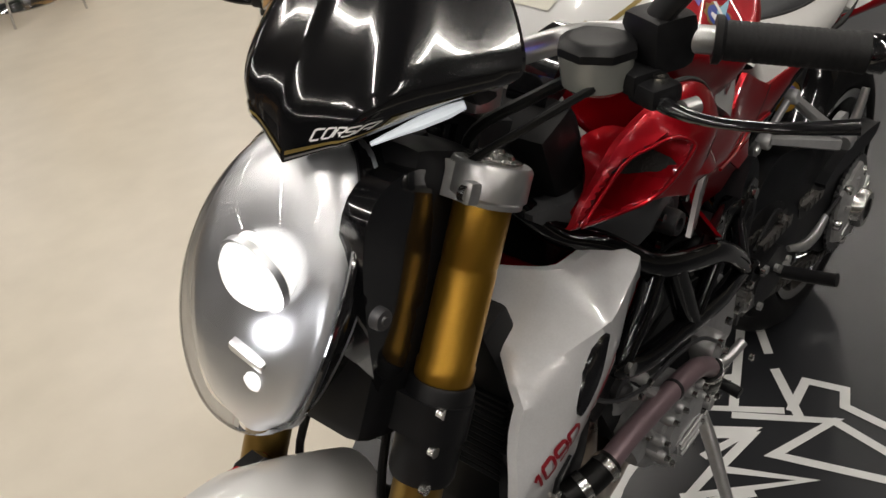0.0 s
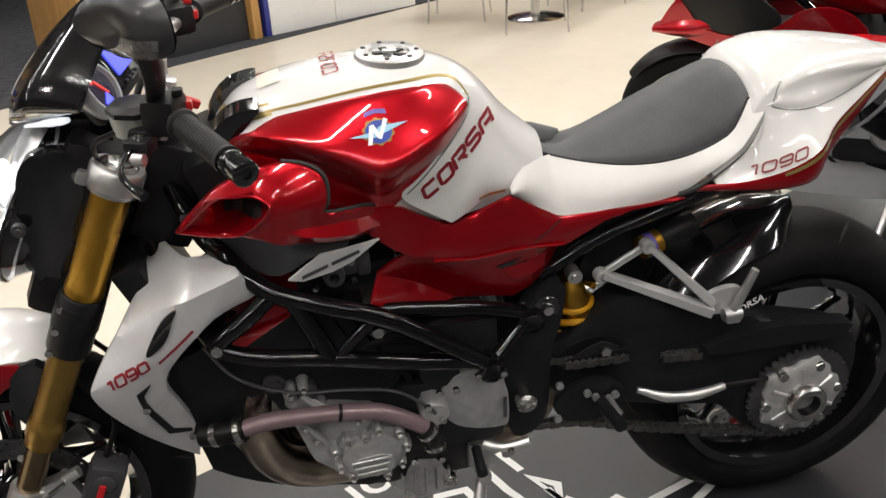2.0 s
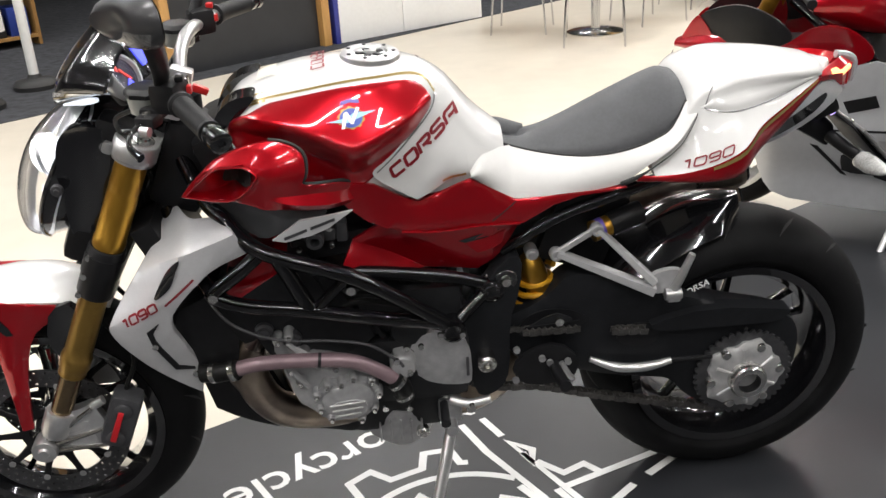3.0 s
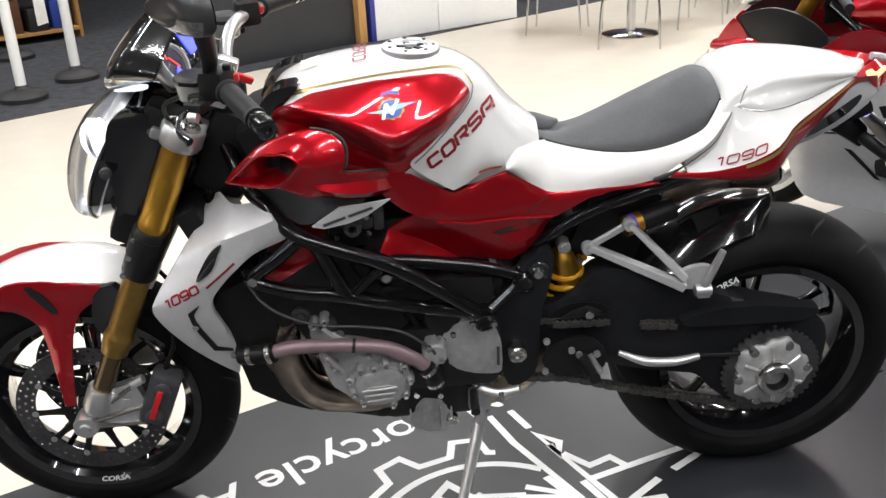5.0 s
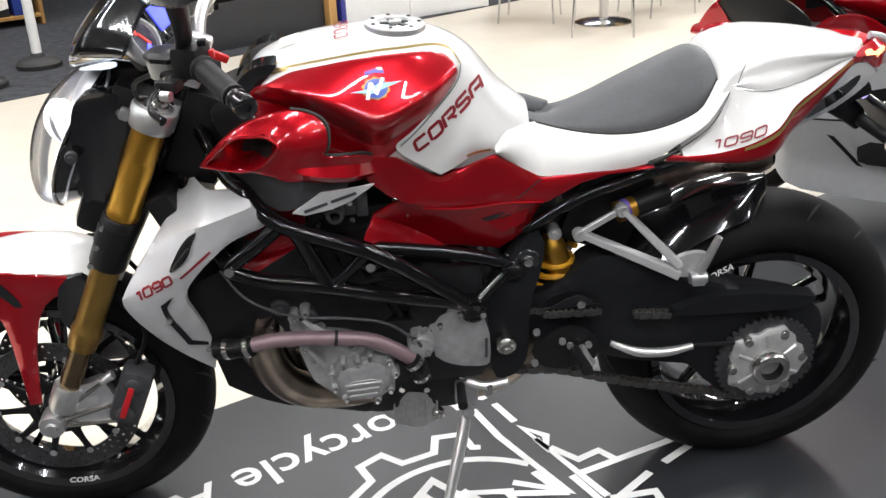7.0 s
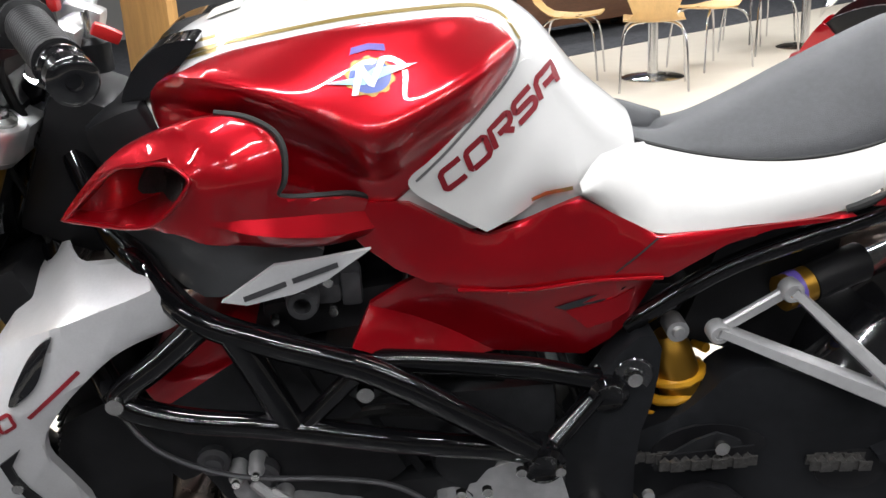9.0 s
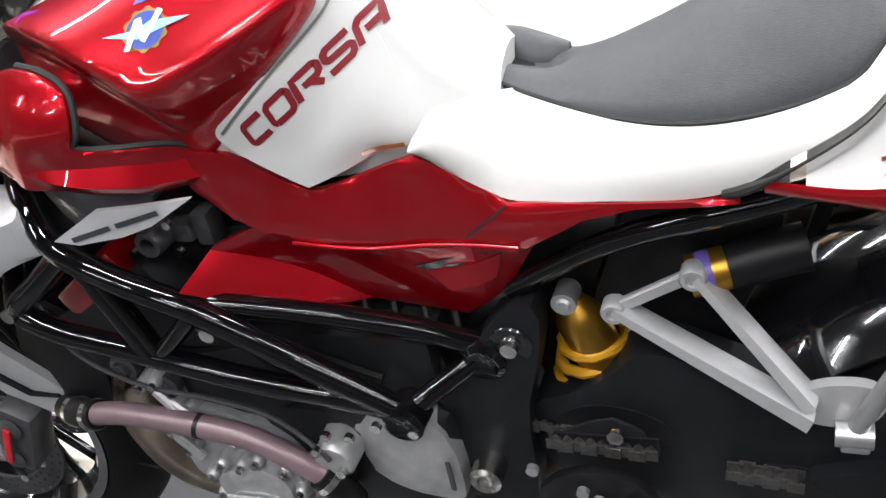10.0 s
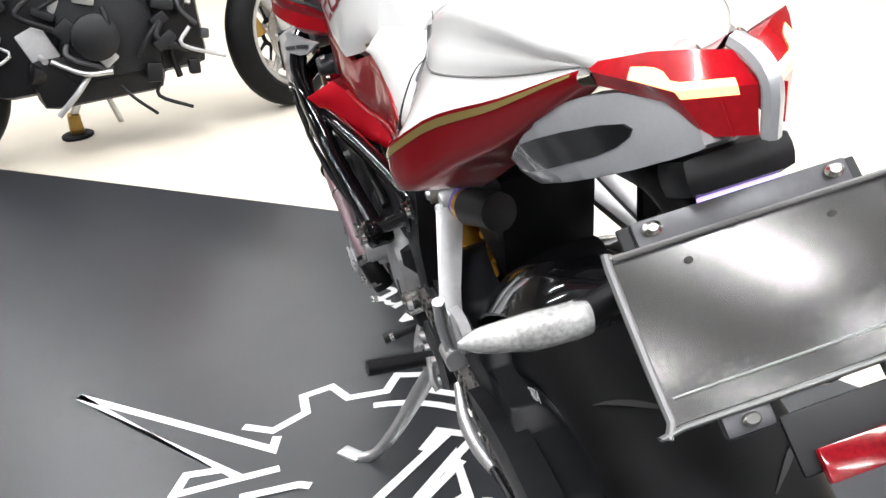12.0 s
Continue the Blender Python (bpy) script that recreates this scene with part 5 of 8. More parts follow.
# maker's emblem on the flank: a toothed disc with a pale star
def emblem_on_flank():
    cx, cz = -0.042, 0.968

    def at(u, v, out):
        x, z = cx + u, cz + v
        return Vector((x, -(red_bulge(x, z) + out), z))

    def poly(pts, out):
        """A flat figure cut fine and laid on the flank."""
        bm = bmesh.new()
        bm.faces.new([bm.verts.new((u, 0.64 * v, 0)) for u, v in pts])
        bmesh.ops.triangulate(bm, faces=bm.faces[:])
        for _ in range(3):
            long = [e for e in bm.edges if e.calc_length() > 0.006]
            if long:
                bmesh.ops.subdivide_edges(bm, edges=long, cuts=1)
                bmesh.ops.triangulate(bm, faces=bm.faces[:])
        for v in bm.verts:
            v.co = at(v.co.x, v.co.y, out)
        return bm
    gear = []
    for k in range(40):
        a = 2 * math.pi * k / 40
        r = 0.024 if (k // 2) % 2 else 0.0215
        gear.append((r * math.cos(a), r * math.sin(a)))
    e = part("emblem", poly(gear, 0.0014), DECAL_GOLD, tank, "round enamel emblem with a pale star", 0)
    part("enamel", poly([(0.0195 * math.cos(t * 0.26), 0.0195 * math.sin(t * 0.26)) for t in range(24)], 0.0022), DECAL_BLUE, e, "", 0)
    part("star", poly([(-0.044, -0.004), (-0.008, 0.001), (0.004, 0.010), (0.045, 0.012), (0.012, -0.001), (-0.006, -0.009)], 0.0030), DECAL_SKY, e, "", 0)
    for pts in ([(-0.018, -0.020), (-0.012, 0.012), (-0.005, 0.012), (-0.012, -0.020)], [(-0.012, 0.012), (-0.002, -0.010), (0.003, -0.006), (-0.006, 0.014)], [(-0.002, -0.010), (0.010, 0.022), (0.016, 0.020), (0.003, -0.012)]):
        part("ray", poly(pts, 0.0038), DECAL_WHITE, e, "", 0)
    crown = [(-0.018, 0.026), (-0.016, 0.034), (0.0, 0.038), (0.015, 0.036), (0.016, 0.028), (0.0, 0.031)]
    part("scroll", poly(crown, 0.002), DECAL_PURPLE, e, "", 0)


emblem_on_flank()


def filler_cap():
    c = Vector((0.002, 0, tank_top(0.002) - 0.002))
    m = Matrix.Translation(c) @ pose(0, 0, 0, 0, 3, 0)
    def tr(b):
        bmesh.ops.transform(b, matrix=m, verts=b.verts[:])
        return b
    f = part("filler_cap", tr(lathe([(0, 0.004), (0.030, 0.004), (0.032, 0.008), (0.050, 0.008), (0.054, 0.005), (0.055, 0), (0.055, -0.01), (0, -0.01)], 40, "z")), ALU, tank, "brushed aluminium filler cap")
    for k in range(7):
        a = 2 * math.pi * k / 7
        part("bolt", tr(lathe([(0, 0.010), (0.0035, 0.010), (0.004, 0.008)], 8, "z", (0.043 * math.cos(a), 0.043 * math.sin(a), 0))), CAL_GREY, f)
    for k in range(5):
        a = 2 * math.pi * (k + 0.5) / 5
        part("recess", tr(block((0.018, 0.012, 0.003), (0.018 * math.cos(a), 0.018 * math.sin(a), 0.0048), 0.001, (0, 0, math.degrees(a)))), DARK_CAST, f)
    part("key_flap", tr(block((0.022, 0.010, 0.006), (0.0, 0.0, 0.007), 0.002)), ALU, f)


filler_cap()
both("tank_cheek", panel([(-0.300, 0.930), (-0.262, 0.992), (-0.200, 1.003), (-0.215, 0.985), (-0.255, 0.945)], lambda x, z: 0.085 + 0.25 * (x + 0.3) * 0.5, 0.05, 0.03, 2), GLOSS_BLACK, tank, "gloss black tank nose scoop")
ign = part("ignition_lock", along(lathe([(0, 0), (0.022, 0), (0.022, 0.03), (0.016, 0.036), (0, 0.036)], 20, "z"), (-0.330, -0.02, 0.96), (-0.325, -0.02, 1.1)), SATIN_BLACK, bike, "ignition lock with a key and red tag")
part("key", block((0.004, 0.022, 0.030), (-0.327, -0.02, 1.006), 0.002), STEEL, ign)
part("key_tag", block((0.03, 0.012, 0.014), (-0.305, -0.035, 1.0), 0.004, (10, 30, 20)), KEY_RED, ign, "red key tag")


# air scoop covers
MOUTH = [(-0.343, 0.852), (-0.289, 0.900), (-0.257, 0.909), (-0.229, 0.912), (-0.210, 0.902), (-0.213, 0.892), (-0.237, 0.865), (-0.259, 0.851), (-0.291, 0.846)]


def inside(x, z, poly):
    """Distance in from the nearest edge of a clockwise convex outline; negative outside."""
    best = 1.0
    for (ax, az), (bx, bz) in zip(poly, poly[1:] + poly[:1]):
        dx, dz = bx - ax, bz - az
        best = min(best, (dz * (ax - x) * -1 - dx * (z - az)) / math.hypot(dx, dz))
    return best


WX_ = [-0.197, -0.170, -0.138, -0.100, -0.032]


def wing_line(x):
    """Where the ledge over the lower wing begins."""
    return straight(x, WX_, [0.857, 0.857, 0.853, 0.846, 0.822])


def wing_edge(x):
    """The sharp outer edge of the lower wing."""
    return straight(x, WX_, [0.855, 0.846, 0.837, 0.826, 0.807])


def scoop(x, z):
    """Outer skin: a swelling cover, a mouth that deepens towards the rear, a sharp lower wing."""
    base = 0.150 + 0.066 * math.exp(-((x + 0.175) / 0.11) ** 2) - 7.0 * max(0.0, z - 0.878) ** 2 - 0.020 * smoothstep(-0.10, -0.03, x)
    base -= 0.30 * max(0.0, 0.850 - z) * smoothstep(-0.20, -0.24, x)
    base -= 0.22 * max(0.0, 0.890 - max(z, wing_line(x))) * smoothstep(-0.21, -0.16, x)
    d = inside(x, z, MOUTH)
    if d > 0:
        return base - min(1.0, d / 0.005) * (0.010 + 0.055 * smoothstep(-0.325, -0.255, x) ** 1.3)
    base += 0.0035 * math.exp(-(d / 0.006) ** 2)
    k = smoothstep(-0.205, -0.165, x)
    return base + k * (0.55 * max(0.0, wing_line(x) - max(z, wing_edge(x))) - 0.85 * max(0.0, wing_edge(x) - z))


def offset_lines(poly, gap):
    out = []
    for (ax, az), (bx, bz) in zip(poly, poly[1:] + poly[:1]):
        dx, dz = bx - ax, bz - az
        k = gap / math.hypot(dx, dz)
        out.append(((ax + dz * k, az - dx * k), (bx + dz * k, bz - dx * k)))
    return out


sc = [(-0.350, 0.848), (-0.332, 0.870), (-0.299, 0.903), (-0.275, 0.920), (-0.235, 0.938), (-0.187, 0.949), (-0.159, 0.944), (-0.136, 0.931), (-0.127, 0.914), (-0.129, 0.888), (-0.137, 0.876), (-0.128, 0.870), (-0.103, 0.864), (-0.073, 0.855), (-0.054, 0.842),
      (-0.036, 0.824), (-0.030, 0.800), (-0.090, 0.808), (-0.140, 0.820), (-0.160, 0.822), (-0.213, 0.838), (-0.250, 0.844), (-0.286, 0.843), (-0.340, 0.842)]
WING = [(x, f(x)) for f in (wing_line, wing_edge) for x in WX_]
WING_LINES = list(zip(WING[:4], WING[1:5])) + list(zip(WING[5:9], WING[6:10]))
scoops = both("air_scoop", panel(sc, scoop, 0.007, 0.006, 2, keep=(0, 16), lip=0.003, creases=offset_lines(MOUTH, 0.0) + offset_lines(MOUTH, 0.005) + WING_LINES), RED, bike, "candy red air scoop cover", 28)
for s, ob in zip((-1, 1), scoops):
    lip_ = tube([(x, s * (scoop(x, z) + 0.0035), z) for x, z in MOUTH + MOUTH[:1]], 0.0022, 8, 4)
    part("intake_rim", lip_, RED, ob)
    gap_ = tube([(x + 0.0016, s * (scoop(x, z) - 0.007), z) for x, z in sc[5:15]], 0.0034, 6, 4)
    part("panel_gap", gap_, SEAM, ob, "dark joint behind the scoop")
    g = panel([(-0.279, 0.861), (-0.274, 0.879), (-0.259, 0.894), (-0.234, 0.899), (-0.222, 0.894), (-0.221, 0.881), (-0.239, 0.866), (-0.261, 0.857)], lambda x, z: scoop(x, z) + 0.0022, 0.0015, 0.012, 1, lip=0)
    part("intake_mesh", g if s < 0 else mirrored(g), MESH_BLACK, ob, "black mesh inside the air intake")
part("tank_front_cover", block((0.07, 0.22, 0.15), (-0.275, 0, 0.865), 0.02, (0, -20, 0)), SATIN_BLACK, bike, "black cover ahead of the tank")
both("under_scoop_panel", panel([(-0.345, 0.850), (-0.30, 0.845), (-0.245, 0.845), (-0.17, 0.825), (-0.10, 0.803), (-0.105, 0.790), (-0.150, 0.788), (-0.200, 0.756), (-0.235, 0.752), (-0.285, 0.800), (-0.345, 0.835)], lambda x, z: 0.166 - 0.4 * max(0.0, -0.20 - x), 0.03, 0.03, 1), GREY_PAINT, bike, "grey infill under the air scoop")


def badge_y(x, z):
    return 0.215 - 0.33 * (x + 0.194)


badges = both("side_badge", panel([(-0.198, 0.777), (-0.148, 0.803), (-0.108, 0.800), (-0.055, 0.799), (-0.100, 0.776), (-0.131, 0.769), (-0.176, 0.768)], badge_y, 0.006, 0.03, 0, lip=0.002), PEARL, bike, "silver side badge")
for ob, k in zip(badges, (False, True)):
    for n, (a, b) in enumerate((((-0.178, 0.776), (-0.138, 0.783)), ((-0.132, 0.784), (-0.088, 0.791)))):
        vb = flank_ribbon([a, ((a[0] + b[0]) / 2, (a[1] + b[1]) / 2), b], 0.006, 0.0012, badge_y)
        part("badge_bar", mirrored(vb) if k else vb, CAL_GREY, ob, "dark bar where the small writing stands")


# radiator cowls
def cowl_front(z):
    return lerp_curve(z, [0.39, 0.469, 0.567, 0.625, 0.675, 0.755, 0.797], [-0.40, -0.462, -0.510, -0.510, -0.478, -0.418, -0.402])


def cowl_lid(x):
    return lerp_curve(x, [-0.46, -0.403, -0.36, -0.28, -0.24], [0.700, 0.738, 0.760, 0.781, 0.788])


def cowl_y(x, z):
    """A band that rolls in towards its front edge, a lid folded inwards above it and a leg turned in below it."""
    rim = lerp_curve(z, [0.39, 0.56, 0.625, 0.676, 0.742, 0.797], [0.205, 0.205, 0.202, 0.180, 0.166, 0.120])
    fold = 0.625 + 0.44 * (x + 0.510)
    wing = max(0.0, (x + 0.276) * 0.83 - (z - 0.795) * 0.56)
    inn = 0.212 - 0.016 * smoothstep(-0.38, -0.26, x) - 0.22 * wing
    y = rim + (inn - rim) * smoothstep(0.0, 0.065, x - cowl_front(z)) - 0.20 * max(0.0, fold - z)
    return y - 2.2 * max(0.0, z - cowl_lid(x))


cw = [(-0.402, 0.782), (-0.383, 0.789), (-0.290, 0.799), (-0.272, 0.794), (-0.244, 0.745), (-0.260, 0.735), (-0.306, 0.724), (-0.334, 0.706), (-0.376, 0.667), (-0.407, 0.622), (-0.392, 0.56), (-0.374, 0.475), (-0.386, 0.416),
      (-0.428, 0.465), (-0.494, 0.560), (-0.515, 0.613), (-0.509, 0.634), (-0.457, 0.706), (-0.420, 0.748)]
LID = [(-0.403, 0.738), (-0.36, 0.760), (-0.28, 0.781)]
cowls = both("radiator_cowl", panel(cw, cowl_y, 0.012, 0.012, 2, keep=(0, 4, 12), lip=0.004, creases=[((-0.510, 0.625), (-0.30, 0.7174)), ((-0.276, 0.795), (-0.350, 0.6853))] + list(zip(LID, LID[1:]))), PEARL, bike, "silvery white radiator cowl with a black vent", 22)
for s, ob in zip((-1, 1), cowls):
    for nm, pts, mt in (("vent", [(-0.360, 0.756), (-0.385, 0.738), (-0.405, 0.710), (-0.425, 0.674), (-0.397, 0.692), (-0.383, 0.708), (-0.372, 0.735)], GLOSS_BLACK),
                        ("slot", [(-0.424, 0.624), (-0.448, 0.607), (-0.445, 0.580), (-0.420, 0.498), (-0.386, 0.486), (-0.387, 0.492), (-0.412, 0.506), (-0.437, 0.586), (-0.438, 0.602)], SATIN_BLACK)):
        v = panel(pts, lambda x, z: cowl_y(x, z) + 0.0035, 0.006, 0.008, 2 if nm == "vent" else 0, lip=0.0)
        part(nm, v if s < 0 else mirrored(v), mt, ob, "dark opening in the cowl")
    for p in ((-0.440, 0.572), (-0.388, 0.473)):
        bolt((p[0], s * (cowl_y(*p) + 0.003), p[1]), 0.006, ob)


def cowl_word(u, v):
    x, z = -0.489 + u * 0.86 - v * 0.4, 0.618 + u * 0.47 + v * 0.85
    return Vector((x, -(cowl_y(x, z) + 0.0015), z))


part("lettering", stroke_word("1090", 0.082, 0.016, 0.0042, cowl_word), DECAL_RED, cowls[0], "dark red number")
part("swoosh", flank_ribbon([(-0.404, 0.664), (-0.38, 0.684), (-0.346, 0.712)], 0.0045, 0.0015, cowl_y), DECAL_RED, cowls[0])
rad = part("radiator", block((0.045, 0.25, 0.30), (-0.385, 0, 0.640), 0.006, (0, -22, 0)), SATIN_BLACK, bike, "black radiator behind the front wheel")
for k in range(28):
    part("fin", block((0.004, 0.23, 0.003), (-0.4375 + 0.004 * 0.374 * k + 0.008, 0, 0.530 + 0.0082 * k), 0.0, (0, -22, 0)), DARK_CAST, rad, smooth=0)
part("oil_cooler", block((0.04, 0.26, 0.10), (-0.33, 0, 0.44), 0.006, (0, -30, 0)), SATIN_BLACK, bike)
both("cowl_infill", panel([(-0.43, 0.60), (-0.30, 0.66), (-0.29, 0.52), (-0.34, 0.42), (-0.375, 0.45)], lambda x, z: 0.155, 0.05, 0.04, 1), SATIN_BLACK, bike, "black inner cowl")


# trellis frame
def frame_side(s):
    y = lambda v: v * s
    tubes = [
        [(-0.355, 0.055, 0.880), (-0.317, 0.110, 0.815), (-0.284, 0.150, 0.795), (-0.235, 0.188, 0.752), (-0.166, 0.200, 0.722), (-0.072, 0.200, 0.682), (0.017, 0.190, 0.616), (0.112, 0.168, 0.532)],
        [(-0.228, 0.190, 0.740), (-0.270, 0.197, 0.708), (-0.310, 0.200, 0.680), (-0.314, 0.201, 0.664), (-0.262, 0.205, 0.644), (-0.185, 0.205, 0.629), (-0.144, 0.205, 0.620), (-0.039, 0.195, 0.586), (0.065, 0.176, 0.552), (0.112, 0.168, 0.532)],
        [(-0.40, 0.050, 0.78), (-0.37, 0.12, 0.715), (-0.322, 0.195, 0.672)],
        [(-0.196, 0.196, 0.732), (-0.150, 0.203, 0.622)],
        [(-0.076, 0.200, 0.682), (-0.140, 0.204, 0.622)],
        [(-0.110, 0.198, 0.694), (-0.006, 0.165, 0.662), (0.110, 0.130, 0.620), (0.196, 0.110, 0.582)],
        [(0.114, 0.166, 0.530), (0.196, 0.110, 0.576)],
    ]
    rad_ = [0.0150, 0.0140, 0.014, 0.016, 0.0105, 0.0135, 0.0125]
    f = None
    for pts, r in zip(tubes, rad_):
        bm = tube([(a, y(b), c) for a, b, c in pts], r, 12, 6)
        if f is None:
            f = part("trellis_frame", bm, FRAME_BLACK, bike, "gloss black tubular trellis frame")
        else:
            part("frame_tube", bm, FRAME_BLACK, f)
    for p in ((0.114, 0.166, 0.526), (0.197, 0.112, 0.574)):
        part("frame_boss", lathe([(0, -0.022 * s), (0.020, -0.022 * s), (0.024, -0.016 * s), (0.024, 0.016 * s), (0.018, 0.02 * s), (0.012, 0.016 * s), (0, 0.016 * s)], 20, "y", (p[0], y(p[1]), p[2])), FRAME_BLACK, f)
    return f


frame_side(-1)
frame_side(1)
for x, y, z in ((-0.073, 0.198, 0.651), (-0.318, 0.214, 0.672), (-0.330, 0.140, 0.590)):
    bolt((x, -y, z), 0.009)
part("engine_bracket", panel([(-0.100, 0.672), (-0.078, 0.680), (-0.050, 0.664), (-0.056, 0.640), (-0.090, 0.640)], lambda x, z: 0.194, 0.012, 0.04, 1), FRAME_BLACK, bike, "black engine mounting lug")
part("shock_linkage", block((0.11, 0.13, 0.20), (0.275, 0.03, 0.565), 0.02), SATIN_BLACK, bike)
part("airbox", block((0.34, 0.16, 0.10), (-0.11, 0, 0.77), 0.02), SATIN_BLACK, bike)
part("red_cam_cover", block((0.13, 0.32, 0.045), (-0.246, 0, 0.672), 0.016, (0, -34, 0)), RED, bike, "red engine cam cover behind the frame")

# side pivot plate
both("pivot_plate", panel([(0.128, 0.505), (0.165, 0.560), (0.225, 0.640), (0.262, 0.640), (0.255, 0.575), (0.232, 0.500), (0.232, 0.380), (0.215, 0.335), (0.170, 0.315), (0.152, 0.360), (0.150, 0.450)],
                          lambda x, z: 0.128 - 0.12 * max(0, z - 0.55), 0.04, 0.04, 1, lip=0.006), SWING_GREY, bike, "anthracite cast pivot plate")
for x, y, z, r in ((0.181, 0.148, 0.423, 0.019),):
    part("pivot_nut", lathe([(0, -0.004), (0.008, -0.004), (0.009, -0.012), (r * 0.75, -0.014), (r, -0.010), (r, 0.022), (0, 0.022)], 24, "y", (x, -y, z)), STEEL, bike, "steel swingarm pivot nut")
part("frame_plug", lathe([(0, -0.004), (0.010, -0.004), (0.012, -0.002), (0.022, -0.002), (0.024, 0.0), (0, 0.004)], 20, "y", (0.227, -0.120, 0.593)), GLOSS_BLACK, bike)
bolt((0.227, -0.126, 0.593), 0.009)


# engine ---------------------------------------------------------------------------
eng = part("engine", block((0.26, 0.30, 0.16), (0.02, 0, 0.42), 0.03), DARK_CAST, bike, "grey cast aluminium four-cylinder engine")
part("cylinder_block", block((0.20, 0.30, 0.18), (-0.16, 0, 0.540), 0.02, (0, -28, 0)), DARK_CAST, eng)
part("cylinder_head", block((0.20, 0.32, 0.11), (-0.225, 0, 0.615), 0.02, (0, -28, 0)), DARK_CAST, eng)
part("sump", block((0.20, 0.20, 0.14), (0.0, 0, 0.305), 0.02, taper=1.15), DARK_CAST, eng)
part("rear_case", block((0.16, 0.24, 0.20), (0.12, 0, 0.44), 0.02), DARK_CAST, eng)
part("upper_case", block((0.24, 0.26, 0.10), (0.02, 0, 0.55), 0.02), DARK_CAST, eng)
COVER = [(-0.166, 0.415), (-0.142, 0.438), (-0.112, 0.440), (-0.086, 0.452), (-0.048, 0.440), (-0.036, 0.405), (-0.048, 0.367), (-0.077, 0.343), (-0.140, 0.352), (-0.161, 0.380)]
CMID = (-0.101, 0.396)


def cover_ring(k):
    return [(CMID[0] + (x - CMID[0]) * k, CMID[1] + (z - CMID[1]) * k) for x, z in COVER]


alt = part("alternator_cover", panel(COVER, lambda x, z: 0.186, 0.03, 0.02, 1, lip=0.004), CAST_ALU, eng, "many-sided cast alternator cover with bolts")
part("cover_face", panel(cover_ring(0.80), lambda x, z: 0.199 - 1.2 * max(0.0, CMID[1] - 0.008 - z) ** 1.5, 0.016, 0.012, 1, lip=0.006), CAST_ALU, alt)
part("cover_step", panel([(-0.140, 0.400), (-0.070, 0.405), (-0.062, 0.380), (-0.082, 0.358), (-0.132, 0.362)], lambda x, z: 0.204, 0.008, 0.03, 1, lip=0.004), CAST_ALU, alt)
for k in range(3):
    part("cover_rib", tube([(-0.138 + 0.004 * k, -0.205, 0.396 - 0.013 * k), (-0.070 - 0.004 * k, -0.205, 0.400 - 0.013 * k)], 0.0024, 8, 1), HUB_ALU, alt)
for x, z in cover_ring(0.93):
    part("bolt_boss", lathe([(0, -0.008), (0.006, -0.008), (0.008, -0.005), (0.009, 0.0), (0.009, 0.02), (0, 0.02)], 12, "y", (x, -0.186, z)), CAST_ALU, alt)
    bolt((x, -0.197, z), 0.0042, alt)
for k, (a, b) in enumerate((((-0.205, 0.535), (-0.150, 0.470)), ((-0.188, 0.520), (-0.128, 0.468)), ((-0.218, 0.490), (-0.176, 0.430)), ((-0.100, 0.474), (-0.056, 0.452)))):
    part("case_rib", tube([(a[0], -0.176, a[1]), ((a[0] + b[0]) / 2, -0.180, (a[1] + b[1]) / 2 + 0.003), (b[0], -0.178, b[1])], [0.006, 0.007, 0.006], 8, 3), CAST_ALU, eng)
for x, z in ((-0.222, 0.540), (-0.200, 0.548), (-0.176, 0.500), (-0.205, 0.470), (-0.190, 0.440), (-0.118, 0.466)):
    part("bolt_boss", lathe([(0, -0.012), (0.006, -0.012), (0.009, -0.007), (0.011, 0.02), (0, 0.02)], 12, "y", (x, -0.168, z)), CAST_ALU, eng)
    bolt((x, -0.182, z), 0.0045, eng)
part("cover_flange", panel([(-0.210, 0.425), (-0.225, 0.468), (-0.177, 0.502), (-0.111, 0.487), (-0.066, 0.461), (-0.040, 0.424), (-0.045, 0.392), (-0.070, 0.363), (-0.087, 0.340), (-0.146, 0.331), (-0.189, 0.372)], lambda x, z: 0.166 + 0.010 * math.sin(40 * x) * math.cos(55 * z), 0.03, 0.02, 1, lip=0.005), CAST_ALU, eng, "cast flange round the alternator cover")
part("case_shoulder", panel([(-0.285, 0.534), (-0.217, 0.548), (-0.154, 0.511), (-0.123, 0.481), (-0.224, 0.486)], lambda x, z: 0.150 + 0.012 * math.cos(60 * x), 0.05, 0.02, 1, lip=0.006), CAST_ALU, eng, "cast crankcase shoulder")
part("steering_head_cover", block((0.10, 0.13, 0.17), (-0.355, 0, 0.86), 0.02, (0, 24, 0)), SATIN_BLACK, bike, "black cover round the steering head")
part("radiator_shroud", panel([(-0.385, 0.574), (-0.395, 0.342), (-0.326, 0.293), (-0.24, 0.257), (-0.20, 0.285), (-0.25, 0.40), (-0.28, 0.506), (-0.30, 0.569)], lambda x, z: 0.085, 0.17, 0.06, 1), SATIN_BLACK, bike, "black lower radiator shroud")
part("head_casting", panel([(-0.262, 0.618), (-0.235, 0.650), (-0.19, 0.650), (-0.115, 0.652), (-0.095, 0.61), (-0.22, 0.585)], lambda x, z: 0.148 + 0.006 * math.sin(70 * x), 0.04, 0.02, 1), CAST_ALU, eng, "grey cast cylinder head behind the frame")
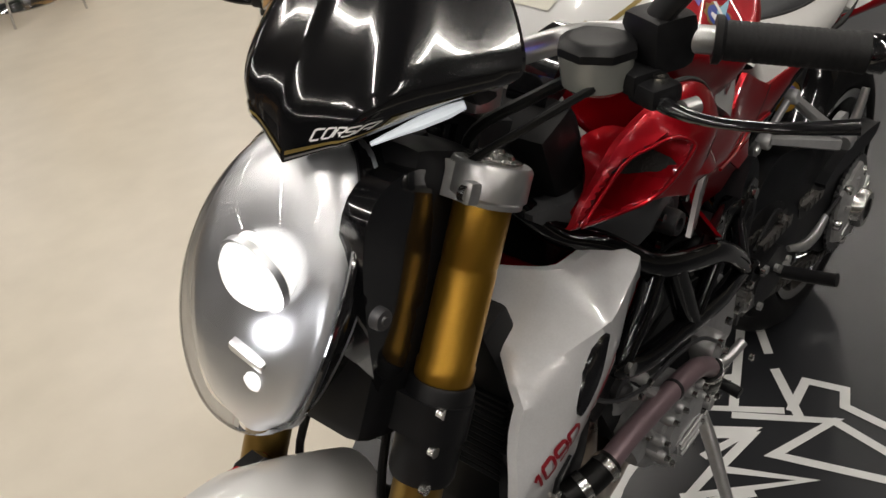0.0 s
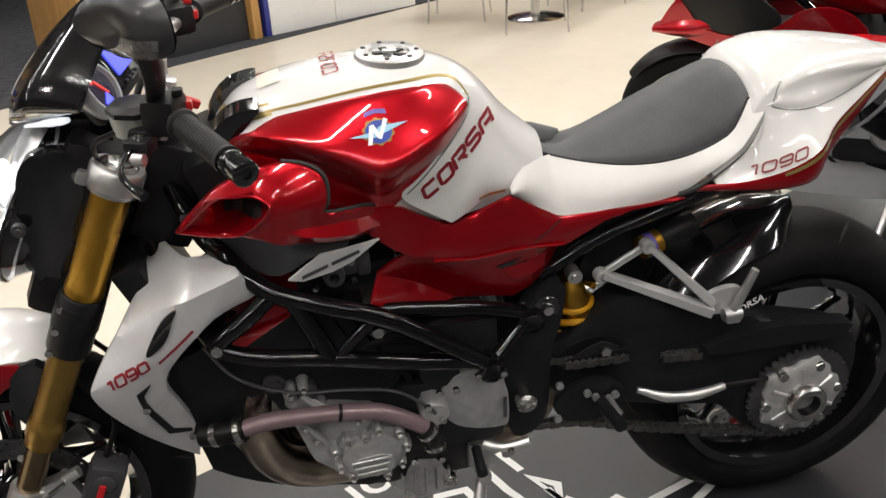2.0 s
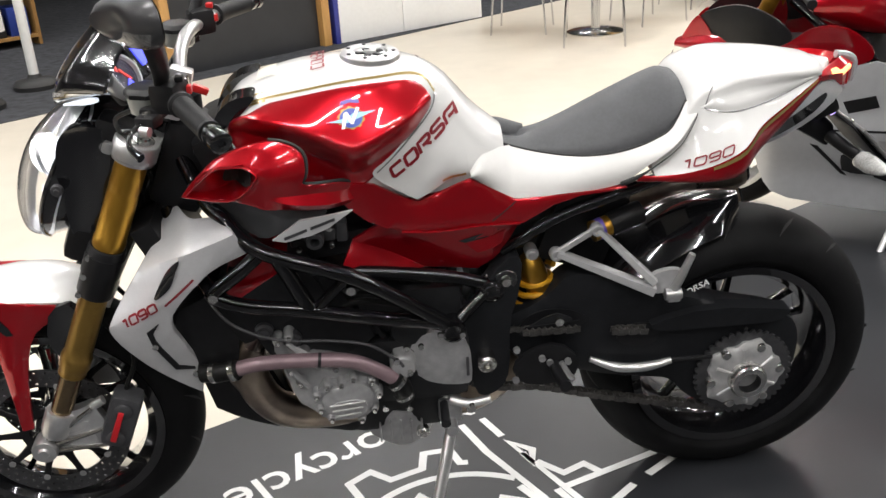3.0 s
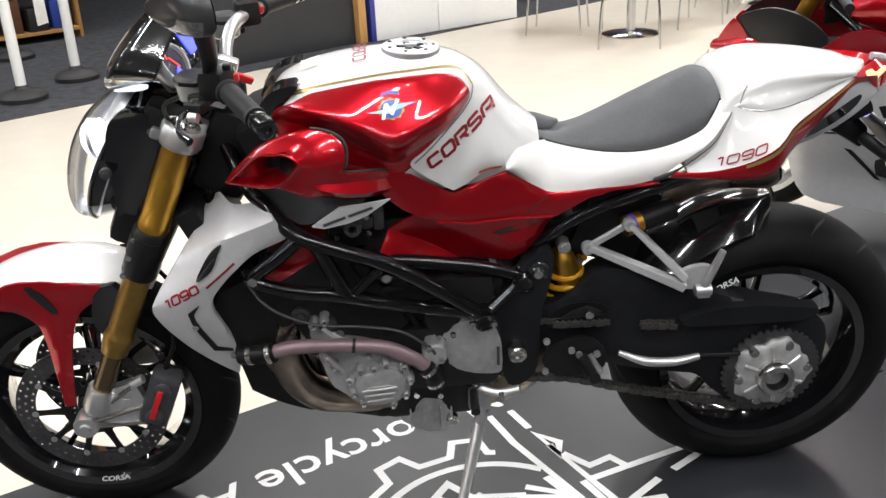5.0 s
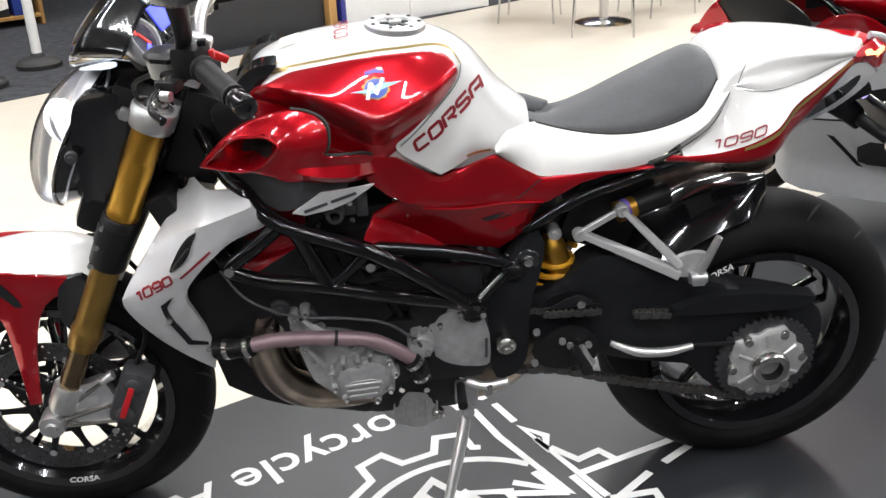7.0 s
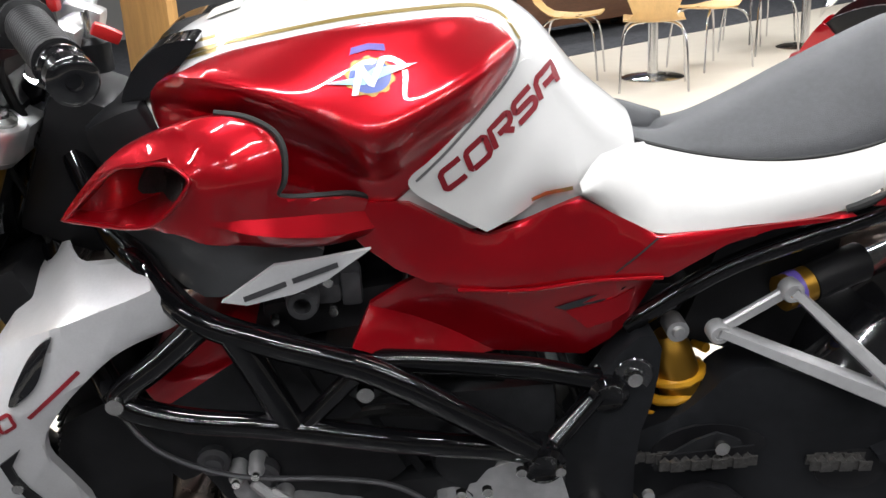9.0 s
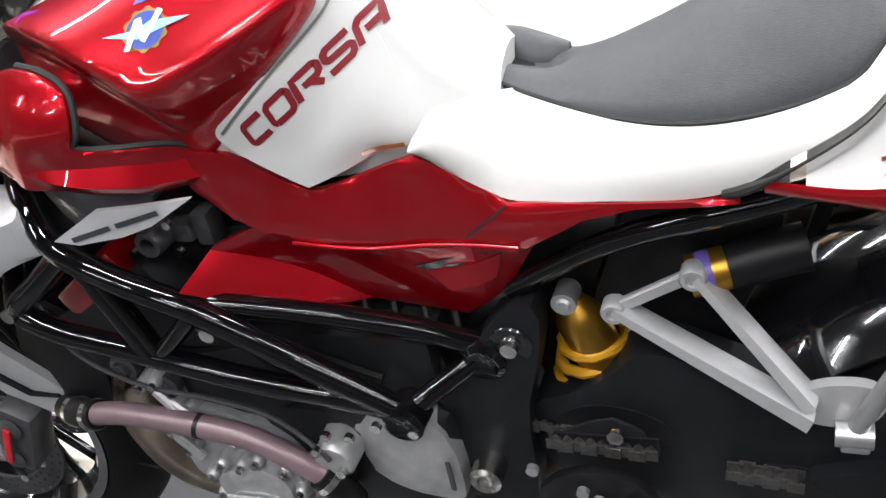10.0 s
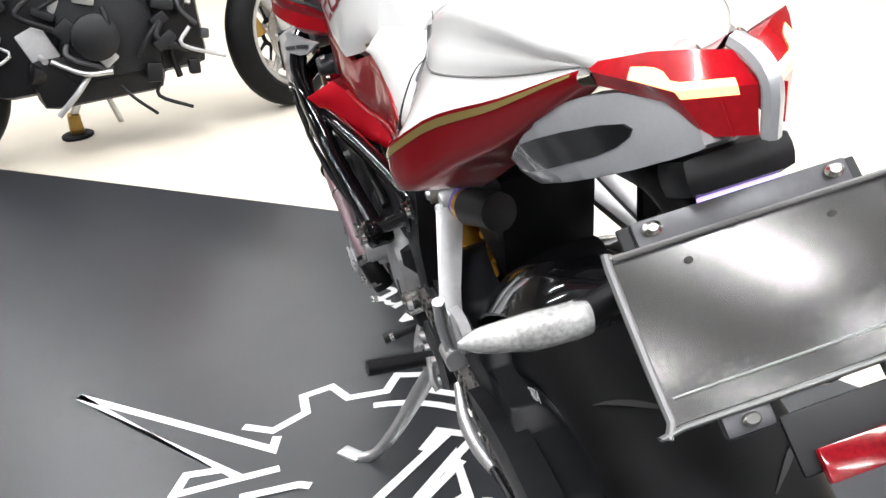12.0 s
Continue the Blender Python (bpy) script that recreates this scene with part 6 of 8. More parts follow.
sm = part("oil_sump", panel([(-0.071, 0.292), (-0.075, 0.224), (-0.026, 0.202), (0.03, 0.197), (0.067, 0.219), (0.061, 0.262), (0.013, 0.292)], lambda x, z: 0.100 + 0.012 * math.cos(38 * x), 0.20, 0.02, 1, lip=0.005), CAST_ALU, eng, "cast finned oil sump")
for k in range(5):
    part("fin", block((0.004, 0.010, 0.058 - 0.006 * abs(k - 2)), (-0.045 + 0.022 * k, -0.112, 0.243), 0.001), CAST_ALU, sm)
part("drain_bolt", lathe([(0, -0.010), (0.008, -0.010), (0.010, -0.006), (0.014, -0.004), (0.014, 0.01), (0, 0.01)], 14, "y", (0.045, -0.112, 0.232)), STEEL, sm)
part("sprocket_cover", panel([(0.026, 0.478), (0.062, 0.512), (0.120, 0.508), (0.148, 0.470), (0.152, 0.385), (0.140, 0.374), (0.080, 0.384), (0.036, 0.405), (0.026, 0.440)], lambda x, z: 0.152 + 0.05 * (0.09 - abs(x - 0.09)), 0.05, 0.03, 1, lip=0.008), CAST_ALU, eng, "smooth grey sprocket cover")
part("cover_bar", block((0.006, 0.003, 0.045), (0.141, -0.158, 0.425), 0.001), CAL_GREY, eng)
part("clutch_slave", join(lathe([(0, -0.02), (0.022, -0.02), (0.026, -0.014), (0.026, 0.03), (0, 0.03)], 20, "y", (0.012, -0.165, 0.455)), block((0.03, 0.04, 0.06), (0.008, -0.15, 0.45), 0.008)), CAST_ALU, eng)
for p in ((0.049, 0.506), (0.087, 0.528), (0.018, 0.361), (-0.030, 0.366), (0.143, 0.350), (0.020, 0.505), (0.000, 0.478), (0.004, 0.432), (0.024, 0.447), (0.130, 0.525)):
    bolt((p[0], -0.190, p[1]), 0.006, eng)
part("starter_case", lathe([(0, -0.06), (0.035, -0.06), (0.04, -0.05), (0.04, 0.05), (0, 0.05)], 20, "y", (0.03, -0.09, 0.52)), DARK_CAST, eng)
for x, z in ((-0.245, 0.560), (-0.195, 0.535)):
    part("cap_nut", lathe([(0, -0.012), (0.010, -0.012), (0.012, -0.006), (0.018, -0.004), (0.018, 0.01), (0, 0.01)], 14, "y", (x, -0.165, z)), CAL_GREY, eng)
for k in range(5):
    part("cooling_rib", block((0.012, 0.27, 0.07), (-0.10 + 0.016 * k, 0, 0.560 - 0.008 * k), 0.003, (0, -28, 0)), DARK_CAST, eng)
part("spark_lead_cover", block((0.16, 0.22, 0.05), (-0.10, 0, 0.70), 0.015, (0, -6, 0)), SATIN_BLACK, eng)
tb = part("throttle_body", join(lathe([(0.009, -0.02), (0.015, -0.02), (0.017, -0.012), (0.017, 0.03), (0.009, 0.03)], 20, "y", (-0.129, -0.150, 0.742), closed=True), block((0.060, 0.05, 0.024), (-0.12, -0.12, 0.740), 0.008), block((0.022, 0.03, 0.04), (-0.080, -0.125, 0.742), 0.006)), CAL_GREY, bike, "grey throttle body")
for dx, dz in ((-0.03, 0.02), (0.028, 0.018), (0.03, -0.016), (-0.03, -0.02)):
    bolt((-0.129 + dx, -0.160, 0.745 + dz), 0.005, tb)

# coolant pipe and hoses
cp = part("coolant_pipe", tube([(-0.312, -0.185, 0.492), (-0.26, -0.188, 0.503), (-0.18, -0.190, 0.502), (-0.09, -0.190, 0.490), (-0.035, -0.188, 0.458), (-0.004, -0.182, 0.428)], 0.0145, 16, 6), PINK_HOSE, bike, "mauve anodised coolant pipe")
part("hose", tube([(-0.372, -0.165, 0.478), (-0.34, -0.178, 0.485), (-0.300, -0.186, 0.494)], 0.0185, 16, 5), HOSE, cp, "black rubber hose")
part("hose", tube([(-0.010, -0.184, 0.434), (0.006, -0.180, 0.410), (0.012, -0.17, 0.375)], 0.0185, 16, 5), HOSE, cp, "black rubber hose")
for p, q in (((-0.352, -0.173, 0.482), (-0.342, -0.177, 0.485)), ((-0.315, -0.184, 0.490), (-0.305, -0.186, 0.493)), ((-0.006, -0.183, 0.428), (-0.001, -0.182, 0.420)), ((0.007, -0.176, 0.392), (0.009, -0.174, 0.384))):
    part("hose_clip", tube([p, q], 0.0205, 16, 1), STEEL, cp, "worm-drive hose clip")
part("pipe_band", tube([(-0.150, -0.1905, 0.4995), (-0.144, -0.1905, 0.4985)], 0.0152, 16, 1), SATIN_BLACK, cp)
part("clutch_line", tube([(-0.345, -0.150, 0.640), (-0.30, -0.175, 0.588), (-0.22, -0.180, 0.548), (-0.12, -0.178, 0.532), (-0.05, -0.180, 0.515), (0.0, -0.186, 0.478), (0.012, -0.188, 0.462)], 0.0032, 8, 6), CAL_GREY, bike, "braided clutch line")
for k, (z, dy) in enumerate(((0.58, 0.14), (0.545, 0.12), (0.63, 0.11))):
    part("wiring_loom", tube([(-0.30, -dy, z + 0.04), (-0.18, -dy - 0.01, z), (-0.05, -dy, z + 0.01), (0.08, -dy, z - 0.03)], 0.007, 8, 5), HOSE, bike)
for k in range(7):
    x = -0.06 + 0.035 * k
    part("cable", tube([(x, -0.07, 0.66 - 0.008 * k), (x + 0.02, -0.105, 0.61 - 0.010 * k), (x + 0.05, -0.115, 0.57 - 0.012 * k)], 0.0055, 8, 4), HOSE, bike)

# exhaust
for k, y in enumerate((-0.125, -0.045, 0.045, 0.125)):
    ex = part("exhaust_header", tube([(-0.285, y, 0.560), (-0.320, y, 0.520), (-0.315, y * 0.98, 0.440), (-0.262, y * 0.9, 0.365), (-0.18, y * 0.7, 0.318), (-0.06, y * 0.5 + 0.01, 0.300), (0.05, 0.02 + y * 0.3, 0.292)], 0.0225, 16, 7), TITAN, bike, "heat-stained exhaust header pipe")
    if k == 0:
        part("header_bend", tube([(-0.262, -0.118, 0.545), (-0.286, -0.122, 0.500), (-0.290, -0.124, 0.436), (-0.266, -0.120, 0.366), (-0.215, -0.105, 0.318), (-0.12, -0.085, 0.296), (-0.02, -0.05, 0.285)], [0.026, 0.033, 0.035, 0.035, 0.035, 0.035, 0.035], 18, 7), TITAN, ex, "heat-stained outer header bend")
    part("flange", tube([(-0.278, y, 0.566), (-0.290, y, 0.552)], 0.030, 16, 1), STEEL, ex)
part("exhaust_collector", tube([(-0.02, -0.02, 0.283), (0.12, -0.02, 0.268), (0.22, 0.0, 0.295), (0.30, 0.05, 0.36)], [0.055, 0.060, 0.055, 0.04], 18, 6, 0.8), TITAN, bike, "stained exhaust collector box")
part("belly_pan", block((0.16, 0.22, 0.05), (-0.16, 0, 0.285), 0.02, (0, 14, 0)), SATIN_BLACK, bike)
part("link_pipe", tube([(0.25, 0.06, 0.38), (0.32, 0.11, 0.45), (0.39, 0.145, 0.525), (0.46, 0.15, 0.575), (0.54, 0.15, 0.608)], 0.026, 16, 6), TITAN, bike, "stained steel exhaust link pipe")
for dz, dy in ((0.0, 0.0), (-0.078, 0.01)):
    si = part("silencer", tube([(0.46, 0.150 + dy, 0.575 + dz), (0.52, 0.150 + dy, 0.605 + dz), (0.66, 0.150 + dy, 0.635 + dz), (0.77, 0.148 + dy, 0.655 + dz), (0.80, 0.148 + dy, 0.660 + dz)], [0.026, 0.040, 0.042, 0.042, 0.036], 20, 6), TITAN, bike, "brushed steel silencer")
    part("tip", tube([(0.79, 0.148 + dy, 0.658 + dz), (0.808, 0.148 + dy, 0.661 + dz)], 0.030, 18, 1), SATIN_BLACK, si)
part("silencer_strap", block((0.02, 0.10, 0.20), (0.515, 0.150, 0.585), 0.006, (0, 14, 0)), SATIN_BLACK, bike)

# seat and tail -----------------------------------------------------------------------
QX = [0.226, 0.262, 0.310, 0.365, 0.420, 0.475, 0.520, 0.548, 0.574]
QZ = [0.864, 0.854, 0.858, 0.878, 0.904, 0.930, 0.951, 0.959, 0.950]
QW = [0.036, 0.048, 0.064, 0.087, 0.104, 0.108, 0.104, 0.098, 0.084]
QS = [0.010, 0.010, 0.023, 0.045, 0.066, 0.082, 0.089, 0.080, 0.024]



def seat_ring(x):
    z, w, sag = lerp_curve(x, QX, QZ), lerp_curve(x, QX, QW), lerp_curve(x, QX, QS)
    f = smoothstep(0.31, 0.226, x)
    top = []
    for t in (-1 + k / 8 for k in range(17)):
        dip = f * math.exp(-((w * t - 0.002) / 0.015) ** 2)
        top.append(Vector((x + 0.034 * dip, w * t, z - sag * abs(t) ** 2.2 - 0.018 * dip)))
    return top + [Vector((x, w * 0.97, z - sag - 0.03)), Vector((x, -w * 0.97, z - sag - 0.03))]


pad = part("seat_pad", rings(bmesh.new(), [seat_ring(0.226 + 0.348 * i / 36) for i in range(37)]), SEAT, bike, "dark grey grained vinyl rider's seat", 60)


def tongue_ring(t):
    """A raised wedge at the front of the pad that runs up the tank."""
    x = 0.218 + 0.070 * t
    w, h = lerp_curve(t, [0, 0.3, 0.7, 1], [0.010, 0.024, 0.022, 0.008]), lerp_curve(t, [0, 0.3, 0.7, 1], [0.010, 0.014, 0.008, 0.001])
    z = lerp_curve(t, [0, 0.3, 0.7, 1], [0.868, 0.860, 0.856, 0.856])
    return [Vector((x, 0.030 + w * u, z + h * (1 - abs(u) ** 2.5) - 0.012 * abs(u) ** 3)) for u in (-1, -0.85, -0.6, -0.3, 0, 0.3, 0.6, 0.85, 1)] + [Vector((x, 0.030 + w * 0.9, z - 0.02)), Vector((x, 0.030 - w * 0.9, z - 0.02))]


part("seat_tongue", rings(bmesh.new(), [tongue_ring(i / 10) for i in range(11)]), SEAT, pad, "pointed grey tongue at the seat's front", 50)


def seat_edge(x, s):
    z, w, sag = lerp_curve(x, QX, QZ), lerp_curve(x, QX, QW), lerp_curve(x, QX, QS)
    return Vector((x, s * w, z - sag))


for s in (-1, 1):
    part("seat_piping", tube([seat_edge(0.228 + 0.345 * k / 22, s) + Vector((0, 0.001 * s, -0.001)) for k in range(23)], 0.0024, 6, 2), SEAM, pad)


# white seat skirt: from the piping down to the red line and round the back of the pad
SKX = [0.165, 0.205, 0.250, 0.330, 0.440, 0.495, 0.545, 0.573, 0.605]
SKZ = [0.818, 0.790, 0.766, 0.771, 0.784, 0.821, 0.858, 0.893, 0.935]
SKY = [0.112, 0.112, 0.112, 0.122, 0.130, 0.136, 0.136, 0.126, 0.108]


def skirt_row(x, s, n=8):
    top = seat_edge(max(0.2, min(0.574, x)), s)
    top.x = x
    if x < 0.24:
        top.z = min(top.z, lerp_curve(x, [0.165, 0.19, 0.215, 0.24], [0.828, 0.858, 0.872, 0.870]))
        top.y = s * lerp_curve(x, [0.165, 0.19, 0.215, 0.24], [0.108, 0.096, 0.078, 0.056])
    low = Vector((x, s * lerp_curve(x, SKX, SKY), lerp_curve(x, SKX, SKZ)))
    row = []
    for k in range(n + 1):
        t = k / n
        p = top.lerp(low, t)
        p.y += s * lerp_curve(x, [0.4, 0.5, 0.58], [0.012, 0.008, 0.003]) * math.sin(math.pi * t)
        row.append(p)
    row.append(low + Vector((0, -s * 0.014, -0.004)))
    return row


for s in (-1, 1):
    part("seat_skirt", rings(bmesh.new(), [skirt_row(0.165 + 0.419 * i / 34, s) for i in range(35)], closed=False, cap=False), SEAT_WHITE, pad, "white vinyl side of the seat", 60)

# tail cowl
CX = [0.470, 0.540, 0.590, 0.627, 0.660, 0.695, 0.762, 0.836, 0.860, 0.880]
CTOP = [0.810, 0.868, 0.952, 0.968, 0.974, 0.975, 0.971, 0.960, 0.956, 0.952]
CLOW = [0.795, 0.803, 0.820, 0.838, 0.857, 0.881, 0.903, 0.932, 0.938, 0.941]
CWB = [0.130, 0.157, 0.176, 0.184, 0.180, 0.150, 0.106, 0.064, 0.042, 0.014]
CWT = [0.115, 0.115, 0.112, 0.110, 0.106, 0.100, 0.084, 0.060, 0.040, 0.013]



def tail_half(x, t):
    """t from the lower edge (0) to the centre line on top (1): returns |y| and z."""
    zt, zl = lerp_curve(x, CX, CTOP), lerp_curve(x, CX, CLOW)
    wb, wt = lerp_curve(x, CX, CWB), lerp_curve(x, CX, CWT)
    if t < 0.55:
        k = t / 0.55
        z = zl + (zt - 0.022 - zl) * k
        return wb + (wt - wb) * k - 0.006 * math.sin(math.pi * k), z
    k = (t - 0.55) / 0.45
    a = k * math.pi / 2
    return wt * math.cos(a) ** 0.75, zt - 0.022 + 0.022 * math.sin(a)


def tail_y(x, z):
    zt, zl = lerp_curve(x, CX, CTOP), lerp_curve(x, CX, CLOW)
    k = max(0.0, min(1.0, (z - zl) / max(0.02, zt - 0.022 - zl)))
    return lerp_curve(x, CX, CWB) * (1 - k) + lerp_curve(x, CX, CWT) * k - 0.006 * math.sin(math.pi * k)


def tail_ring(x):
    half = [tail_half(x, k / 20) for k in range(21)]
    left = [Vector((x, -y, z)) for y, z in half]
    return left + [Vector((v.x, -v.y, v.z)) for v in reversed(left[:-1])]


tail = part("tail_cowl", rings(bmesh.new(), [tail_ring(0.506 + 0.374 * i / 40) for i in range(41)], cap=True), WHITE, bike, "pearl white tail cowl with a red underside", 50)
# pillion pad: a padded cover over the upper half of the tail, down to its seam
LX = [0.600, 0.630, 0.665, 0.715, 0.765, 0.805, 0.845]
LZ = [0.916, 0.911, 0.912, 0.916, 0.923, 0.931, 0.940]


def lid_ring(x):
    zs, zt = lerp_curve(x, LX, LZ), lerp_curve(x, CX, CTOP)
    half = []
    for q in range(15):
        z = zs + (zt - 0.022 - zs) * min(1.0, q / 6)
        if q <= 6:
            y = tail_y(x, z)
        else:
            a = (q - 6) / 8 * math.pi / 2
            y, z = lerp_curve(x, CX, CWT) * math.cos(a) ** 0.75, zt - 0.022 + 0.022 * math.sin(a)
        rim = min(1.0, (x - 0.584) / 0.010, (0.852 - x) / 0.02) if q else 0.0
        out = 0.0045 * max(0.0, rim) ** 0.5 * min(1.0, 0.4 + q / 4) - 0.0005
        fold = 0.003 * math.exp(-((q - 4) / 1.3) ** 2) * smoothstep(0.60, 0.66, x)
        half.append(Vector((x + 0.016 * smoothstep(0, 5, q) * smoothstep(0.70, 0.584, x), -(y + out - fold), z + out * (0.3 if q < 6 else 0.9))))
    return half + [Vector((v.x, -v.y, v.z)) for v in reversed(half[:-1])]


part("pillion_pad", rings(bmesh.new(), [lid_ring(0.584 + 0.268 * i / 36) for i in range(37)], closed=False, cap=False), WHITE, tail, "white pillion seat cover", 60)
for s in (-1, 1):
    seam = [Vector((x, s * (tail_y(x, z) + 0.0006), z)) for x, z in zip(LX, LZ)]
    front = [Vector((x, s * (tail_y(x, z) + 0.0006), z)) for x, z in ((0.612, 0.955), (0.607, 0.942), (0.603, 0.932), (0.599, 0.922))]
    part("seam", tube(front + seam, [0.0008, 0.0009, 0.0010, 0.0011] + [0.0012] * 5 + [0.0009, 0.0006], 6, 4), GREY_LINE, tail)
    gap = [(0.586, 0.118, 0.908), (0.573, 0.134, 0.892), (0.545, 0.147, 0.856), (0.495, 0.148, 0.818), (0.462, 0.142, 0.797), (0.444, 0.134, 0.787)]
    part("seat_gap", tube([(x, s * y, z) for x, y, z in gap], [0.0006, 0.0007, 0.0009, 0.0016, 0.0050, 0.004], 8, 6), SEAM, tail, "dark gap between seat and tail")


def tail_word(u, v):
    x, z = 0.546 + u * 0.83, 0.813 + u * 0.35 + v * 0.80
    return Vector((x, -(tail_y(x, z) + 0.0052), z))


part("lettering", stroke_word("1090", 0.106, 0.0145, 0.0033, tail_word, 0.4), DECAL_RED, tail, "dark red number")


def red_edge(x, s, n=8):
    """An upright red strip under the white edge, then the underside turning in."""
    top = Vector((x, s * (lerp_curve(x, CX, CWB) + 0.001), lerp_curve(x, CX, CLOW) + 0.004))
    h = lerp_curve(x, [0.475, 0.54, 0.60, 0.66, 0.72, 0.78, 0.84], [0.012, 0.015, 0.032, 0.050, 0.046, 0.030, 0.012])
    w = lerp_curve(x, [0.475, 0.54, 0.60, 0.66, 0.72, 0.78, 0.84], [0.012, 0.030, 0.055, 0.075, 0.060, 0.038, 0.014])
    row = []
    for k in range(n + 1):
        t = k / n
        b = max(0.0, t - 0.5) * 2
        row.append(top + Vector((0, s * (0.003 * math.sin(math.pi * min(1.0, t * 2)) - w * b ** 1.3), -h * min(1.0, t * 2) - 0.25 * w * b)))
    return row


for s in (-1, 1):
    re = part("tail_flank", rings(bmesh.new(), [red_edge(0.475 + 0.365 * i / 24, s) for i in range(25)], closed=False, cap=False), RED, tail, "candy red tail underside", 60)
    rows = []
    for i in range(17):
        x = 0.60 + 0.235 * i / 16
        p = red_edge(x, s)
        rows.append([p[0].lerp(p[1], 0.30) + Vector((0, s * 0.0014, 0.0)), p[0].lerp(p[1], 0.95) + Vector((0, s * 0.0016, 0))])
    part("gold_stripe", rings(bmesh.new(), rows, closed=False, cap=False), GOLD_LINE, re)
    def rear_y(x, z):
        return -3.3925 + 4.5763 * x + 4.0066 * z - 0.5306 * x * x - 4.7940 * x * z
    pn = panel([(0.680, 0.797), (0.700, 0.830), (0.738, 0.868), (0.790, 0.897), (0.847, 0.920), (0.891, 0.915), (0.918, 0.896), (0.924, 0.887), (0.885, 0.868), (0.820, 0.842), (0.760, 0.820), (0.715, 0.802)], rear_y, 0.016, 0.014, 1, lip=0.006)
    tp = part("tail_side_grille", pn if s < 0 else mirrored(pn), SILVER_PAINT, tail, "silver tail side panel with a dark slot")
    sl = panel([(0.718, 0.822), (0.742, 0.854), (0.80, 0.880), (0.862, 0.899), (0.874, 0.892), (0.855, 0.874), (0.80, 0.851), (0.748, 0.829)], lambda x, z: rear_y(x, z) + 0.0015, 0.004, 0.02, 1, lip=0)
    part("slot", sl if s < 0 else mirrored(sl), GLOSS_BLACK, tp, "dark slot")
part("under_tray", block((0.20, 0.10, 0.03), (0.70, 0.005, 0.825), 0.01, (0, -20, 0)), SATIN_BLACK, bike)

# tail lamp: two red wings with a grey rib between them
LAMP_MID = 0.024


def lamp_wing(s):
    def row(*pts):
        got = [Vector((x, LAMP_MID + s * (LAMP_MID - y), z)) for x, y, z in pts]
        return [a.lerp(b, k / 4) for a, b in zip(got, got[1:]) for k in range(4)] + got[-1:]
    upper = row((0.839, -0.059, 0.941), (0.878, -0.024, 0.949), (0.900, -0.004, 0.950), (0.918, 0.017, 0.948))
    fold = row((0.848, -0.056, 0.936), (0.882, -0.037, 0.931), (0.906, -0.022, 0.926), (0.946, 0.017, 0.931))
    lower = row((0.845, -0.052, 0.924), (0.891, -0.021, 0.914), (0.918, -0.006, 0.892), (0.944, 0.017, 0.895))
    back = row((0.836, -0.030, 0.930), (0.850, -0.010, 0.928), (0.870, 0.000, 0.915), (0.890, 0.017, 0.915))
    lens = part("tail_lamp", rings(bmesh.new(), [list(r) for r in zip(upper, fold, lower, back)]), LAMP_RED, bike, "red tail lamp lens, lit", 20)
    strip = []
    for k in range(3, 12):
        up, down = (0.50, 0.62) if k < 6 else ((0.42, 0.30) if k < 7 else (0.22, 0.18))
        push = Vector((0.0012, s * -0.0006, 0.0006))
        strip.append([fold[k].lerp(upper[k], up) + push, fold[k] + push, fold[k].lerp(lower[k], down) + push])
    part("light_band", rings(bmesh.new(), strip, closed=False, cap=False), TAIL_GLOW, lens, "glowing orange light band", 20)
    for i in range(3):
        a, b = fold[10 + i // 2].lerp(lower[10 + i // 2], 0.25), lower[10 + i // 2]
        part("reflector_rib", tube([a + Vector((-0.010 * i + 0.001, 0, 0)), b + Vector((-0.010 * i + 0.001, 0, 0))], 0.0012, 6, 1), LAMP_RED, lens)


for s in (1, -1):
    lamp_wing(s)
part("lamp_rib", tube([(0.910, LAMP_MID, 0.950), (0.935, LAMP_MID, 0.945), (0.951, LAMP_MID, 0.930), (0.946, LAMP_MID, 0.893)], [0.008, 0.008, 0.0075, 0.007], 8, 4), SILVER_PAINT, bike, "grey rib between the tail lamps")

# number plate carrier
pc = part("plate_carrier", tube([(0.78, 0.005, 0.850), (0.83, 0.01, 0.842), (0.875, 0.012, 0.815), (0.915, 0.014, 0.785)], [0.040, 0.036, 0.032, 0.028], 12, 5, 0.5), SATIN_BLACK, bike, "black plate carrier arm")
PM = Matrix.Translation((0.967, 0.016, 0.782)) @ pose(0, 0, 0, 0, -43, 0) @ Matrix.Diagonal((1, 1, 0.71, 1))


def on_plate(bm):
    """Built in the plate's own plane: x out of the plate, y across, z up."""
    bmesh.ops.transform(bm, matrix=PM, verts=bm.verts[:])
    return bm


np_ = part("number_plate", on_plate(block((0.003, 0.222, 0.176), (0.003, 0, 0), 0.0012)), PLATE_METAL, bike, "plain grey metal plate, bare of figures")
frame_pts = [(0.006, y, z) for y, z in ((-0.108, 0.085), (0.108, 0.085), (0.112, 0.078), (0.112, -0.078), (0.106, -0.086), (-0.106, -0.086), (-0.112, -0.078), (-0.112, 0.078), (-0.108, 0.085))]
part("plate_frame", on_plate(tube(frame_pts, 0.0035, 8, 3)), GREY_LINE, np_, "dark raised plate rim")
part("plate_back", on_plate(block((0.004, 0.190, 0.205), (-0.003, 0, 0.012), 0.002)), SATIN_BLACK, np_)
part("plate_hanger", on_plate(block((0.004, 0.170, 0.030), (0.001, 0, 0.100), 0.002)), CAL_GREY, np_)
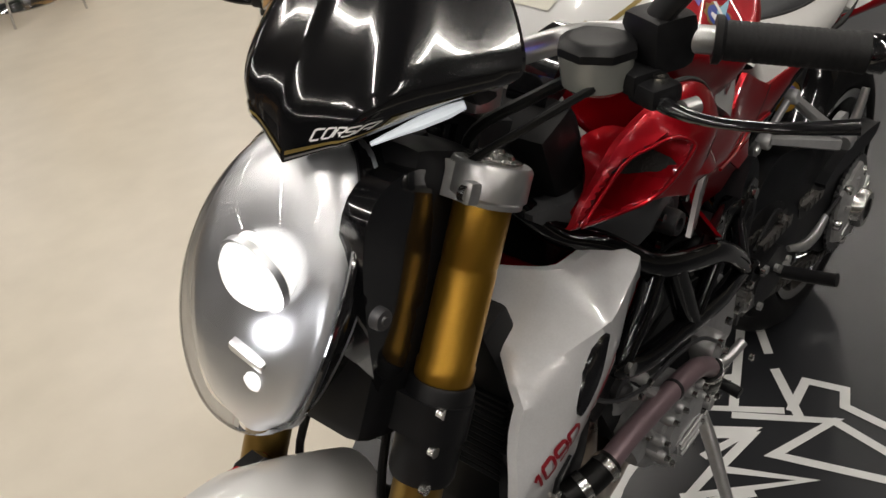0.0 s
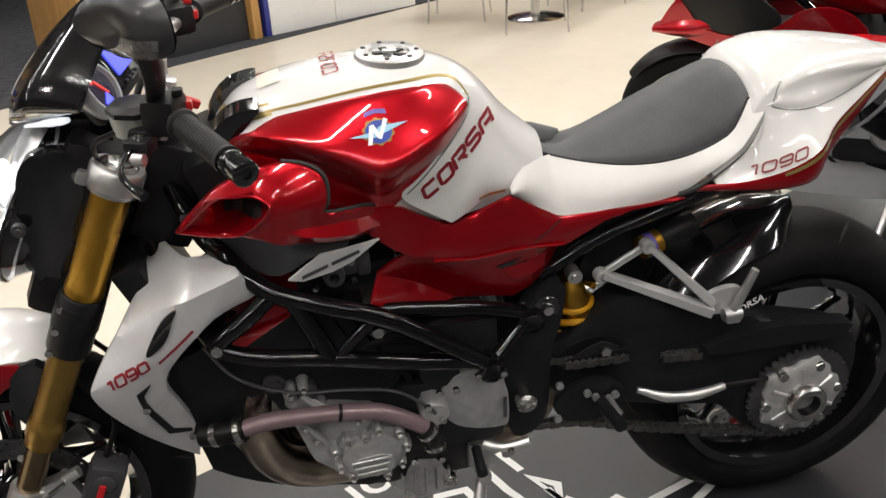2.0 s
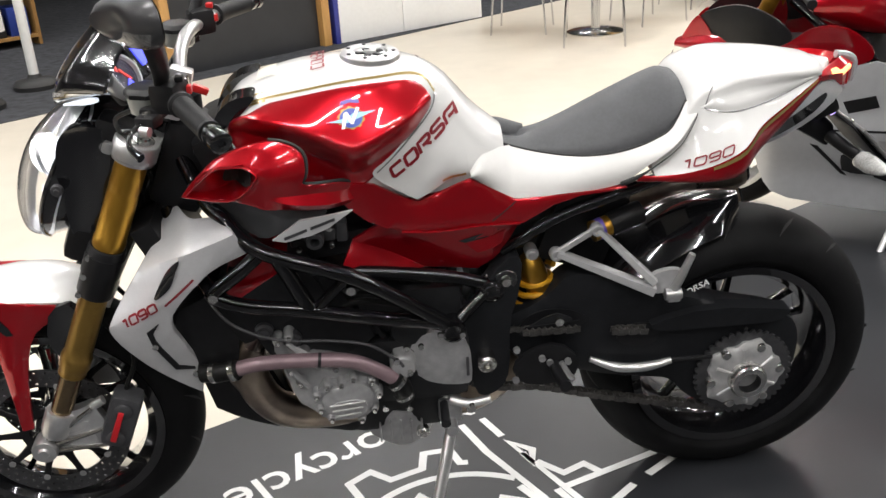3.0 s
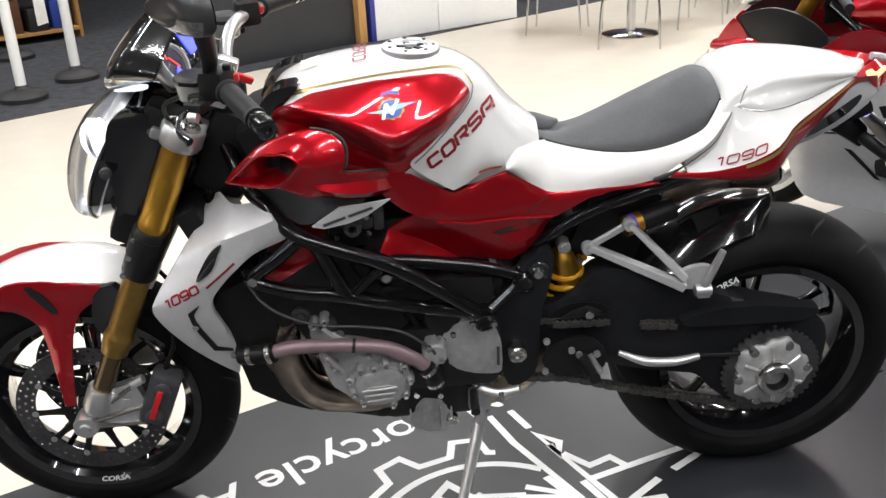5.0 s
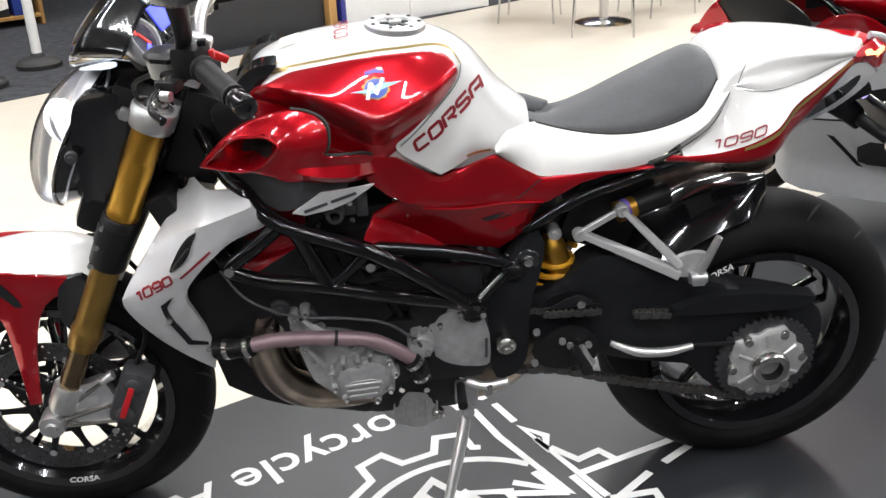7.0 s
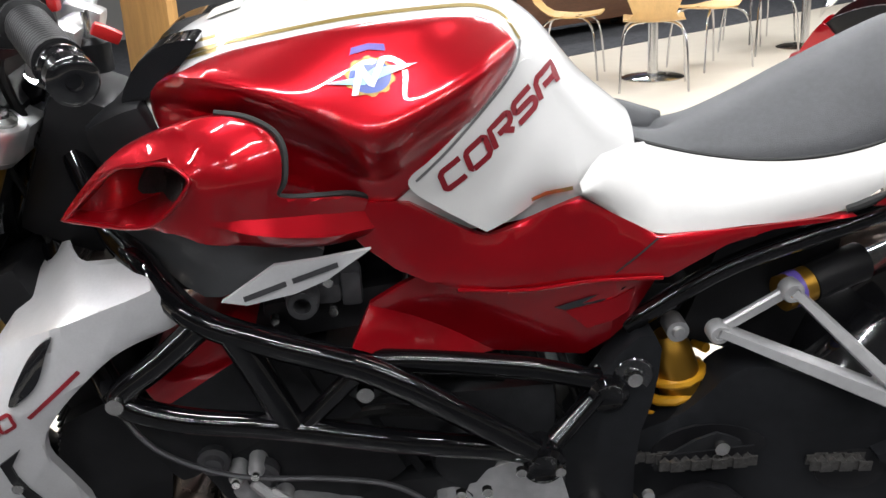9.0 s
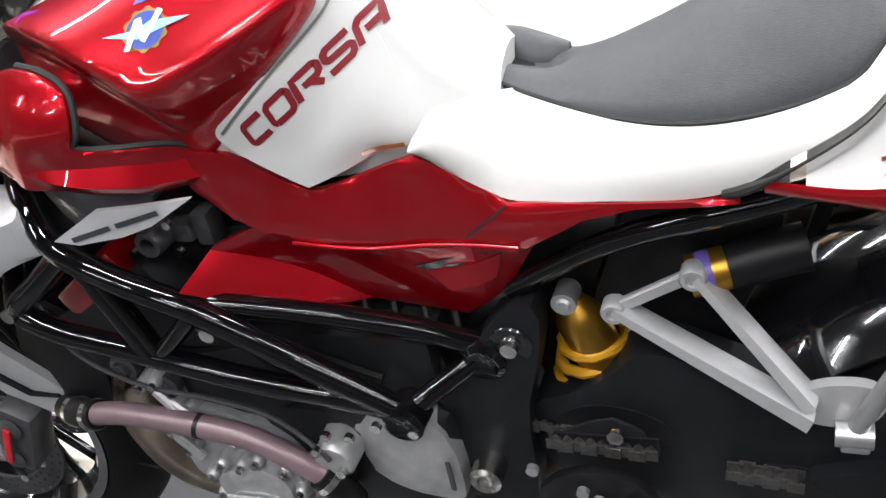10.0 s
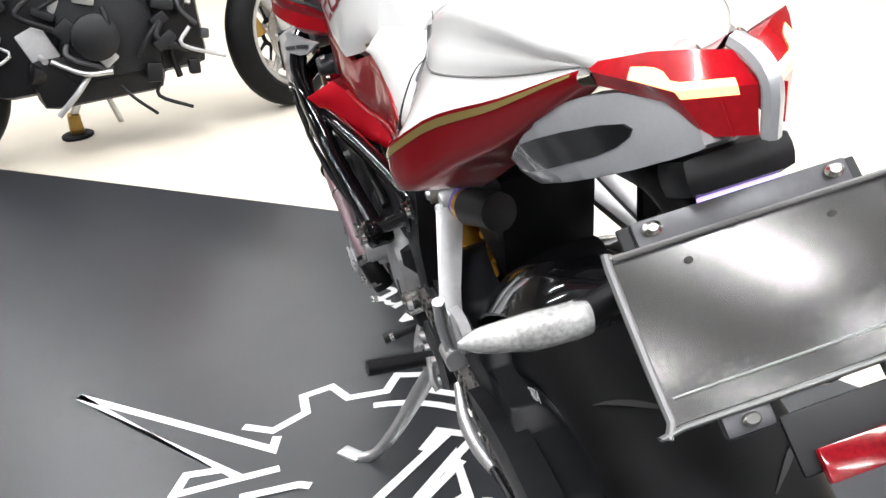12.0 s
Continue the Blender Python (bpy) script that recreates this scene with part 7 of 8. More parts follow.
for y in (-0.072, 0.072):
    part("bolt", on_plate(lathe([(0, 0.006), (0.004, 0.006), (0.006, 0.004), (0.008, 0.003), (0.008, -0.002), (0, -0.002)], 12, "x", (0.003, y, 0.103))), STEEL, np_)
    part("hole", on_plate(lathe([(0, 0.0052), (0.0035, 0.0052), (0.0035, 0.003)], 10, "x", (0, y * 0.78, 0.062))), SEAM, np_)
    part("bottom_tab", on_plate(block((0.006, 0.038, 0.026), (0.002, y * 0.85, -0.098), 0.006)), CAL_GREY, np_)
    part("bolt", on_plate(lathe([(0, 0.010), (0.005, 0.010), (0.007, 0.008), (0.007, 0.003), (0, 0.003)], 12, "x", (0.001, y * 0.85, -0.099))), STEEL, np_)
part("crease", on_plate(tube([(0.0048, -0.105, -0.058), (0.0048, 0.105, -0.058)], 0.0016, 6, 1)), GREY_LINE, np_)
rr = part("rear_reflector", on_plate(block((0.008, 0.100, 0.034), (0.004, 0.022, -0.160), 0.003)), REFLEX_RED, np_, "red rectangular reflector")
part("reflector_bracket", on_plate(block((0.004, 0.120, 0.06), (-0.002, 0.02, -0.135), 0.003)), SATIN_BLACK, rr)
pl = part("plate_lamp", block((0.055, 0.090, 0.032), (0.886, 0.022, 0.852), 0.012, (0, -22, 0)), SATIN_BLACK, bike, "black number plate lamp")
part("lamp_glow", block((0.012, 0.066, 0.006), (0.906, 0.022, 0.839), 0.002, (0, -22, 0)), glow("violet_plate_light", (0.55, 0.42, 0.95), 1.5), pl)
for s in (-1, 1):
    st = part("indicator", tube([(0.895, s * 0.030, 0.800), (0.910, s * 0.080, 0.790), (0.919, s * 0.118, 0.785)], [0.013, 0.012, 0.012], 12, 4), SATIN_BLACK, bike, "clear ribbed indicator on a black stem")
    part("lens", tube([(0.919, s * 0.112, 0.784), (0.919, s * 0.124, 0.785), (0.919, s * 0.155, 0.788), (0.919, s * 0.192, 0.794), (0.919, s * 0.208, 0.796)], [0.017, 0.019, 0.019, 0.012, 0.003], 16, 5, 0.75), AMBER, st, "clear ribbed indicator lens")

# lower red side panel behind the frame
def below(x, z, a, b):
    """How far a point lies under the line from a to b."""
    dx, dz = b[0] - a[0], b[1] - a[1]
    return max(0.0, ((x - a[0]) * dz - (z - a[1]) * dx) / math.hypot(dx, dz))


BEND = ((-0.061, 0.731), (0.052, 0.644))
SLOT = ((0.140, 0.684), (0.230, 0.699))


def low_panel_y(x, z):
    """A flat face tilted towards the floor, with a lower front facet turned up."""
    d = 0.125 + 0.23 * (z - 0.746) + 3.7 * max(0.0, 0.04 - x) ** 2 - 0.5 * max(0.0, x - 0.205)
    return d + 1.25 * below(x, z, *BEND)


lp_ = both("lower_fairing", panel([(-0.081, 0.710), (-0.061, 0.733), (0.003, 0.751), (0.056, 0.733), (0.146, 0.727), (0.206, 0.727), (0.262, 0.703), (0.226, 0.646), (0.176, 0.611), (0.046, 0.633), (-0.026, 0.657)],
                                   low_panel_y, 0.008, 0.014, 0, lip=0.003, creases=[BEND]), RED, bike, "candy red faceted side panel", 20)
for s, ob in zip((-1, 1), lp_):
    v = panel([(0.138, 0.686), (0.175, 0.697), (0.218, 0.703), (0.190, 0.689), (0.150, 0.681)], lambda x, z: low_panel_y(x, z) + 0.0018, 0.004, 0.04, 0, lip=0)
    part("slot", v if s < 0 else mirrored(v), GLOSS_BLACK, ob, "dark slot")
    v = panel([(0.150, 0.680), (0.230, 0.698), (0.222, 0.672), (0.174, 0.658)], lambda x, z: low_panel_y(x, z) + 0.001 + 0.32 * below(x, z, *SLOT), 0.004, 0.02, 0, lip=0)
    part("slot_lip", v if s < 0 else mirrored(v), RED, ob)
sub = both("subframe_rail", tube([(0.225, -0.085, 0.640), (0.34, -0.10, 0.715), (0.48, -0.11, 0.765), (0.62, -0.08, 0.80)], 0.012, 10, 5), FRAME_BLACK, bike)
part("battery_box", block((0.18, 0.14, 0.08), (0.35, 0.0, 0.765), 0.02, (0, -10, 0)), SATIN_BLACK, bike)
part("inner_fender", block((0.15, 0.13, 0.18), (0.395, 0.01, 0.655), 0.02, (0, 20, 0)), SATIN_BLACK, bike)

# pillion peg bracket
def bar_link(p, q, w0, w1, th, bm=None):
    """A flat forged link between two eyes."""
    p, q = Vector(p), Vector(q)
    d = (q - p).normalized()
    side = Vector((0, 1, 0))
    n = d.cross(side).normalized()
    secs = []
    for k in range(7):
        t = k / 6
        w = w0 + (w1 - w0) * t
        c = p.lerp(q, t)
        secs.append([c + n * w * a + side * th * b for a, b in ((-1, -0.5), (-0.7, -1), (0.7, -1), (1, -0.5), (1, 0.5), (0.7, 1), (-0.7, 1), (-1, 0.5))])
    return rings(bm or bmesh.new(), secs)


for s in (-1, 1):
    def m(x, y, z):
        return (x, s * y, z)
    br = part("peg_bracket", join(bar_link(m(0.332, 0.090, 0.629), m(0.515, 0.148, 0.556), 0.0065, 0.0115, 0.014), bar_link(m(0.413, 0.093, 0.676), m(0.515, 0.148, 0.576), 0.0060, 0.0085, 0.014),
                                  bar_link(m(0.332, 0.090, 0.626), m(0.411, 0.096, 0.676), 0.007, 0.007, 0.005)), PEG_ALU, bike, "satin aluminium pillion peg bracket")
    pan_ = panel([(0.492, 0.562), (0.512, 0.592), (0.556, 0.600), (0.580, 0.588), (0.575, 0.560), (0.553, 0.545), (0.515, 0.546)], lambda x, z: 0.150, 0.012, 0.04, 2, lip=0.004)
    part("peg_plate", pan_ if s < 0 else mirrored(pan_), PEG_ALU, br)
    for p in ((0.332, 0.094, 0.626), (0.411, 0.100, 0.676)):
        part("eye", lathe([(0, 0.006 * s), (0.006, 0.006 * s), (0.007, 0.009 * s), (0.011, 0.009 * s), (0.013, 0.006 * s), (0.013, -0.010 * s), (0, -0.010 * s)], 20, "y", m(*p)), PEG_ALU, br)
    part("peg", tube([m(0.552, 0.158, 0.552), m(0.566, 0.164, 0.595), m(0.582, 0.166, 0.640)], [0.009, 0.0085, 0.007], 14, 4), ALU, br, "folded-up pillion foot peg")
    part("peg_hinge", join(lathe([(0, -0.016), (0.012, -0.016), (0.012, 0.016), (0, 0.016)], 16, "x", m(0.552, 0.160, 0.550)), block((0.026, 0.024, 0.012), m(0.553, 0.158, 0.541), 0.004)), ALU, br)
shock = part("shock_absorber", tube([(0.279, -0.062, 0.612), (0.286, -0.062, 0.590), (0.298, -0.060, 0.555), (0.314, -0.056, 0.500)], [0.014, 0.026, 0.027, 0.027], 20, 3), GOLD, bike, "gold shock absorber with a yellow spring")
sp = []
for k in range(70):
    t = k / 69
    a = t * 2 * math.pi * 6
    c = Vector((0.300, -0.050, 0.570)).lerp(Vector((0.270, -0.045, 0.43)), t)
    sp.append(c + Vector((0.036 * math.cos(a), 0.036 * math.sin(a), 0.008 * math.cos(a))))
part("spring", tube(sp, 0.0065, 8, 1), SPRING, shock, "yellow coil spring")
part("top_mount", lathe([(0, -0.016), (0.006, -0.016), (0.008, -0.012), (0.013, -0.012), (0.013, 0.016), (0, 0.016)], 20, "y", (0.283, -0.088, 0.634)), ALU, shock)
rv = part("shock_reservoir", tube([(0.440, -0.078, 0.672), (0.470, -0.070, 0.679), (0.508, -0.061, 0.686)], 0.0235, 18, 2), SATIN_BLACK, shock, "black shock reservoir with a gold collar")
part("collar", tube([(0.405, -0.086, 0.665), (0.440, -0.078, 0.672)], 0.0215, 18, 1), GOLD, rv)
part("reservoir_label", tube([(0.414, -0.084, 0.667), (0.426, -0.081, 0.6693)], 0.0219, 18, 1), DECAL_PURPLE, rv)

# swingarm (single sided, on the left)
def arm_y(x, z):
    return 0.128 - 0.02 * smoothstep(0.45, 0.30, x)


swing = part("swingarm", panel([(0.235, 0.500), (0.285, 0.515), (0.318, 0.540), (0.350, 0.580), (0.395, 0.588), (0.470, 0.560), (0.575, 0.520), (0.70, 0.480), (0.800, 0.455), (0.845, 0.420), (0.850, 0.32), (0.800, 0.225), (0.70, 0.205), (0.61, 0.265), (0.575, 0.315), (0.530, 0.322), (0.420, 0.345), (0.300, 0.370), (0.235, 0.400), (0.225, 0.470)],
                                  arm_y, 0.055, 0.03, 2, lip=0.012), SWING_GREY, bike, "anthracite single-sided swingarm")
# the arm is not cut through: black sheets stand for the shade in its windows
for nm, pts in (("arm_window_shade", [(0.450, 0.465), (0.530, 0.470), (0.545, 0.430), (0.520, 0.405), (0.455, 0.418)]), ("arm_window_shade", [(0.245, 0.470), (0.280, 0.505), (0.352, 0.512), (0.40, 0.488), (0.37, 0.462), (0.30, 0.445)])):
    part(nm, panel(pts, lambda x, z: arm_y(x, z) + 0.0016, 0.004, 0.05, 2, lip=0), SATIN_BLACK, swing, "dark sheet on the swingarm, standing for a shaded opening")
part("chain_guard", panel([(0.515, 0.475), (0.64, 0.500), (0.80, 0.478), (0.812, 0.472), (0.790, 0.448), (0.70, 0.450), (0.56, 0.452), (0.525, 0.456)], lambda x, z: 0.150, 0.035, 0.03, 1, lip=0.004), SWING_GREY, swing, "dark chain guard")
part("arm_trim", tube([(0.395, -0.140, 0.398), (0.45, -0.150, 0.378), (0.51, -0.150, 0.372), (0.565, -0.146, 0.378)], [0.006, 0.010, 0.010, 0.007], 12, 5, 0.7), ALU, swing, "polished aluminium swingarm trim")
part("adjuster_rod", tube([(0.565, -0.145, 0.378), (0.655, -0.140, 0.372)], 0.005, 8, 1), SATIN_BLACK, swing)

# rear sprocket, hub and chain
def toothed(c, r, n, y, th):
    pts = []
    for k in range(n):
        for da, rr in ((0.0, r - 0.007), (0.30, r), (0.62, r), (0.92, r - 0.007)):
            a = 2 * math.pi * (k + da) / n
            pts.append(Vector((c.x + rr * math.cos(a), y, c.z + rr * math.sin(a))))
    inner_ = [Vector((c.x + 0.075 * math.cos(2 * math.pi * k / len(pts)), y, c.z + 0.075 * math.sin(2 * math.pi * k / len(pts)))) for k in range(len(pts))]
    bm = rings(bmesh.new(), [inner_, pts, [p + Vector((0, th, 0)) for p in pts], [p + Vector((0, th, 0)) for p in inner_], inner_], cap=False)
    bmesh.ops.remove_doubles(bm, verts=bm.verts[:], dist=1e-5)
    return bm


SY = -0.138
spk = part("rear_sprocket", toothed(RA, 0.106, 41, SY, 0.006), DISC, rw, "dark steel toothed rear sprocket")
car_pts = []
for k in range(60):
    a = 2 * math.pi * k / 60
    r = 0.081 + 0.006 * math.cos(5 * a) + 0.003 * math.cos(15 * a)
    car_pts.append(Vector((RA.x + r * math.cos(a), SY, RA.z + r * math.sin(a))))
bm = rings(bmesh.new(), [[p + Vector((0, 0.02, 0)) for p in car_pts], [p + Vector((0, -0.006, 0)) for p in car_pts], [RA + (p - RA) * 0.86 + Vector((0, SY * 0.14 - 0.014, 0)) for p in car_pts], [RA + (p - RA) * 0.42 + Vector((0, SY * 0.58 - 0.018, 0)) for p in car_pts]])
part("sprocket_carrier", bm, HUB_ALU, spk, "cast aluminium sprocket carrier")
for k in range(6):
    a = 2 * math.pi * k / 6 + 0.15
    p = RA + Vector((0.073 * math.cos(a), SY - 0.012, 0.073 * math.sin(a)))
    part("rubber_damper", lathe([(0, -0.004), (0.009, -0.004), (0.011, 0), (0.011, 0.01), (0, 0.01)], 14, "y", p), STEEL, spk)
    q0, q1 = RA + Vector((0.036 * math.cos(a + 0.5), SY - 0.016, 0.036 * math.sin(a + 0.5))), RA + Vector((0.070 * math.cos(a + 0.5), SY - 0.013, 0.070 * math.sin(a + 0.5)))
    part("carrier_rib", tube([q0, q1], 0.005, 8, 1), HUB_ALU, spk)
part("axle_nut", lathe([(0.024, -0.040), (0.036, -0.040), (0.040, -0.034), (0.040, 0.0), (0.024, 0.0)], 32, "y", RA + Vector((0, SY, 0)), closed=True), STEEL, spk, "large hollow axle nut")
part("axle_bore", lathe([(0, 0.0), (0.0225, 0.0), (0.0238, -0.038)], 24, "y", RA + Vector((0, SY, 0))), SATIN_BLACK, spk, "dark bore of the hollow axle")


def chain_run(pts, n):
    path = catmull(pts, 20)
    seg = [(b - a).length for a, b in zip(path, path[1:])]
    total = sum(seg)
    bm = bmesh.new()
    for k in range(n):
        s0 = total * (k + 0.5) / n
        acc, i = 0, 0
        while i < len(seg) - 1 and acc + seg[i] < s0:
            acc += seg[i]
            i += 1
        p = path[i].lerp(path[i + 1], (s0 - acc) / seg[i])
        d = (path[i + 1] - path[i]).normalized()
        a = math.degrees(math.atan2(-d.z, d.x))
        w = 0.018 if k % 2 else 0.012
        block((total / n * 1.35, 0.0025, 0.013), (p.x, p.y - w / 2, p.z), 0.0, (0, a, 0), bm=bm)
        block((total / n * 1.35, 0.0025, 0.013), (p.x, p.y + w / 2, p.z), 0.0, (0, a, 0), bm=bm)
        block((0.008, w * 1.2, 0.008), tuple(p), 0.0, (0, a + 45, 0), bm=bm)
    return bm


ch = part("drive_chain", chain_run([(0.06, -0.105, 0.478), (0.25, -0.105, 0.470), (0.50, -0.108, 0.452), (0.735, -0.118, 0.424)], 46), CHAIN, bike, "oiled steel drive chain")
part("lower_run", chain_run([(0.06, -0.105, 0.385), (0.20, -0.110, 0.335), (0.30, -0.112, 0.322), (0.45, -0.112, 0.275), (0.70, -0.118, 0.217)], 46), CHAIN, ch)
part("chain_plate", panel([(0.250, 0.475), (0.320, 0.515), (0.345, 0.505), (0.36, 0.495), (0.36, 0.462), (0.255, 0.462)], lambda x, z: 0.135, 0.004, 0.05, 1), DARK_CAST, swing)
bolt((0.330, -0.140, 0.497), 0.009, swing)

# black sheet standing for the shaded recess behind the upper chain
part("upper_window_shade", panel([(0.255, 0.470), (0.262, 0.488), (0.372, 0.492), (0.372, 0.468)], lambda x, z: 0.1352, 0.003, 0.05, 0, lip=0), SATIN_BLACK, swing)
part("upper_chain", chain_run([(0.258, -0.1385, 0.481), (0.31, -0.1385, 0.480), (0.37, -0.1385, 0.478)], 9), CHAIN, ch)
part("rear_chain", chain_run([(0.440, -0.1385, 0.462), (0.47, -0.1385, 0.460), (0.51, -0.1385, 0.457)], 6), CHAIN, ch)

# hugger
def hugger():
    secs = []
    for i in range(25):
        t = i / 24
        a = radians(178 - 88 * t)
        r = 0.362 + 0.010 * math.sin(math.pi * t)
        w = lerp_curve(t, [0, 0.2, 0.6, 0.9, 1.0], [0.060, 0.108, 0.112, 0.085, 0.030])
        row = []
        for q in range(13):
            u = -1 + q / 6
            row.append(RA + Vector(((r - 0.050 * abs(u) ** 2.6) * math.cos(a), w * u, (r - 0.050 * abs(u) ** 2.6) * math.sin(a))))
        secs.append(row)
    bm = rings(bmesh.new(), secs, closed=False, cap=False)
    got = bmesh.ops.extrude_face_region(bm, geom=bm.faces[:])
    for v in got["geom"]:
        if isinstance(v, bmesh.types.BMVert):
            v.co = RA + (v.co - RA) * 0.99
    return bm


part("rear_hugger", hugger(), GLOSS_BLACK, bike, "gloss black rear wheel hugger")

# stand, gear lever and rider's peg
stand = part("side_stand", tube([(0.104, -0.125, 0.250), (0.085, -0.165, 0.190), (0.052, -0.225, 0.10), (0.030, -0.268, 0.052), (0.012, -0.300, 0.038)], [0.013, 0.015, 0.012, 0.010, 0.012], 14, 6, 0.8), ALU, bike, "extended aluminium side stand")
part("stand_foot", block((0.055, 0.030, 0.010), (-0.006, -0.312, 0.0395), 0.004, (-6.5, 0, 35)), ALU, stand)
part("stand_pivot", join(block((0.05, 0.03, 0.06), (0.105, -0.105, 0.285), 0.01), lathe([(0, -0.02), (0.012, -0.02), (0.014, -0.014), (0.014, 0.02), (0, 0.02)], 16, "y", (0.104, -0.130, 0.255))), CAST_ALU, stand)
gl_ = part("gear_lever", tube([(0.105, -0.135, 0.330), (0.14, -0.150, 0.326), (0.185, -0.158, 0.338)], [0.011, 0.009, 0.009], 12, 4, 0.7), ALU, bike, "aluminium gear lever")
part("toe_peg", tube([(0.090, -0.14, 0.325), (0.088, -0.20, 0.318)], [0.009, 0.010], 12, 1), SATIN_BLACK, gl_)
part("gear_link", tube([(0.10, -0.13, 0.335), (0.06, -0.13, 0.36), (0.03, -0.14, 0.40)], 0.005, 8, 3), STEEL, gl_)
bolt((0.145, -0.150, 0.312), 0.010, gl_)
hanger = part("footrest_hanger", panel([(0.230, 0.400), (0.270, 0.440), (0.330, 0.450), (0.375, 0.405), (0.36, 0.36), (0.30, 0.350), (0.25, 0.36)], lambda x, z: 0.150, 0.012, 0.04, 1, lip=0.004), SATIN_BLACK, bike, "black footrest hanger")
part("foot_peg", tube([(0.318, -0.155, 0.402), (0.318, -0.200, 0.410), (0.320, -0.250, 0.420)], [0.011, 0.012, 0.012], 14, 3), SATIN_BLACK, hanger, "black ribbed rider's foot peg")
for p in ((0.240, 0.452), (0.292, 0.425), (0.308, 0.413), (0.238, 0.378), (0.345, 0.412), (0.345, 0.378)):
    bolt((p[0], -0.158, p[1]), 0.007, hanger, mat=ALU)
part("heel_spring", tube([(0.330, -0.16, 0.412), (0.345, -0.165, 0.385), (0.355, -0.162, 0.37)], 0.006, 8, 3), ALU, hanger)


# the neighbouring motorcycles ------------------------------------------------------------
def neighbour(m, label, body, belly, rim, faired=True, turn=0.0):
    o = empty("motorcycle", m, label, "motorcycle", "parked motorcycles")
    c1, c2 = Vector((-0.64 if faired else -0.70, 0, 0.302)), Vector((0.70, 0, 0.322))
    fw_ = front_wheel(o, c1, rim, False)
    fw_.matrix_basis = Matrix.Translation(c1) @ Matrix.Rotation(radians(turn), 4, "Z") @ Matrix.Translation(-c1)
    rear_wheel(o, c2, rim)
    for s in (-1, 1):
        part("fork_leg", tube([(-0.42, 0.10 * s, 0.90), (-0.55, 0.10 * s, 0.62)], 0.027, 14, 1), GOLD, o)
        part("fork_slider", tube([(-0.55, 0.10 * s, 0.62), (c1.x + 0.01, 0.10 * s, 0.32)], 0.022, 14, 1), ALU, o)
        part("handgrip", tube([(-0.34, 0.17 * s, 0.93), (-0.26, 0.33 * s, 0.91)], 0.016, 12, 1), GRIP, o)
        part("frame_tube", tube([(-0.38, 0.06 * s, 0.84), (-0.18, 0.15 * s, 0.72), (0.10, 0.14 * s, 0.55), (0.18, 0.12 * s, 0.38)], 0.016, 10, 5), FRAME_BLACK, o)
        part("disc_caliper", block((0.05, 0.05, 0.11), (-0.56, 0.10 * s, 0.36), 0.012, (0, 24, 0)), GOLD_DARK, o)
        part("mirror", block((0.03, 0.10, 0.06), (-0.42, 0.27 * s, 1.06), 0.012), SATIN_BLACK, o)
    part("top_clamp", block((0.07, 0.24, 0.03), (-0.41, 0, 0.915), 0.01, (0, 24, 0)), ALU, o)
    part("instrument_panel", block((0.06, 0.16, 0.05), (-0.47, 0, 0.985), 0.015, (0, 35, 0)), SATIN_BLACK, o)
    gd = guard(0.070, 0.322, 40, 145, 0.03)
    bmesh.ops.translate(gd, vec=c1 - FA, verts=gd.verts[:])
    part("mudguard", gd, SATIN_BLACK, o)
    tk = bmesh.new()
    secs = []
    for i in range(19):
        x = -0.30 + 0.54 * i / 18
        zt = lerp_curve(x, [-0.30, -0.15, 0.0, 0.12, 0.24], [0.90, 0.985, 0.99, 0.94, 0.82])
        w = lerp_curve(x, [-0.30, -0.1, 0.05, 0.24], [0.11, 0.155, 0.145, 0.09])
        secs.append([Vector((x, w * math.cos(a) * (1 if math.sin(a) > -0.2 else 0.9), 0.82 + (zt - 0.82) * max(math.sin(a), -0.35))) for a in (2 * math.pi * k / 24 for k in range(24))])
    part("fuel_tank", rings(tk, secs), body, o)
    st = bmesh.new()
    secs = []
    for i in range(15):
        x = 0.20 + 0.66 * i / 14
        zt = lerp_curve(x, [0.2, 0.35, 0.5, 0.7, 0.86], [0.84, 0.82, 0.86, 0.96, 1.0])
        w = lerp_curve(x, [0.2, 0.35, 0.6, 0.86], [0.09, 0.13, 0.11, 0.04])
        secs.append([Vector((x, w * math.cos(a), zt - 0.05 + 0.05 * math.sin(a))) for a in (2 * math.pi * k / 16 for k in range(16))])
    part("seat", rings(st, secs), SEAT, o)
    part("engine", block((0.36, 0.36, 0.34), (0.0, 0, 0.43), 0.05), DARK_CAST, o)
    for k in range(3):
        part("header_pipe", tube([(-0.24, -0.10 + 0.1 * k, 0.60), (-0.32, -0.09 + 0.09 * k, 0.50), (-0.26, -0.06 + 0.06 * k, 0.30), (-0.05, -0.04 + 0.05 * k, 0.22)], 0.021, 12, 5), TITAN if faired else SATIN_BLACK, o)
    part("clutch_cover", lathe([(0, 0.05), (0.06, 0.05), (0.085, 0.03), (0.09, -0.05), (0, -0.05)], 28, "y", (0.05, 0.19, 0.42)), CAST_ALU if faired else DARK_CAST, o)
    part("brake_lever", tube([(0.22, 0.17, 0.36), (0.12, 0.20, 0.30), (0.02, 0.22, 0.29)], 0.010, 10, 4), ALU, o)
    part("foot_peg", tube([(0.25, 0.14, 0.38), (0.24, 0.25, 0.37)], 0.012, 10, 1), ALU, o)
    if not faired:
        part("belly_pan", block((0.46, 0.30, 0.20), (0.06, 0, 0.28), 0.05, taper=1.1), SATIN_BLACK, o)
    if not faired:
        part("lower_engine", block((0.80, 0.24, 0.50), (0.04, 0, 0.49), 0.06), SATIN_BLACK, o)
    rng = random.Random(11)
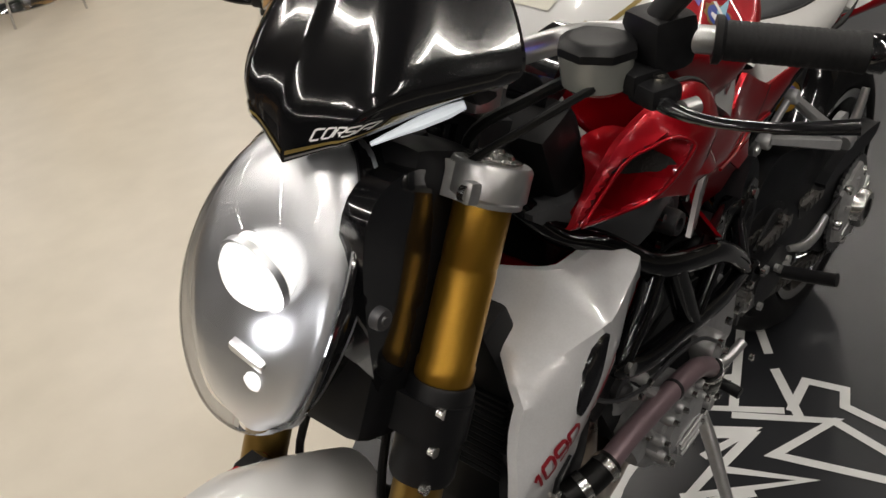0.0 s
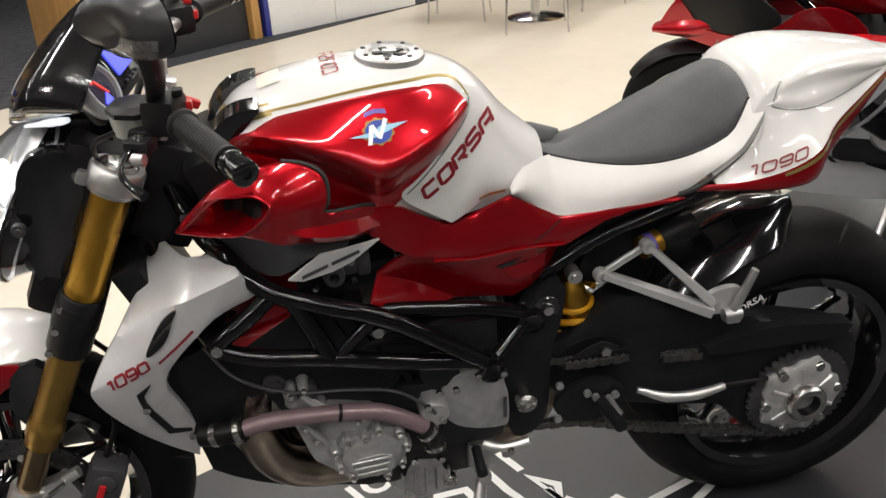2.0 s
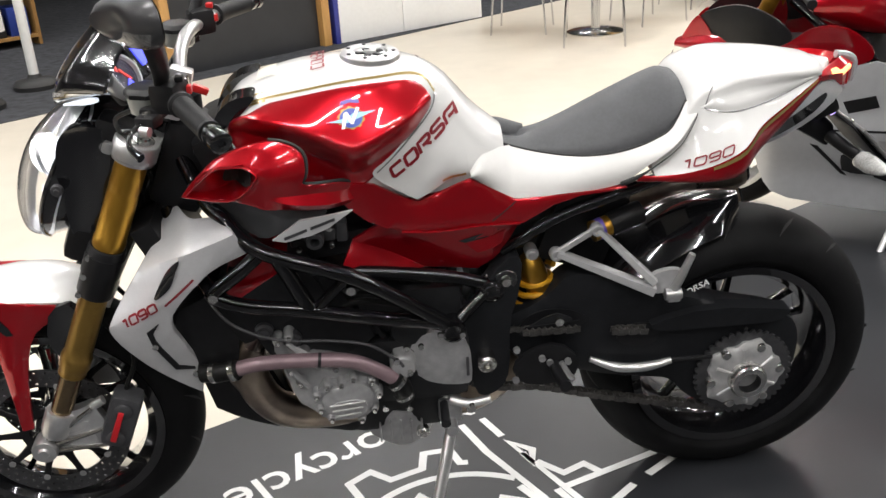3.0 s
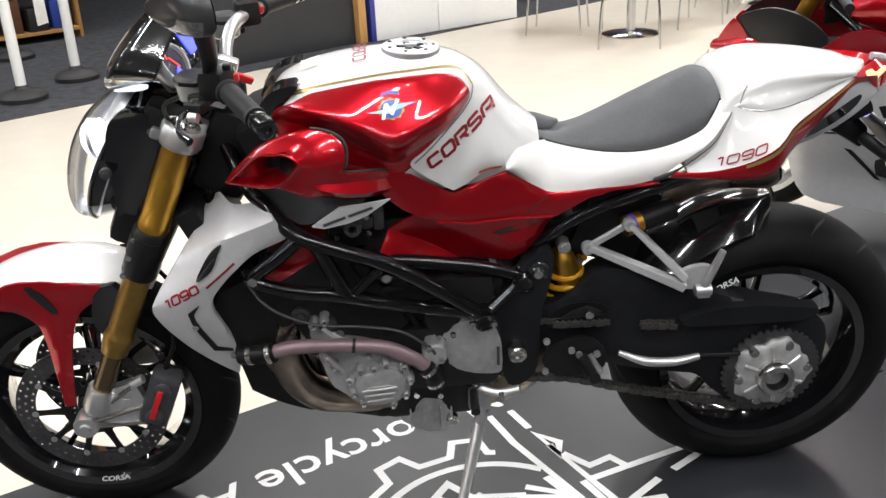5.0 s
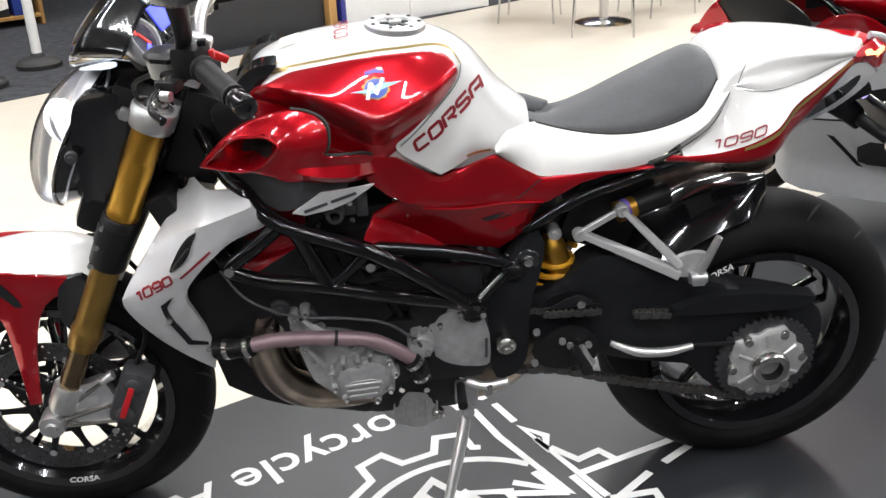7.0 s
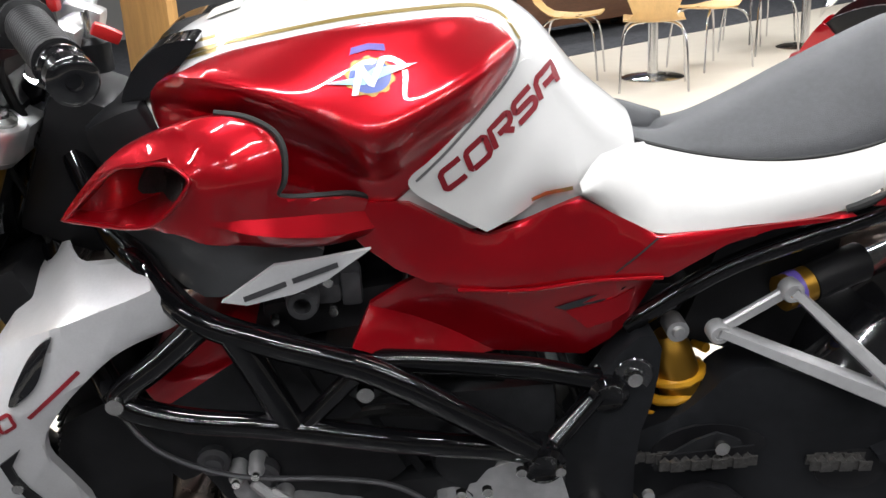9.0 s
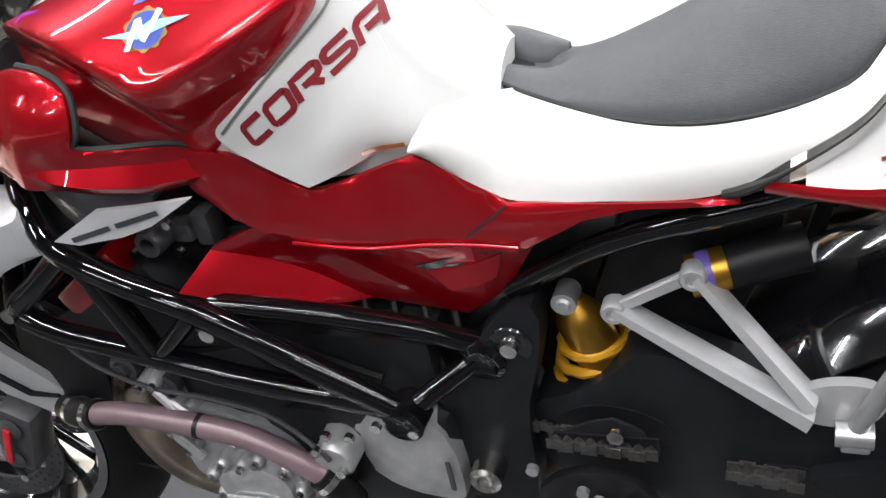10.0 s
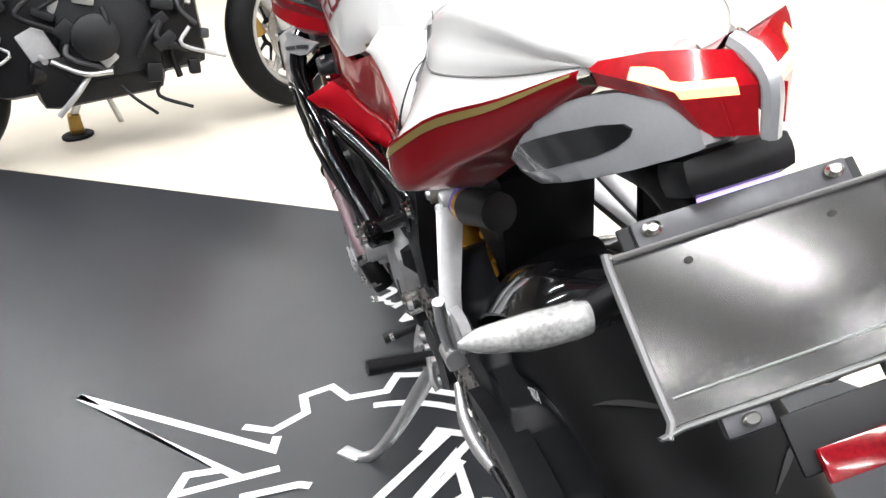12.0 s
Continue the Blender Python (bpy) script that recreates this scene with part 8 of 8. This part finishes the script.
    for k in range(0 if faired else 44):
        x, z, y = rng.uniform(-0.36, 0.44), rng.uniform(0.22, 0.76), rng.uniform(0.14, 0.21)
        mt = (SATIN_BLACK, DARK_CAST, CAL_GREY, CAST_ALU, SATIN_BLACK, ALU, DARK_CAST)[k % 7]
        if k % 2:
            part("engine_casting", block((rng.uniform(0.03, 0.10), 0.05, rng.uniform(0.03, 0.08)), (x, y, z), 0.010, (0, rng.uniform(-40, 40), 0)), mt, o)
        else:
            part("engine_hose", tube([(x, y, z), (x + rng.uniform(-0.08, 0.08), y + 0.02, z - 0.06), (x + rng.uniform(-0.15, 0.15), y, z - 0.13)], rng.uniform(0.006, 0.014), 10, 4), mt, o)
    part("oil_pan", block((0.30, 0.22, 0.12), (0.02, 0, 0.24), 0.03, taper=1.2), SATIN_BLACK, o)
    part("engine_cover", lathe([(0, -0.03), (0.07, -0.03), (0.085, -0.01), (0.085, 0.05), (0, 0.05)], 28, "y", (0.02, -0.17, 0.40)), CAST_ALU if faired else GOLD_DARK, o)
    part("cylinder_head", block((0.20, 0.30, 0.22), (-0.16, 0, 0.62), 0.03, (0, -25, 0)), DARK_CAST, o)
    part("swingarm", block((0.52, 0.05, 0.07), (0.46, -0.12, 0.36), 0.02, (0, 4, 0)), SWING_GREY, o)
    part("sprocket", lathe([(0.03, -0.15), (0.10, -0.15), (0.10, -0.143), (0.03, -0.143)], 36, "y", c2, closed=True), ALU, o)
    part("exhaust_pipe", tube([(-0.26, 0.0, 0.56), (-0.31, 0.0, 0.45), (-0.22, 0.02, 0.30), (0.05, 0.04, 0.25), (0.30, 0.14, 0.33)], 0.04, 14, 6), TITAN if faired else SATIN_BLACK, o)
    part("silencer", tube([(0.45, 0.14, 0.62), (0.60, 0.15, 0.70), (0.85, 0.15, 0.78)], [0.03, 0.05, 0.05], 16, 4), STEEL, o)
    sd = tube([(0.06, -0.12, 0.27), (0.03, -0.20, 0.14), (0.0, -0.285, 0.034)], 0.012, 10, 3)
    part("side_stand", sd, ALU, o)
    part("foot_peg", tube([(0.25, -0.14, 0.38), (0.24, -0.25, 0.37)], 0.012, 10, 1), ALU, o)
    for s in (-1, 1):
        part("peg_plate", block((0.10, 0.012, 0.14), (0.25, 0.14 * s, 0.42), 0.01, (0, 20, 0)), PEG_ALU, o)
    if faired:
        def fy(x, z):
            return 0.20 - 0.16 * smoothstep(-0.45, -0.78, x) - 0.07 * smoothstep(0.45, 0.20, z) + 0.012 * math.exp(-((z - 0.45) / 0.03) ** 2) - 0.06 * smoothstep(0.80, 0.98, z)
        both_ = panel([(-0.80, 0.655), (-0.73, 0.765), (-0.70, 0.780), (-0.62, 0.690), (-0.42, 0.705), (-0.35, 0.740), (-0.28, 0.80), (-0.16, 0.80), (-0.06, 0.70), (-0.20, 0.652), (-0.46, 0.645), (-0.66, 0.645)], fy, 0.01, 0.04, 2)
        part("upper_fairing", mirrored(both_), body, o)
        part("upper_fairing", both_, body, o, "glossy red upper fairing")
        lo_ = panel([(-0.64, 0.645), (-0.20, 0.655), (-0.04, 0.70), (0.10, 0.60), (0.19, 0.42), (0.20, 0.18), (0.16, 0.12), (-0.20, 0.115), (-0.40, 0.125), (-0.455, 0.20), (-0.475, 0.32), (-0.53, 0.48)], fy, 0.01, 0.04, 1, creases=[((-0.45, 0.43), (0.2, 0.47))])
        part("lower_fairing", mirrored(lo_), belly, o)
        lf = part("lower_fairing", lo_, belly, o, "silver lower fairing")
        part("fairing_bar", panel([(-0.36, 0.575), (-0.18, 0.590), (-0.18, 0.622), (-0.36, 0.606)], lambda x, z: fy(x, z) + 0.002, 0.003, 0.05, 0, lip=0), DECAL_PURPLE, lf, "purple bar where the maker's word stands")
        for pts in ([(-0.17, 0.545), (-0.07, 0.575), (-0.055, 0.535), (-0.15, 0.505)], [(-0.27, 0.375), (-0.245, 0.37), (-0.15, 0.245), (-0.17, 0.25)], [(-0.10, 0.34), (-0.02, 0.35), (0.05, 0.25), (0.02, 0.225), (-0.06, 0.25)], [(-0.44, 0.433), (0.18, 0.470), (0.18, 0.463), (-0.44, 0.426)]):
            sl = panel(pts, lambda x, z: fy(x, z) + 0.002, 0.004, 0.05, 0, lip=0)
            part("fairing_slot", sl, SATIN_BLACK, lf, "dark vent slot")
        nose = bmesh.new()
        secs = []
        for i in range(11):
            t = i / 10
            x = -0.81 + 0.36 * t
            w = lerp_curve(t, [0, 0.3, 1], [0.03, 0.10, 0.17])
            z0, z1 = 0.640 - 0.01 * t, 0.670 + 0.15 * t
            secs.append([Vector((x, w * math.sin(a), (z0 + z1) / 2 + (z1 - z0) / 2 * math.cos(a))) for a in (2 * math.pi * k / 18 for k in range(18))])
        part("nose_cowl", rings(nose, secs), body, o, "glossy red nose cowl")
        inner_ = panel([(-0.735, 0.765), (-0.60, 0.835), (-0.50, 0.855), (-0.40, 0.82), (-0.33, 0.745), (-0.42, 0.690), (-0.62, 0.700)], lambda x, z: fy(x, z) - 0.006, 0.012, 0.04, 2)
        part("fairing_infill", mirrored(inner_), SATIN_BLACK, o)
        part("fairing_infill", inner_, SATIN_BLACK, o, "black fairing infill panel")
        ws = rings(bmesh.new(), [[Vector((-0.72 + 0.34 * i / 8, 0.13 * t * (0.5 + i / 16), 0.83 + 0.20 * (i / 8) ** 0.7 - 0.04 * t * t)) for t in (-1, -0.5, 0, 0.5, 1)] for i in range(9)], closed=False, cap=False)
        w_ = part("windscreen", ws, LENS, o, "clear windscreen", 60)
        w_.visible_shadow = False
    else:
        part("headlight", lathe([(0, -0.13), (0.05, -0.12), (0.085, -0.07), (0.09, 0.0), (0.07, 0.06), (0, 0.08)], 24, "x", (-0.50, 0, 0.86)), GLOSS_BLACK, o)
        part("radiator", block((0.04, 0.34, 0.28), (-0.32, 0, 0.60), 0.008, (0, -20, 0)), SATIN_BLACK, o)
    return o


neighbour(pose(1.885, 1.21, 0, 8, 0, -38), "red and silver faired sport motorcycle on its side stand", RED, SILVER_PAINT, ALU)
B3 = pose(-2.38, -0.80, 0, 7, 0, -80)
black_bike = neighbour(B3, "black and red naked motorcycle on its side stand", RED, DARK_CAST, ALU, False, 32)
foot = block((0.07, 0.06, 0.085), (-2.53, -1.015, 0.060), 0.015, (0, 8, 10), taper=0.8)
bmesh.ops.transform(foot, matrix=B3.inverted(), verts=foot.verts[:])
part("stand_foot", foot, GOLD_DARK, black_bike, "gold foot of the stand")
leg_ = tube([(-2.53, -1.015, 0.09), (-2.50, -0.97, 0.17), (-2.46, -0.93, 0.27)], 0.016, 10, 3)
bmesh.ops.transform(leg_, matrix=B3.inverted(), verts=leg_.verts[:])
part("stand_leg", leg_, ALU, black_bike)

puck = part("stand_puck", lathe([(0, 0.0), (0.062, 0.0), (0.065, 0.004), (0.064, 0.012), (0.058, 0.016), (0, 0.016)], 32, "z"), RUBBER, None, "flat black rubber puck under a motorcycle's stand", 30)
puck.matrix_world = pose(-2.525, -1.017, 0.001)
tagged(puck, category="stand puck")
